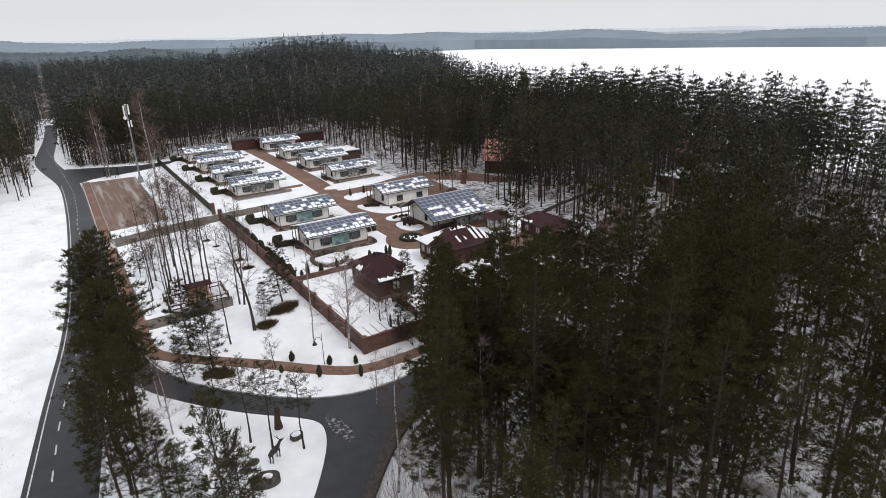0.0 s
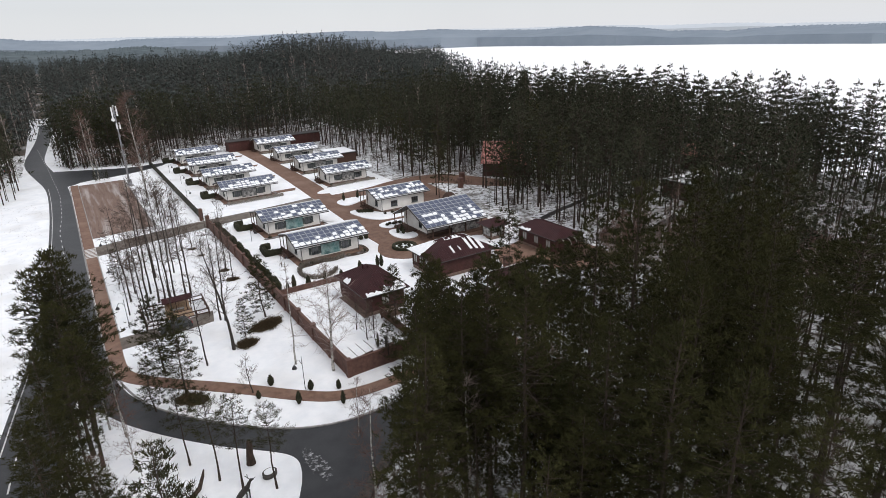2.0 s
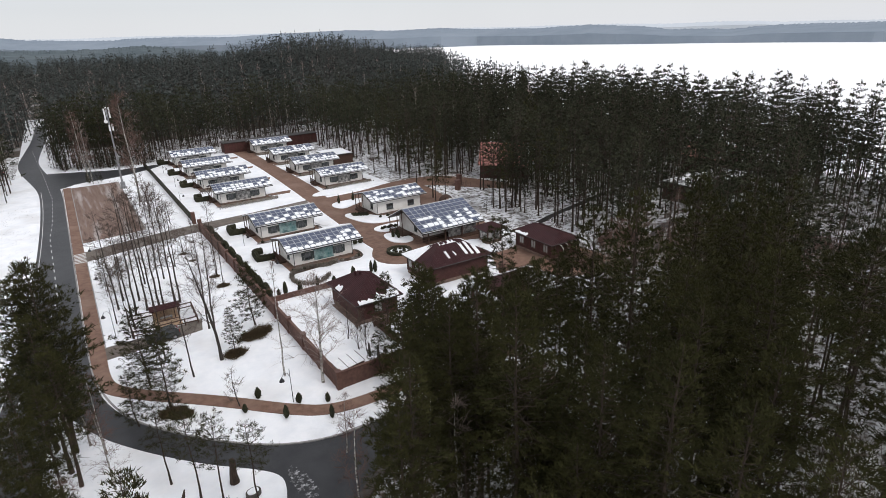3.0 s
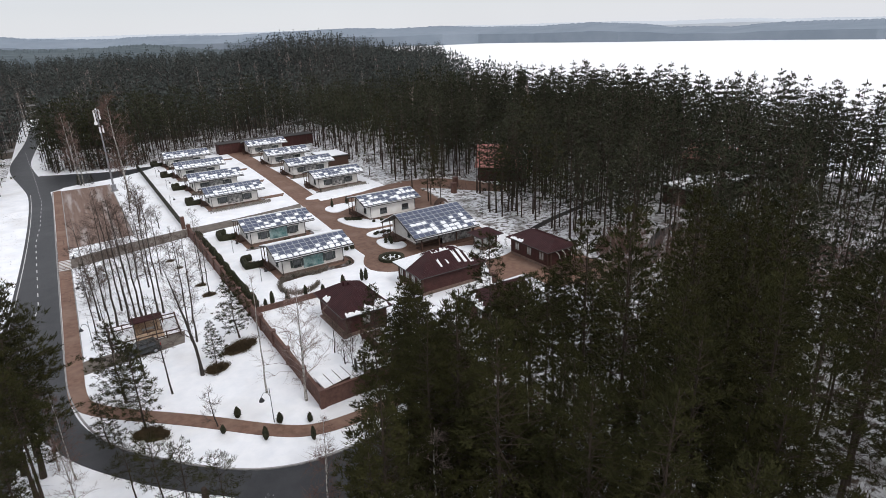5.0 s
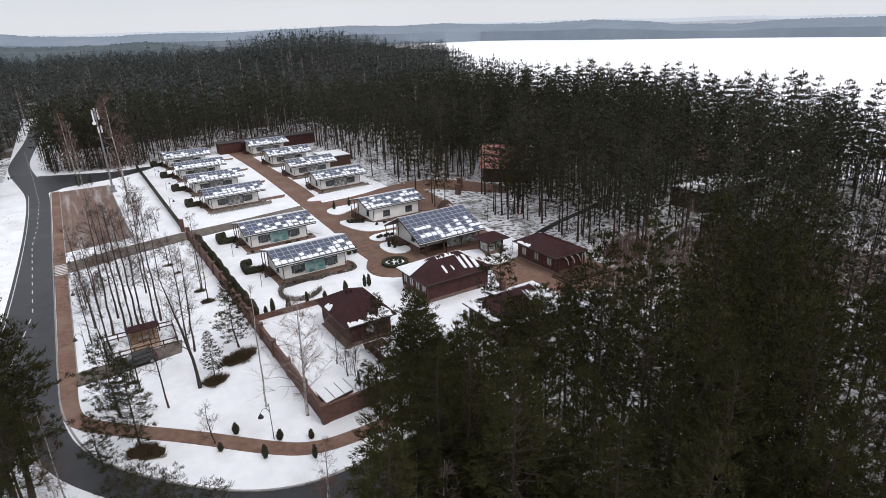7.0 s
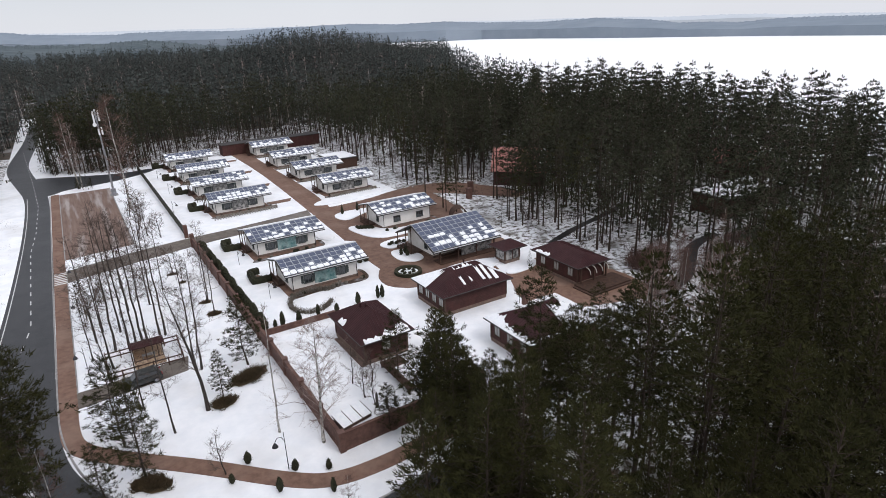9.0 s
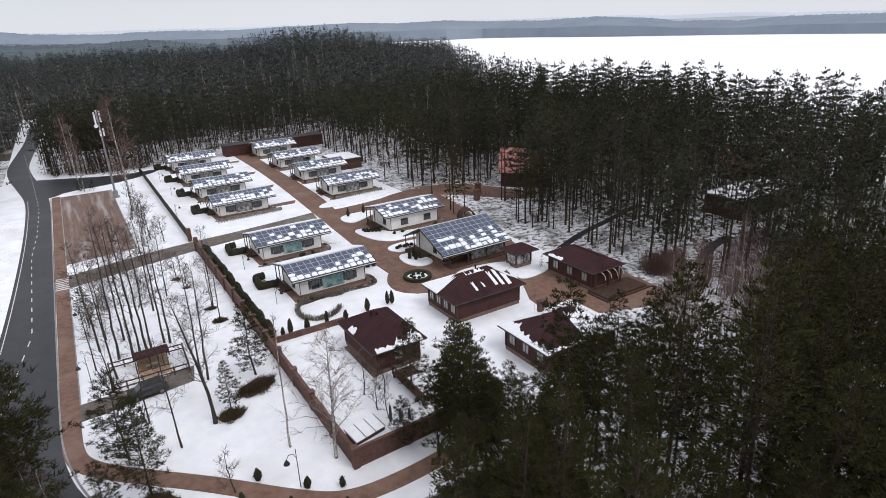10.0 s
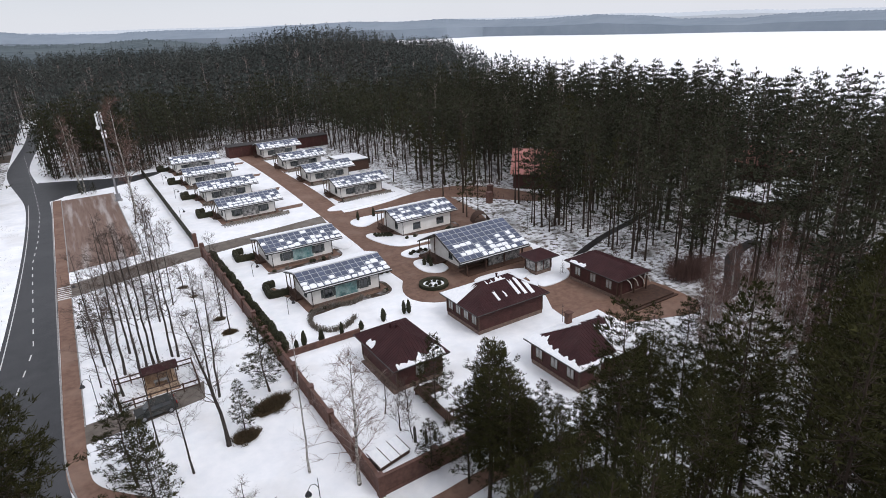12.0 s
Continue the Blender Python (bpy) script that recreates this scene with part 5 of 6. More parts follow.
bm = bmesh.new()
tube(bm, [(-18.2, -9.6, 0.2), (-17.4, -9.0, 0.35), (-16.9, -8.3, 0.9), (-16.7, -8.0, 1.3)], [0.2, 0.18, 0.14, 0.05], 8)
tagged(part("driftwood", bm, M_BARK), "dark crooked piece of driftwood", "log")
MOUNDS = [(-3.7, 17.4, 2.5, 1.3, 0.7, 20), (-7.2, 14.0, 1.5, 1.1, 0.5, 10), (-15.2, 5.4, 2.0, 1.2, 0.45, -40), (-3.2, 36.6, 1.1, 0.9, 0.14, 0), (-3.4, 41.2, 0.9, 0.7, 0.14, 0), (-5.5, 55.7, 0.8, 0.6, 0.12, 0), (-4.8, 51.1, 0.6, 0.5, 0.12, 0)]
# slush left on the asphalt beside the island
M_SLUSH = noisy("grey_slush", (0.035, 0.036, 0.038), (0.46, 0.46, 0.47), 2.6, 0.6, (0.03, 0.03, 0.032), 1.1, 0.9, lo=0.50, hi=0.66)
rs = random.Random(31)
outline = []
for k in range(40):
    a = k * math.pi / 20
    r = rs.uniform(0.75, 1.1)
    outline.append((-8.2 + 0.85 * r * math.cos(a) - 0.18 * math.sin(a), -11.2 + 2.5 * r * math.sin(a)))
bm = bmesh.new()
slab(bm, outline, 0.03, 0.054)
tagged(part("slush", bm, M_SLUSH), "thin streaks of slush on the asphalt", "snow", kind="stuff")
bank = surface("bank", ribbon(rounded([(-14, -26), (-9.0, -20.0), (-5.2, -16.2), (-1.6, -13.6), (4, -11.9), (12, -11.3)], 2, closed=False), 0.9, -0.05, 0.45), M_ROCK, "low dark stone bank beside the road", "wall")

# ---- the walled garden ----
frame_ = thing("cold_frame", pose(2.6, 3.7, 0, 0, 0, 12), "sloping glazed cold frame with snow on it", "cold frame")
part("base", boxes((-1.7, -0.9, 0, 1.7, 0.9, 0.45), bevel=0.02), M_TIMBER, frame_)
p = part("lid", boxes((-1.7, -0.95, 0, 1.7, 0.95, 0.07)), M_ROOFSNOW, frame_, "snow-dusted glazed lid")
p.matrix_basis = pose(0, 0, 0.62, 14, 0, 0)
for i in range(4):
    q = part("lid_bar", boxes((-1.72 + i * 1.13, -0.97, 0.07, -1.66 + i * 1.13, 0.97, 0.1)), M_TIMBER, p)
# three garden statues, reduced to plain upright shapes
for i, (x, y, h) in enumerate([(5.6, 4.2, 1.7), (6.3, 3.4, 1.5), (7.2, 3.3, 1.2)]):
    bm = bmesh.new()
    tube(bm, [(x, y, 0), (x, y, h * 0.8), (x, y, h)], [0.16, 0.14, 0.08], 8)
    tagged(part("garden_statue", bm, M_ROCK), "plain dark upright shape for a garden statue near the wall", "post")
ter = thing("terrace", pose(11.6, 7.4, 0), "raised timber terrace with a dark balustrade", "terrace")
part("platform", boxes((-2.4, -3.2, 0.5, 0.2, 3.4, 0.66), (-2.3, -3.1, 0, -2.1, -2.9, 0.5), (-2.3, 3.1, 0, -2.1, 3.3, 0.5), (0.0, -3.1, 0, 0.2, -2.9, 0.5), (0.0, 3.1, 0, 0.2, 3.3, 0.5)), M_TIMBER, ter)
part("snow", boxes((-1.6, -2.9, 0.66, 0.1, 1.4, 0.72), bevel=0.03), M_SNOW, ter, "thin snow on the boards")
part("handrail", boxes((-2.45, -3.25, 1.55, -2.3, 3.45, 1.65)), M_TIMBER, ter)
for i in range(18):
    part("baluster", boxes((-2.42, -3.1 + i * 0.37, 0.66, -2.34, -3.0 + i * 0.37, 1.55)), M_TIMBER, ter)
part("handrail", boxes((-2.3, -3.25, 1.55, 0.2, -3.1, 1.65)), M_TIMBER, ter)
for i in range(6):
    part("baluster", boxes((-2.2 + i * 0.4, -3.22, 0.66, -2.12 + i * 0.4, -3.14, 1.55)), M_TIMBER, ter)
inner = thing("garden_wall", pose(0, 26.0, 0), "low dark brick garden wall capped with snow", "wall", kind="structure")
part("panel", boxes((0.4, -0.12, 0, 10.2, 0.12, 0.7), (0.4, -0.16, 0.7, 10.2, 0.16, 0.78)), M_FENCE, inner)
part("step", boxes((-3.3, -4.4, 0.0, -2.76, 3.6, 0.14)), M_PLINTH, B1)

# ---- far end of the lane, and the houses among the pines ----
def hall(x0, x1, y0, y1, h, wall, label, snow=True):
    t = thing("long_hall", pose(x0, y0, 0), label, "building")
    L, D = x1 - x0, y1 - y0
    part("wall", boxes((0, 0, 0, L, 0.25, h), (0, D - 0.25, 0, L, D, h), (0, 0.25, 0, 0.25, D - 0.25, h), (L - 0.25, 0.25, 0, L, D - 0.25, h)), wall, t)
    for i in range(int(L / 2.6)):
        part("batten", boxes((1.2 + i * 2.6, -0.05, 0, 1.32 + i * 2.6, -0.002, h)), M_TIMBER, t)
    rf = part("roof", boxes((-0.3, -0.3, h, L + 0.3, D + 0.3, h + 0.2), bevel=0.03), M_FASCIA, t)
    if snow:
        part("snow_cover", boxes((-0.1, 0.2, h + 0.2, L + 0.1, D + 0.1, h + 0.4), bevel=0.08), M_ROOFSNOW, rf, "thick flat snow")
    return t


hall(25.2, 57.4, 152.4, 157, 3.3, M_LOGWALL, "long low dark red hall with a flat roof", False)
hall(44.5, 52, 110, 119, 2.6, M_TIMBER, "low dark shed with a snowy flat roof")
hall(86, 105, 19, 27, 3.6, M_TIMBER, "dark timber hall with a snowy roof among pines")


def red_house(x0, x1, y0, y1, z0, rise, snow=True, turn=0.0):
    t = thing("red_roofed_house", pose((x0 + x1) / 2, (y0 + y1) / 2, 0, 0, 0, turn), "brown house with a bright red metal roof among pines", "house", "red roofed houses")
    w, d = (x1 - x0) / 2, (y1 - y0) / 2
    part("wall", boxes((-w + 0.6, -d + 0.6, 0, w - 0.6, -d + 0.85, z0), (-w + 0.6, d - 0.85, 0, w - 0.6, d - 0.6, z0), (-w + 0.6, -d + 0.85, 0, -w + 0.85, d - 0.85, z0), (w - 0.85, -d + 0.85, 0, w - 0.6, d - 0.85, z0)), M_LOGWALL, t)
    bm = gable_roof(-d, d, -w, 0, w, z0, z0 + rise, z0, 0.2)
    rf = part("roof", bm, M_REDROOF, t, "red metal gable roof")
    rf.matrix_basis = pose(0, 0, 0, 0, 0, -90)
    for i in range(int(2 * d / 0.9)):
        s = part("seam", boxes((-d + 0.45 + i * 0.9, -w + 0.05, 0, -d + 0.49 + i * 0.9, 0, 0.05)), M_REDROOF, rf)
        s.matrix_basis = pose(0, 0, 0)
        s.matrix_basis = Matrix.Translation((0, 0, z0 + rise)) @ Matrix.Rotation(math.atan2(rise, w), 4, "X")
    if snow:
        bm = bmesh.new()
        rng = random.Random(4)
        for i in range(9):
            snow_patch(bm, d - 0.9 + rng.uniform(-0.3, 0.3), -w + 0.6 + i * w / 9, 1.6, w / 8, rng, lambda px, py: z0 + rise * (1 - abs(py) / w) + 0.01, 0.12)
        part("roof_snow", bm, M_ROOFSNOW, rf, "melting snow at the gable")
    part("gable_wall", boxes((-w + 1.2, -d + 0.62, z0, w - 1.2, -d + 0.8, z0 + rise * 0.5)), M_LOGWALL, t)
    for x in (-w * 0.4, w * 0.3):
        window(t, x, -d + 0.59, 1.2, 1.2, 1.3, "s", M_WFRAMEW)
    return t


red_house(70.7, 77.7, 58.9, 71.9, 3.6, 5.0, turn=42)
red_house(111, 121, 30, 42, 4.0, 3.0)
# open arched shed behind the large cottage
bm = bmesh.new()
n = 10
arc = [(math.cos(math.pi * i / n), math.sin(math.pi * i / n)) for i in range(n + 1)]
a = [bm.verts.new((c * 1.7, 0, s * 2.0)) for c, s in arc] + [bm.verts.new((c * 1.6, 0, s * 1.9)) for c, s in reversed(arc)]
b = [bm.verts.new((v.co.x, 2.6, v.co.z)) for v in a]
m_ = len(a)
for i in range(m_):
    bm.faces.new((a[i], a[(i + 1) % m_], b[(i + 1) % m_], b[i]))
for r_ in (a, b):
    for i in range(n):
        bm.faces.new((r_[i], r_[i + 1], r_[m_ - 2 - i], r_[m_ - 1 - i]))
bmesh.ops.recalc_face_normals(bm, faces=bm.faces)
arch = tagged(part("arched_shed", bm, M_TIMBER), "small dark arched garden shed open at the front", "shed")
arch.matrix_basis = pose(47.5, 51.5, 0, 0, 0, -20)
# stone gate posts by the pines
for i, (x, y) in enumerate([(57.0, 62.0), (60.5, 66.5)]):
    g = thing("gate_post", pose(x, y, 0), "square brick gate post with a cap", "post", "gate posts")
    part("shaft", boxes((-0.5, -0.5, 0, 0.5, 0.5, 2.2)), M_FENCE, g)
    part("cap", boxes((-0.6, -0.6, 2.2, 0.6, 0.6, 2.4), bevel=0.04), M_FENCECAP, g)


# ---- trees ----
def unit(v):
    return v / (np.linalg.norm(v, axis=-1, keepdims=True) + 1e-9)


class Triangles:
    """Collects vertices and triangles of many small pieces."""

    def __init__(self):
        self.v, self.f, self.m, self.n = [], [], [], 0

    def add(self, v, f, mat=0):
        self.v.append(np.asarray(v, np.float32))
        self.f.append(np.asarray(f, np.int32) + self.n)
        self.m.append(np.full(len(f), mat, np.int32))
        self.n += len(v)

    def limb(self, pts, radii, seg, mat=0):
        pts = np.asarray(pts, float)
        d = unit(np.gradient(pts, axis=0))
        s = unit(np.cross(d, np.where(np.abs(d[:, 2:3]) > 0.9, [[1.0, 0, 0]], [[0, 0, 1.0]])))
        t = np.cross(d, s)
        a = np.arange(seg) * 2 * np.pi / seg
        ring = pts[:, None] + (s[:, None] * np.cos(a)[None, :, None] + t[:, None] * np.sin(a)[None, :, None]) * np.asarray(radii)[:, None, None]
        i, k = np.meshgrid(np.arange(len(pts) - 1), np.arange(seg), indexing="ij")
        q = [(i * seg + k), (i * seg + (k + 1) % seg), ((i + 1) * seg + (k + 1) % seg), ((i + 1) * seg + k)]
        q = [x.ravel() for x in q]
        self.add(ring.reshape(-1, 3), np.concatenate([np.stack([q[0], q[1], q[2]], -1), np.stack([q[0], q[2], q[3]], -1)]), mat)

    def spikes(self, rng, at, way, length, width, spread, mat=1, flat=0.0):
        """Thin triangles from points, each about along its own way; flat: how far they lie open to the sky."""
        n = len(at)
        d = unit(way + rng.normal(size=(n, 3)) * spread)
        s = unit(np.cross(d, rng.normal(size=(n, 3)) + np.array([0, 0, flat])))
        ln = (length * rng.uniform(0.6, 1.3, n))[:, None]
        v = np.stack([at - s * width / 2, at + s * width / 2, at + d * ln], 1).reshape(-1, 3)
        self.add(v, np.arange(3 * n).reshape(-1, 3), mat)

    def arrays(self):
        return np.concatenate(self.v), np.concatenate(self.f), np.concatenate(self.m)


def fast_mesh(name, v, f, m, mats):
    me = bpy.data.meshes.new(name)
    me.vertices.add(len(v))
    me.vertices.foreach_set("co", np.asarray(v, np.float32).ravel())
    me.loops.add(3 * len(f))
    me.loops.foreach_set("vertex_index", np.asarray(f, np.int32).ravel())
    me.polygons.add(len(f))
    me.polygons.foreach_set("loop_start", np.arange(0, 3 * len(f), 3, dtype=np.int32))
    me.polygons.foreach_set("material_index", np.asarray(m, np.int32))
    for x in mats:
        me.materials.append(x)
    me.update()
    me.validate()
    return me


def conifer(seed, h, c0, rmax, limbs, tufts, needles, size, width, spruce=False, seg=7, trunk=0.17, wood=1, rings=7, whorl=5, flat=0.7, snags=0, full=0.66, spread=0.7, lift=0.25):
    """Trunk and crown of a pine or a spruce: whorls of limbs that carry tufts of needle sprays, dead snags below."""
    rng = np.random.default_rng(seed)
    t, c = Triangles(), Triangles()
    z = np.linspace(0, h * 0.985, rings)
    bend = np.stack([np.cumsum(rng.normal(size=rings)) * 0.07, np.cumsum(rng.normal(size=rings)) * 0.07, z], -1)
    bend[0, :2] = 0
    t.limb(bend, trunk * (1 - z / h * 0.88) * np.where(z == 0, 1.35, 1), seg)
    levels = max(3, limbs // whorl)
    s = (np.repeat(np.arange(levels), whorl) + rng.uniform(-0.2, 0.2, levels * whorl) + 0.35) / levels
    s = np.clip(s, 0, 1) ** 0.92
    fat = np.repeat(rng.uniform(0.7, 1.15, levels), whorl)
    turn = rng.uniform(0, 2 * np.pi)
    lop = rng.uniform(0, 2 * np.pi)
    up_z = np.array([0, 0, 1.0])
    for i, si in enumerate(s):
        zz = h * (c0 + (0.975 - c0) * si)
        base = np.array([np.interp(zz, z, bend[:, 0]), np.interp(zz, z, bend[:, 1]), zz])
        az = turn + i * 2.4 + rng.normal() * 0.35
        if spruce:
            ln = rmax * (1 - si) ** 0.9 * rng.uniform(0.75, 1.15) + 0.25
            up, droop = rng.uniform(-0.25, 0.1) + 0.5 * si, -0.22
        else:
            ln = rmax * (1 - si) ** full * (0.55 + 0.45 * min(1, si / 0.25)) * fat[i] * rng.uniform(0.65, 1.15) * (1 + 0.2 * np.cos(az - lop)) + 0.3
            up, droop = rng.uniform(-0.12, 0.2) + 0.4 * si * si, 0.08
        out = np.array([np.cos(az), np.sin(az), 0])
        u = np.array([0, 0.4, 0.75, 1.0])
        line = base + out * (u * ln)[:, None] + up_z * ((up * u + droop * u * u) * ln)[:, None]
        if wood:
            c.limb(line[[0, 3]], np.array([0.034, 0.006]) * (0.5 + ln / rmax * 0.7), 3, 0)
        side = np.array([-out[1], out[0], 0])
        near = min(1.0, (0.3 if spruce else 0.55) + 0.75 * ln / rmax)
        n = max(1, int(tufts * (0.25 + 0.75 * ln / rmax) + rng.uniform(0, 0.8)))
        w = rng.uniform(0.22, 1.0, n) ** 0.75
        w[0] = 1.0
        at = np.stack([np.interp(w, u, line[:, j]) for j in range(3)], -1)
        off = rng.normal(size=(n, 1)) * (0.30 * ln * np.clip(1.25 - w, 0.1, 1))[:, None]
        at = at + side * off + up_z * rng.normal(size=(n, 1)) * 0.06
        way = unit(out * 0.45 + side * np.sign(off) * 0.25 + up_z * ((-0.15 if spruce else lift) + 1.3 * si**5))
        at, way = np.repeat(at, needles, 0), np.repeat(way, needles, 0)
        at = at + rng.normal(size=at.shape) * np.array([0.35, 0.35, 0.16]) * size
        c.spikes(rng, at, way, size * near, width, spread * (1 - 0.4 * si), flat=flat)
    top = np.repeat(bend[-1:], 5, 0) - up_z * rng.uniform(0, 0.5, (5, 1))
    c.spikes(rng, top, np.repeat(up_z[None], 5, 0), min(size, 0.6), width * 0.7, 0.35)
    for i in range(snags):
        zz = h * c0 * rng.uniform(0.55, 1.0)
        az, ln = rng.uniform(0, 6.28), rng.uniform(0.5, 1.5)
        p = np.array([np.interp(zz, z, bend[:, 0]), np.interp(zz, z, bend[:, 1]), zz])
        c.limb(np.stack([p, p + np.array([np.cos(az), np.sin(az), -0.12]) * ln]), [0.025, 0.005], 3, 0)
    return t.arrays(), c.arrays()


def bare(seed, h, c0, spread, limbs, twigs, lean=0.0, trunk=0.14, twig_len=0.8, twig_w=0.022, drooping=0.0, rise=(0.7, 1.5)):
    """Trunk and crown of a leafless tree."""
    rng = np.random.default_rng(seed)
    t, c = Triangles(), Triangles()
    z = np.linspace(0, h, 9)
    sway = np.stack([np.cumsum(rng.normal(size=9)) * 0.06 + lean * (z / h) ** 1.3, np.cumsum(rng.normal(size=9)) * 0.06, z], -1)
    sway[0, :2] = 0
    t.limb(sway, trunk * (1 - z / h) ** 0.8 * np.where(z == 0, 1.3, 1) + 0.012, 7)
    for i in range(limbs):
        si = (i + rng.uniform(0, 1)) / limbs
        zz = h * (c0 + (0.97 - c0) * si)
        base = np.array([np.interp(zz, z, sway[:, 0]), np.interp(zz, z, sway[:, 1]), zz])
        az = rng.uniform(0, 2 * np.pi)
        ln = spread * (1 - si) ** 0.55 * rng.uniform(0.6, 1.2) + 0.4
        out = unit(np.array([np.cos(az), np.sin(az), rng.uniform(*rise)]))
        u = np.linspace(0, 1, 5)
        wob = np.cumsum(rng.normal(size=(5, 3)) * 0.07 * ln, 0)
        wob[0] = 0
        line = base + out * (u * ln)[:, None] + wob * 0.5
        line[:, 2] -= drooping * u**2 * ln
        r0 = max(0.016, trunk * (1 - zz / h) * 0.38)
        c.limb(line, r0 * (1 - u * 0.85), 4, 0)
        subs = 5
        for _ in range(subs):
            w = rng.uniform(0.25, 1)
            p = np.array([np.interp(w, u, line[:, j]) for j in range(3)])
            d = unit(out + rng.normal(size=3) * 0.7)
            l2 = ln * rng.uniform(0.2, 0.5)
            q = np.stack([p, p + d * l2 * 0.5, p + d * l2 + np.array([0, 0, -drooping * l2 * 0.6])])
            c.limb(q, np.array([0.015, 0.011, 0.005]), 3, 0)
            n = twigs
            ww = rng.uniform(0.1, 1, n)
            at = q[0] + (q[2] - q[0]) * ww[:, None]
            c.spikes(rng, at, np.repeat(unit(d + np.array([0, 0, 0.15 - drooping]))[None], n, 0), twig_len, twig_w, 0.6)
    return t.arrays(), c.arrays()


TREE_KINDS = {}


def tree_kind(key, name, arrays, trunk_mats, crown_mats):
    (tv, tf, tm), (cv, cf, cm) = arrays
    TREE_KINDS[key] = (name, fast_mesh("trunk", tv, tf, tm, trunk_mats), fast_mesh("crown", cv, cf, cm, crown_mats), (tv, tf, cv, cf, cm))


for i in range(5):
    tree_kind(f"pine{i}", "pine_tree", conifer(100 + i, 18.5 + i * 0.8, 0.30 + 0.05 * (i % 3), 3.5, 110, 9, 13, 0.31, 0.072, trunk=0.19, snags=14), [M_BARK], [M_BARK, M_NEEDLE])
    tree_kind(f"tall{i}", "pine_tree", conifer(105 + i, 19.5 + i * 0.8, 0.60 + 0.04 * (i % 3), 2.8, 60, 8, 13, 0.30, 0.07, trunk=0.145, snags=44), [M_BARK], [M_BARK, M_NEEDLE])
    tree_kind(f"forepine{i}", "pine_tree", conifer(110 + i, 19.0 + i * 0.8, 0.30 + 0.05 * (i % 3), 3.6, 90, 6, 7, 0.40, 0.135, seg=5, trunk=0.18, rings=5, snags=10), [M_BARK], [M_BARK, M_NEEDLE])
    tree_kind(f"midpine{i}", "pine_tree", conifer(120 + i, 19.0 + i * 0.8, 0.24 + 0.07 * (i % 3), 3.3, 60, 2.6, 5, 0.6, 0.26, flat=1.3, lift=0.06, whorl=6, seg=4, trunk=0.17, rings=5), [M_BARK], [M_BARK, M_NEEDLE])
    tree_kind(f"backpine{i}", "pine_tree", conifer(130 + i, 18.5 + i * 0.9, (0.40, 0.48, 0.26, 0.44, 0.34)[i], 3.0, 38, 1.5, 4, 0.95, 0.38, spruce=i in (2, 4), seg=3, trunk=0.15, wood=0, rings=4), [M_BARK], [M_BARK, M_NEEDLE])
    tree_kind(f"lakepine{i}", "pine_tree", conifer(125 + i, 19.0 + i * 0.8, 0.22 + 0.06 * (i % 3), 3.5, 60, 5, 4, 0.5, 0.3, seg=3, trunk=0.17, rings=4, full=0.74, whorl=6, flat=1.5, lift=0.02, spread=0.5), [M_BARK], [M_BARK, M_NEEDLE])
for i in range(3):
    tree_kind(f"wide{i}", "pine_tree", conifer(135 + i, 17.5, (0.3, 0.36, 0.22)[i], 4.3, 110, 9, 10, 0.39, 0.093, trunk=0.2, snags=8), [M_BARK], [M_BARK, M_NEEDLE])
for i in range(3):
    tree_kind(f"young{i}", "young_pine", conifer(140 + i, 8.5 + i * 1.2, 0.13, 2.2, 80, 7, 11, 0.29, 0.062, trunk=0.10), [M_BARK], [M_GREYBARK, M_NEEDLE])
    tree_kind(f"spruce{i}", "spruce_tree", conifer(150 + i, 17 + i * 2, 0.18, 2.7, 70, 3, 6, 0.55, 0.13, True, trunk=0.17), [M_BARK], [M_GREYBARK, M_SPRUCE])
    tree_kind(f"birch{i}", "birch_tree", bare(160 + i, 14.5 + i * 1.5, 0.2, 3.3, 36, 8, 0.4, 0.135, 0.85, 0.018, 0.25), [M_BIRCH], [M_TWIGR, M_TWIGR])
    tree_kind(f"bare{i}", "bare_tree", bare(170 + i, 15.0 + i * 1.4, 0.3, 2.9, 36, 7, 0.15, 0.115, 0.7, 0.015, rise=(0.25, 1.1)), [M_GREYBARK], [M_TWIG, M_TWIG])
    tree_kind(f"shrub{i}", "bare_shrub", bare(180 + i, 3.6 + i * 0.5, 0.12, 1.6, 14, 9, 0.2, 0.06, 0.55, 0.014), [M_GREYBARK], [M_TWIG, M_TWIG])
for i in range(2):
    tree_kind(f"slim{i}", "slim_pine", conifer(190 + i, 9.0, 0.5, 1.7, 35, 7, 9, 0.28, 0.045, trunk=0.09), [M_BARK], [M_GREYBARK, M_NEEDLE])
for i in range(2):
    tree_kind(f"thin{i}", "birch_tree", bare(210 + i, 14.0 + i, 0.35, 2.0, 9, 4, 0.3, 0.09, 1.1, 0.05, 0.2), [M_BIRCH], [M_TWIGR, M_TWIGR])
tree_kind("broad0", "birch_tree", bare(166, 13.0, 0.14, 4.6, 46, 11, 0.4, 0.15, 0.9, 0.016, 0.3), [M_BIRCH], [M_BIRCHTWIG, M_BIRCHTWIG])
for i in range(2):
    tree_kind(f"pale{i}", "birch_tree", bare(168 + i, 16.0 + i, 0.2, 3.3, 44, 11, 0.5, 0.15, 0.9, 0.03, 0.15), [M_BIRCH], [M_BIRCHTWIG, M_TWIGR])
for i in range(2):
    tree_kind(f"bone{i}", "birch_tree", bare(220 + i, 14.5 + i, 0.25, 2.6, 30, 5, 0.3, 0.12, 0.8, 0.022, 0.05), [M_BIRCH], [M_BIRCHTWIG, M_BIRCHTWIG])
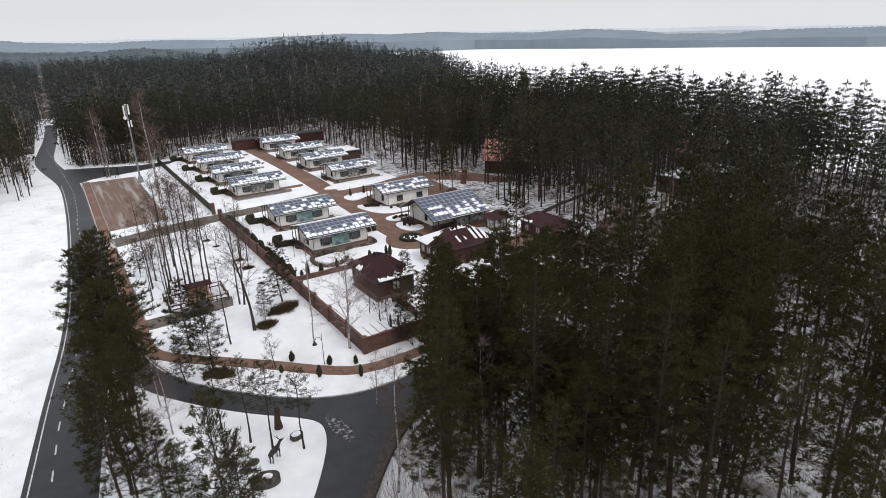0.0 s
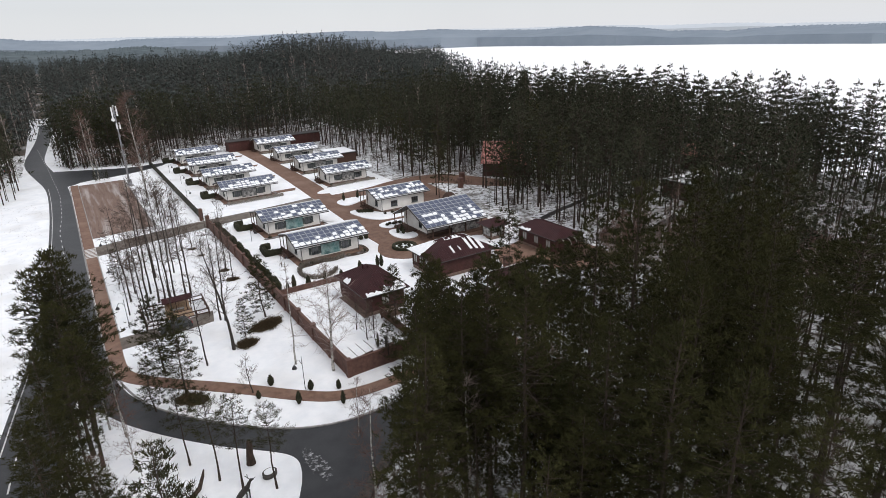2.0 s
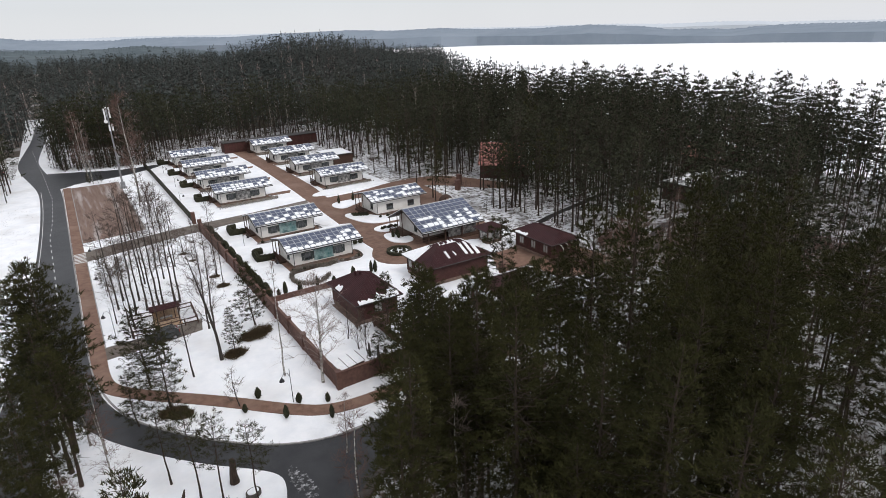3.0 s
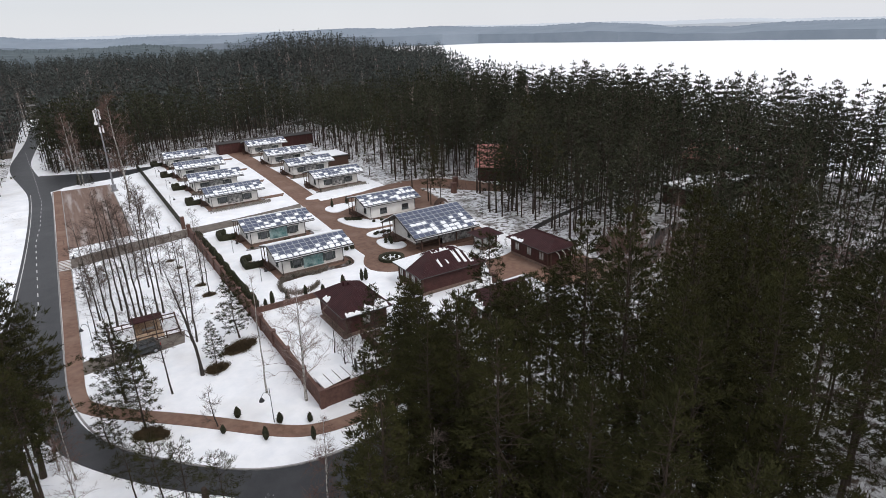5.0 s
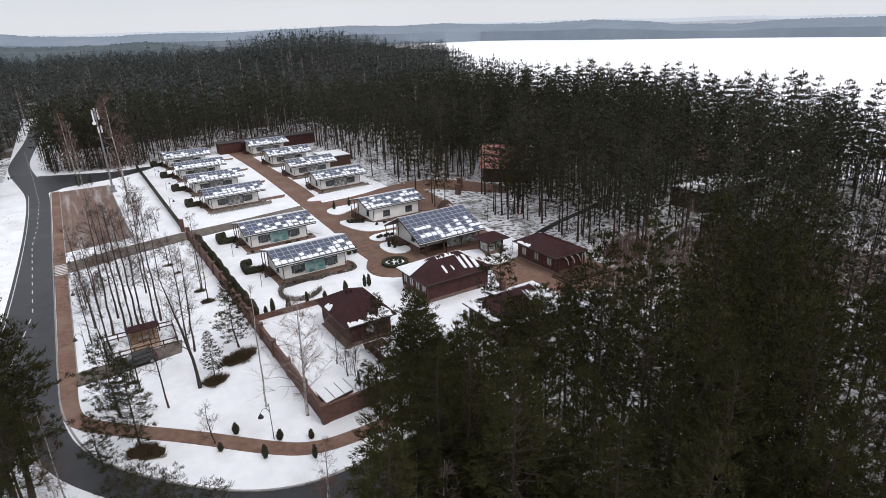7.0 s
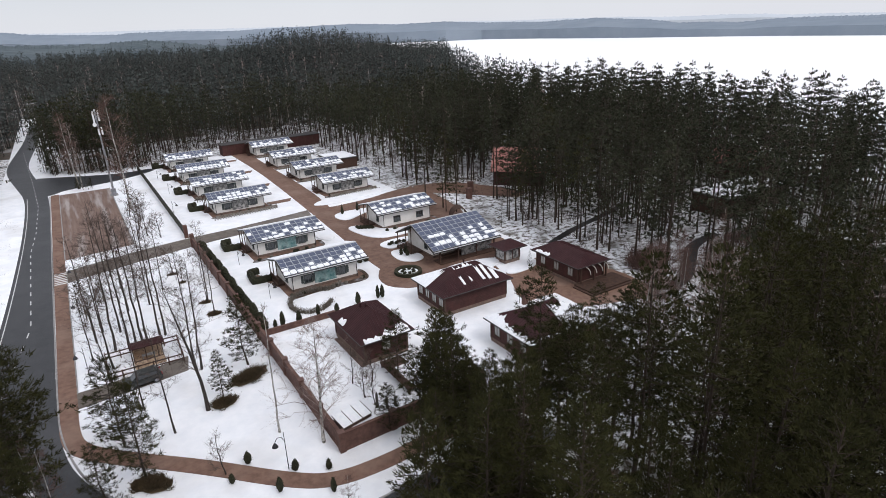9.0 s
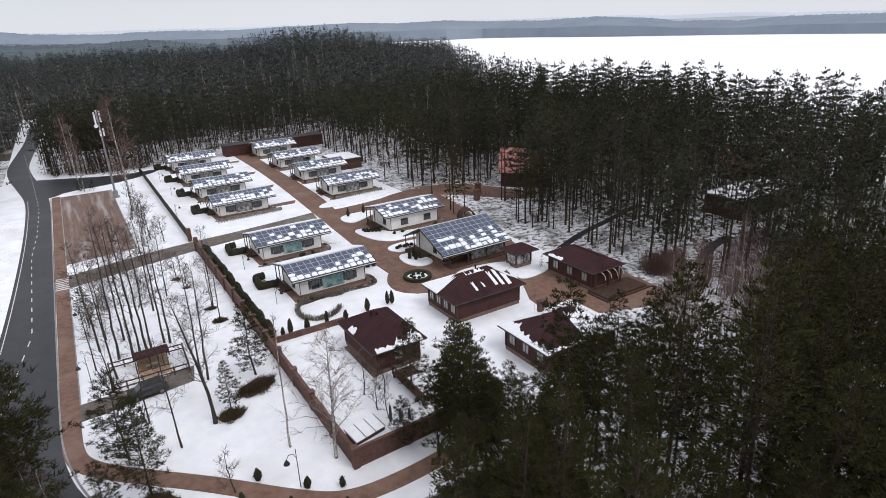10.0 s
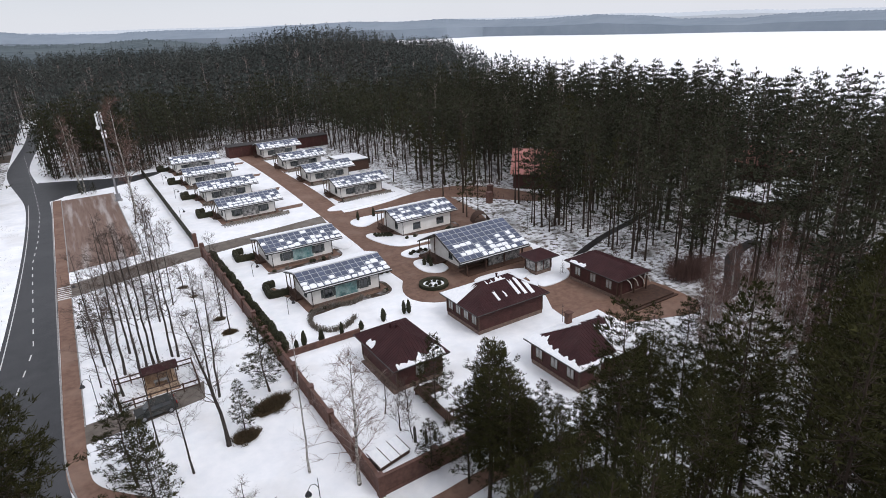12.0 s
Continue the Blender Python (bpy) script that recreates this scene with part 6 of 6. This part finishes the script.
tree_kind("pole0", "birch_tree", bare(200, 13.5, 0.45, 1.2, 14, 5, 0.3, 0.09, 0.6, 0.018, 0.2), [M_BIRCH], [M_TWIGR, M_TWIGR])
tree_kind("bend0", "bare_tree", bare(205, 14, 0.3, 3.0, 34, 10, -2.4, 0.18, 0.75, 0.014), [M_GREYBARK], [M_TWIG, M_TWIG])
TREE_LABEL = {
    "slim_pine": "slim young pine with a bare lower trunk",
    "pine_tree": "tall dark green pine with a bare brown trunk",
    "young_pine": "young bushy dark green pine in the snow",
    "spruce_tree": "pointed dark green spruce",
    "birch_tree": "leafless birch with a pale trunk and reddish twigs",
    "bare_tree": "leafless tree with a dark trunk and fine twigs",
    "bare_shrub": "small leafless garden tree",
}


def plant(key, x, y, scale=1.0, turn=0.0, label="", lean=(0, 0)):
    name, trunk_me, crown_me, _ = TREE_KINDS[key]
    t = thing(name, pose(x, y, float(land(x, y)) - 0.08, lean[0], lean[1], turn) @ Matrix.Scale(scale, 4), label or TREE_LABEL[name], name.split("_")[-1] if "pine" in name else "tree", name.replace("_", " ") + "s")
    for me, n in ((trunk_me, "trunk"), (crown_me, "crown")):
        o = new(n, me)
        o.parent = t
    return t


def forest(name, rows, label):
    """Many trees as one: rows of (kind, x, y, scale, turn)."""
    vs, fs, ms, n = [], [], [], 0
    for key, x, y, s, a in rows:
        tv, tf, cv, cf, cm = TREE_KINDS[key][3] if key in TREE_KINDS else FAR_KINDS[key]
        ca, sa = math.cos(a) * s, math.sin(a) * s
        rot = np.array([[ca, -sa, 0], [sa, ca, 0], [0, 0, s]], np.float32)
        at = np.array([x, y, float(land(x, y)) - 0.1], np.float32)
        for v, f, m in ((tv, tf, np.zeros(len(tf), np.int32)), (cv, cf, (cm > 0) + 1 - (cm == 0))):
            vs.append(v @ rot.T + at)
            fs.append(f + n)
            ms.append(m)
            n += len(v)
    # farther woods get needle colours greyed to stand for haze
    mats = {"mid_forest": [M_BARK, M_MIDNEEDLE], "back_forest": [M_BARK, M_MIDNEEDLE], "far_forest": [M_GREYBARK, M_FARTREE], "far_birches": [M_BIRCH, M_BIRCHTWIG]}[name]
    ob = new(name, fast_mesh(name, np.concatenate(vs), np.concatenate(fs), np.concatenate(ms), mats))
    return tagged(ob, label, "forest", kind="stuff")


FAR_KINDS = {}
for i in range(10):
    (tv, tf, tm), (cv, cf, cm) = conifer(300 + i, 17.5 + i * 0.6, 0.16 if i % 2 else 0.08, 2.4, 28, 1, 2, 1.55, 0.8, spruce=True, seg=3, trunk=0.15, wood=0, rings=2, whorl=4, flat=2.2, spread=0.35)
    FAR_KINDS[f"far{i}"] = (tv, tf, cv, cf, cm)
t_, c_ = Triangles(), Triangles()
t_.limb(np.array([[0, 0, 0], [0.2, 0, 9], [0.3, 0.2, 16.0]]), [0.13, 0.1, 0.02], 3)
rg = np.random.default_rng(5)
zz = rg.uniform(6, 15, 46)
c_.spikes(rg, np.stack([0.2 + 0 * zz, 0 * zz, zz], -1), np.stack([rg.normal(size=46), rg.normal(size=46), 1.4 + 0 * zz], -1), 2.6, 0.12, 0.3)
FAR_KINDS["farbirch"] = (*t_.arrays()[:2], *c_.arrays())

rnd = random.Random(11)


def road_x(y):
    return float(np.interp(y, [p[1] for p in ROADLINE], [p[0] for p in ROADLINE]))


EDGE = ([-14, -11, -8, -5, -2, 4, 8, 14, 21, 28, 34, 38, 44, 50, 54, 70], [-48, -37, -29.5, -23.5, -17.5, -13.5, -13, -14, -17, -17, -15, -14, -11.5, -6, -2, 5])


def clear(x, y):
    """True where no tree of the wild forest may stand."""
    if x > np.interp(y, *NEAR_SHORE) - 7:
        return True
    if abs(x - road_x(y)) < np.interp(y, [125, 150, 200, 240, 300], [6.0, 6.5, 5.5, 3.6, 1.7]):
        return True
    if x < -33 and y > 117:
        return False
    if x < -2 and y < 133 and y > np.interp(x, *EDGE):
        return True
    if 9 < x < 39 and abs(y + 25 - (x - 8) * 0.5) < 1.7:
        return True
    if x < 54 and y > -30 and y < np.interp(x, [-24, -3, 2, 12, 24, 54], [157, 155, 151, 158, 165, 165]):
        return y > np.interp(x, *EDGE)
    if x < -4 and 0 < y < 156:
        return True
    if y < -2 and y > np.interp(x, *EDGE):
        return True
    if 48 < x < 80 and 2 < y < 20 and abs(y - np.interp(x, [50, 56, 63, 69, 78], [5.5, 6, 10.8, 14.5, 15.5])) < 2.4:
        return True
    if math.hypot(x - 74.2, y - 65.4) < 7.4 or 60 < x < 70 and 60 < y < 72:
        return True
    if 52 < x < 65 and 47 < y < 78 and x < 54 + (80 - y) * 0.28:
        return True
    if 48 < x < 72 and abs(y - np.interp(x, [46, 50, 60, 69], [26.8, 29.2, 32.6, 34.7])) < 1.6:
        return True
    if 84 < x < 107 and 16 < y < 28:
        return True
    return False


near_rows, mid_rows, back_rows, far_rows, birch_rows = [], [], [], [], []
step = 3.3
for iy in range(-20, 250):
    for ix in range(-105, 130):
        x, y = ix * step + rnd.uniform(-2.6, 2.6), iy * step + rnd.uniform(-2.6, 2.6)
        d = math.hypot(x + 15, y + 42)
        if y < -74 or d > 780:
            continue
        ang = math.degrees(math.atan2(y + 45, x + 17)) - 58.1
        if abs(ang) > (46 if d > 80 else 80) or clear(x, y):
            continue
        keep = np.interp(d, [60, 90, 230, 300, 450, 780], [1.0, 0.8, 0.74, 0.58, 0.32, 0.18])
        if x > 54 and y < 150:
            keep = 0.8 if x < 105 else 0.6 if y > 40 else 0.74
        thicket = 58 < x < 104 and -28 < y < 4
        trunks = x > -4 and y < -53 + (x + 23) * 0.45 and not thicket
        if trunks:
            keep = 0.62
        if rnd.random() > keep:
            continue
        s = rnd.uniform(0.66, 1.12)
        a = rnd.uniform(0, 6.28)
        if x > 98:
            s = rnd.choice((0.8, 0.93, 1.0, 1.06, 1.12)) * np.interp(y, [0, 25, 70], [0.92, 0.96, 1.0])
        if thicket:
            if rnd.random() < 0.75:
                mid_rows.append((rnd.choice(["thin0", "thin1"]), x, y, s * 0.8, a))
            elif rnd.random() < 0.5:
                mid_rows.append((rnd.choice([f"midpine{i}" for i in range(5)]), x, y, s * 0.75, a))
        elif y < 0 and x < 44 and d < 78:
            if d > 15:
                near_rows.append((x, y, s, a, d, trunks))
        elif d < 150:
            mid_rows.append((rnd.choice([f"lakepine{i}" for i in range(5)]) if x > 98 else rnd.choice([f"midpine{i}" for i in range(5)] * 4 + ["spruce0"]), x, y, s * (1.02 if x > 104 else 1.0), a))
        elif d < 240:
            mid = x > 70 and y < 120
            back_rows.append((rnd.choice([f"lakepine{i}" for i in range(5)]) if mid else rnd.choice([f"backpine{i}" for i in range(5)] * 4 + ["thin0", "thin1"]), x, y, s * (1.02 if x > 104 and y < 60 else 1.0), a))
        else:
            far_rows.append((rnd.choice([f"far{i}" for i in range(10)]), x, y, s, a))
        if d > 150 and rnd.random() < (0.05 if d < 400 else 0.025):
            birch_rows.append(("farbirch", x + 1.5, y, s * 1.12, a))
# low young spruces that fill the wood's edge behind the cottages
for _ in range(260):
    x, y = rnd.uniform(-90, 120), 150 + 75 * rnd.random()
    if not clear(x, y):
        back_rows.append((rnd.choice(["far1", "far2", "far5", "far7"]), x, y, rnd.uniform(0.16, 0.42), rnd.uniform(0, 6.28)))
for _ in range(150):
    x = rnd.uniform(-30, 4)
    y = float(np.interp(x, [-30, -18, -12, -4, 4], [161, 156.5, 153.5, 151, 152.5])) + 9 * rnd.random()
    if abs(x - road_x(y)) > 6.0:
        back_rows.append((rnd.choice(["far1", "far2", "far5", "far7"]), x, y, rnd.uniform(0.22, 0.55), rnd.uniform(0, 6.28)))
# young spruces under the pines along the shore
for _ in range(420):
    y = rnd.uniform(-60, 150)
    x = float(np.interp(y, *NEAR_SHORE)) - 8 - 26 * rnd.random()
    if not clear(x, y):
        back_rows.append((rnd.choice(["far1", "far2", "far5", "far7"]), x, y, rnd.uniform(0.25, 0.6), rnd.uniform(0, 6.28)))
for x, y, s, a, d, trunks in near_rows:
    kind = "tall" if trunks and d < 52 or 6 < x < 16 and -23 < y < -13 else "pine" if d < 31 else "forepine"
    low = 1.0
    if y > -18 and x < 20:
        low = 0.88 if y + 35.7 < 0.885 * (x + 15) else 0.58 if y > -11 else 0.74
    plant(kind + str(rnd.randrange(5)), x, y, s * low, math.degrees(a))
# lower pines that close the wood's edge by the junction
for _ in range(18):
    x = rnd.uniform(-7, 4)
    y = float(np.interp(x, *EDGE)) - 3 - 19 * rnd.random()
    if not (x < -2 and y < -40):
        plant("forepine" + str(rnd.randrange(5)), x, y, rnd.uniform(0.5, 0.74), rnd.uniform(0, 360))
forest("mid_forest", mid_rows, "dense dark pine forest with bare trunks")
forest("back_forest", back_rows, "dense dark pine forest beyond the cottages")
forest("far_forest", far_rows, "conifer forest over low hills, greyed for haze")
forest("far_birches", birch_rows, "pale leafless birches among the dark conifers")

# leafless undergrowth on the forest floor
rg = np.random.default_rng(77)
under = Triangles()
for _ in range(9000):
    x, y = rg.uniform(-12, 110), rg.uniform(-70, 200)
    if clear(x, y) or (y > 8 and rg.uniform() < 0.25) or (x < 2 and rg.uniform() < 0.3):
        continue
    h = rg.uniform(0.8, 3.2) if y < 8 else rg.uniform(0.6, 1.9)
    n = 11 if math.sin(x * 0.23 + 1.7) * math.sin(y * 0.31) < 0.25 else 34
    at = np.array([x, y, float(land(x, y))]) + np.concatenate([rg.normal(size=(n, 2)) * 0.45, rg.uniform(0, 0.4, (n, 1)) * h], -1)
    under.spikes(rg, at, np.repeat([[0, 0, 1.0]], n, 0), h, 0.045, 0.32, 0)
for _ in range(1500):
    x, y = rg.uniform(34, 84), rg.uniform(-16, 14)
    if clear(x, y) or y > 2 + (x - 50) * 0.5:
        continue
    h = rg.uniform(0.9, 2.6)
    at = np.array([x, y, 0.0]) + np.concatenate([rg.normal(size=(22, 2)) * 0.7, rg.uniform(0, 0.4, (22, 1)) * h], -1)
    under.spikes(rg, at, np.repeat([[0, 0, 1.0]], 22, 0), h, 0.05, 0.35, 1)
for _ in range(150):
    r, th = math.sqrt(rg.uniform(0, 1)), rg.uniform(0, 6.28)
    h = rg.uniform(1.2, 2.8)
    at = np.array([56.6 + 3.4 * r * math.cos(th), 12.8 + 2.0 * r * math.sin(th), 0.0]) + np.concatenate([rg.normal(size=(26, 2)) * 0.5, rg.uniform(0, 0.5, (26, 1)) * h], -1)
    under.spikes(rg, at, np.repeat([[0, 0, 1.0]], 26, 0), h, 0.06, 0.4, 1)
tagged(new("undergrowth", fast_mesh("undergrowth", *under.arrays(), [M_TWIG, M_TWIGR])), "leafless brown undergrowth below the pines", "undergrowth", kind="stuff")

# reddish saplings between the road bank and the pines
rg = np.random.default_rng(79)
saplings = Triangles()
for _ in range(330):
    x = rg.uniform(-12, 8)
    y = np.interp(x, [-16, -10, -6, -2.4, 4, 8], [-30, -22, -18.2, -15.8, -13.2, -12.8]) - rg.uniform(0, 9) * (1 if x < 0 else 0.3)
    h = rg.uniform(1.2, 3.6)
    at = np.array([x, y, 0.0]) + np.concatenate([rg.normal(size=(9, 2)) * 0.4, rg.uniform(0, 0.4, (9, 1)) * h], -1)
    saplings.spikes(rg, at, np.repeat([[0, 0, 1.0]], 9, 0), h, 0.024, 0.22, 0)
tagged(new("saplings", fast_mesh("saplings", *saplings.arrays(), [M_TWIGR])), "thin reddish leafless saplings beside the road", "undergrowth", kind="stuff")

# withered grass showing through the snow of the field
rg = np.random.default_rng(78)
stubble = Triangles()
for _ in range(900):
    y = rg.uniform(-20, 115)
    x = road_x(y) - 4.0 - 34 * rg.uniform() ** 1.4
    n = int(rg.integers(4, 12))
    at = np.array([x, y, 0.0]) + np.concatenate([rg.normal(size=(n, 2)) * np.array([[0.5, 0.9]]), np.zeros((n, 1))], -1)
    stubble.spikes(rg, at, np.repeat([[0.3, 0, 0.7]], n, 0), 0.2, 0.028, 0.5, 0)
tagged(new("stubble", fast_mesh("stubble", *stubble.arrays(), [M_HEDGE])), "withered pale grass poking through field snow", "grass", kind="stuff")

# dry grass on the mounds
for k, (x, y, rx, ry, h, ang) in enumerate(MOUNDS):
    rg = np.random.default_rng(500 + k)
    g = Triangles()
    n = int(900 * rx * ry)
    th = rg.uniform(0, 2 * np.pi, n)
    ragged = 0.8 + 0.16 * np.sin(3 * th + k) + 0.14 * np.sin(7 * th + 2.0 * k) + rg.normal(size=n) * 0.07
    r = np.sqrt(rg.uniform(0, 1, n)) * ragged
    at = np.stack([rx * r * np.cos(th), ry * r * np.sin(th), h * 0.45 * np.clip(1 - r**2, 0, 1)], -1)
    way = np.stack([0.5 * np.cos(th), 0.5 * np.sin(th), 0.9 + 0 * th], -1)
    g.spikes(rg, at, way, 0.2 + h * 0.75, 0.045, 0.45, 0)
    mound = thing("grass_mound", pose(x, y, 0, 0, 0, ang), "bare brown grass mound round a tree in the snow", "mound", "bare mounds")
    blob("earth", pose(0, 0, -0.02), rx * 0.8, ry * 0.8, max(h * 0.55, 0.1), M_EARTH, "", "", seed=420 + k, parent=mound)
    o = new("dry_grass", fast_mesh("dry_grass", *g.arrays(), [M_EARTH]))
    o.parent = mound

# single trees round the road and the lawn
for k, (key, x, y, s) in enumerate([
    ("wide0", -24.5, 8.4, 1.0), ("wide1", -25.4, 6.0, 0.98), ("wide2", -24.0, 4.6, 1.1), ("wide0", -24.4, 1.6, 0.88), ("wide1", -23.8, -0.8, 0.76), ("wide2", -26.0, -3.0, 0.76), ("pine1", -24.4, -5.6, 0.66), ("birch0", -21.4, -3.0, 0.55),
    ("wide1", -25.6, -9.5, 0.74), ("birch1", -23.6, -12.5, 0.6), ("wide0", -23.6, -15.4, 0.6), ("wide1", -25.2, -12.4, 0.55), ("wide2", -22.6, -17.4, 0.5), ("pine0", -26.2, -14.5, 0.76), ("young2", -20.4, -20.5, 1.25), ("young1", -19.0, -19.2, 0.9), ("pine3", -36.0, -12.0, 0.62),
    ("wide2", 8.0, -4.0, 0.80), ("wide2", 6.9, -5.4, 0.72), ("wide2", 9.4, -3.0, 0.72), ("young2", 6.6, -3.0, 0.9), ("young1", 8.4, -2.0, 0.95), ("wide2", 7.6, -7.2, 0.74), ("young2", 11.4, -3.4, 0.8), ("young2", 13.2, -6.0, 0.72), ("wide2", 9.4, -6.4, 0.54), ("wide0", 14.6, -10.2, 0.74), ("wide1", 17.6, -11.2, 0.8), ("wide2", 20.4, -15.0, 0.85), ("wide0", 23.4, -16.2, 0.85), ("tall3", 17.4, -15.6, 0.8), ("tall0", 13.0, -14.4, 0.8), ("wide2", 10.2, -2.2, 0.66), ("wide0", 11.6, -5.2, 0.42), ("young0", 13.0, -7.6, 0.6), ("wide0", 8.6, -8.0, 0.6), ("wide2", 11.8, -10.4, 0.62), ("young1", 16.0, -6.5, 0.62),
    ("wide1", 15.0, -12.0, 0.8), ("pine0", 18.5, -13.5, 0.78), ("young2", 13.8, -3.6, 0.7), ("young1", 28.8, -4.4, 0.75), ("young2", 30.6, -1.6, 0.85), ("young0", 36.6, -1.0, 0.9), ("pine2", 21.0, -12.6, 0.5),
    ("young1", -15.5, 6.3, 1.05), ("young0", -16.6, 12.8, 1.1), ("young0", -18.6, 5.4, 0.7),
    ("slim0", -15.7, -8.5, 1.0), ("slim1", -14.3, -10.5, 1.0), ("slim0", -12.0, -12.2, 0.95), ("slim1", -17.4, -5.0, 0.9),
    ("young0", -3.0, 20.3, 1.05), ("young1", -7.0, 15.1, 0.6), ("young0", 4.8, 0.2, 0.62), ("young1", 9.6, 7.0, 0.9),
    ("birch0", -22.8, 4.9, 0.62), ("birch1", -24.2, 7.4, 0.6), ("birch2", -21.6, 2.6, 0.5), ("birch1", -7.7, -21.8, 0.8), ("bone0", -1.7, -25.5, 0.95),
    ("bone1", 1.6, -27.2, 0.62), ("birch1", 6.0, -24.5, 0.86), ("birch0", 0.5, -21.5, 0.8), ("birch1", 3.6, -20.0, 0.85), ("birch2", -2.6, -22.8, 0.75), ("bone0", 8.5, -27.5, 0.6), ("bone1", 12, -30, 0.62), ("bone0", 16, -33, 0.55), ("birch1", -3.6, -9.9, 0.4),
    ("bone0", 32.4, -6.4, 0.78), ("birch1", 35.4, -5.0, 0.7), ("birch2", 33.8, -8.2, 0.62), ("bone1", 38.8, -8.0, 0.8), ("bone0", 41.5, -9.5, 0.85), ("birch2", 36.5, -10.5, 0.75), ("birch2", 29.5, -10.0, 0.55), ("bone1", 44.5, -5.5, 0.8), ("birch0", 47.0, -8.0, 0.85), ("birch2", 40.0, -5.0, 0.7), ("birch1", 35.0, -13.0, 0.8), ("birch0", 43.0, -12.0, 0.8), ("birch2", 50.0, -3.0, 0.8), ("birch1", 37.6, -3.0, 0.62), ("young0", 34.6, -11.0, 0.8), ("young1", 43.5, -8.6, 0.9),
    ("broad0", -0.95, 2.2, 0.95), ("pole0", -3.9, 6.0, 1.0), ("pale0", -6.4, 104.3, 1.55), ("pale1", -15.3, 134.4, 1.12), ("bone1", -14.6, 135.0, 1.1), ("pale0", 38.5, -1.5, 0.72), ("pale1", 41.0, -0.4, 0.66), ("pale0", 43.6, 1.0, 0.62), ("pale1", 46.6, 0.2, 0.66), ("pale0", 40.0, -4.2, 0.72), ("pale1", 36.0, -4.6, 0.66), ("pale1", 49.5, 2.2, 0.55), ("midpine0", -1, 153, 0.85), ("midpine1", -5, 155, 0.95), ("midpine2", -9, 155.5, 0.9), ("midpine3", -13, 157, 1.0), ("midpine4", -17, 159, 0.95), ("midpine0", -20, 161.5, 1.0), ("midpine1", -7, 159, 1.0), ("midpine2", -14, 162, 1.05), ("midpine3", -3, 159, 1.0),
    ("spruce0", -14.6, 132.8, 0.26), ("spruce1", -13.4, 132.2, 0.22), ("young0", -15.6, 133.4, 0.36), ("young1", -12.6, 132.8, 0.3),
    ("bare1", -16.2, 28.8, 0.9), ("bare2", -8.2, 23.0, 0.85), ("bare0", -7.7, 22.5, 0.95), ("bare1", -3.0, 41.6, 0.75), ("bare0", -17.4, 37.0, 0.95), ("bare2", -14.6, 38.5, 1.0), ("young1", -18.1, 45.2, 0.62), ("young0", -16.0, 49.5, 0.45), ("bare0", -15.6, 33.5, 1.12), ("bare1", -14.1, 34.1, 1.05), ("bare2", -13.3, 33.6, 1.0), ("bare0", -12.5, 34.0, 1.1), ("bare1", -12.0, 33.5, 1.02), ("bare2", -10.4, 34.6, 1.0),
    ("bare0", -9.8, 34.1, 1.05), ("bare1", -13.0, 45.1, 0.9), ("bare2", -10.2, 45.5, 0.85), ("bare0", -16.5, 40.0, 0.8), ("bare1", -7.8, 50.0, 0.7), ("bare2", -18.1, 32.2, 0.62),
    ("bare0", -16.8, 25.9, 0.66), ("bare1", -12.3, 11.8, 0.72), ("bare2", -14.3, 17.6, 0.66), ("bend0", -8.8, 13.8, 1.0), ("bare0", -3.2, 36.5, 0.62), ("bare2", -3.2, 41.1, 0.5),
    ("shrub0", -5.5, 55.6, 1.25), ("shrub1", -4.8, 51.1, 0.9), ("shrub2", 5.3, 9.6, 1.0), ("shrub0", 5.3, 6.4, 1.0), ("shrub1", 7.2, 8.6, 0.9), ("shrub2", 5.6, 4.7, 0.8),
    ("shrub1", -7.0, 85.0, 1.6), ("shrub0", -6.0, 92.0, 1.7), ("shrub2", -7.4, 97.0, 1.6), ("shrub1", -6.0, 80.0, 1.5), ("shrub0", -4.0, 77.5, 1.3), ("shrub2", -9.6, 3.0, 0.9),
    ("midpine2", 52.5, 82, 0.75), ("midpine0", 50.5, 70, 0.8), ("midpine3", 48.6, 59.5, 0.78), ("midpine0", 47.6, 56.8, 0.7), ("midpine1", 49.0, 55.0, 0.66), ("midpine1", 55.5, 88, 0.85), ("midpine4", 56, 96, 0.9), ("midpine0", 50, 92, 0.8),
    ("midpine3", 72.5, 55.5, 0.95), ("midpine0", 75.5, 57.0, 1.0), ("midpine1", 70.5, 53.8, 0.85), ("midpine4", 78.0, 60.5, 0.95), ("midpine0", 66.5, 55.0, 0.72), ("midpine3", 68.6, 57.4, 0.7), ("midpine0", 64.8, 52.0, 0.66), ("midpine2", 55, 46, 0.8), ("midpine1", 54, 40, 0.75), ("midpine3", 57.5, 34, 0.8), ("midpine4", 56, 27, 0.85), ("spruce1", 50.5, 42, 0.25), ("spruce0", 42.6, 24.4, 0.16),
]):
    if s:
        plant(key, x, y, s, (k * 67) % 360)
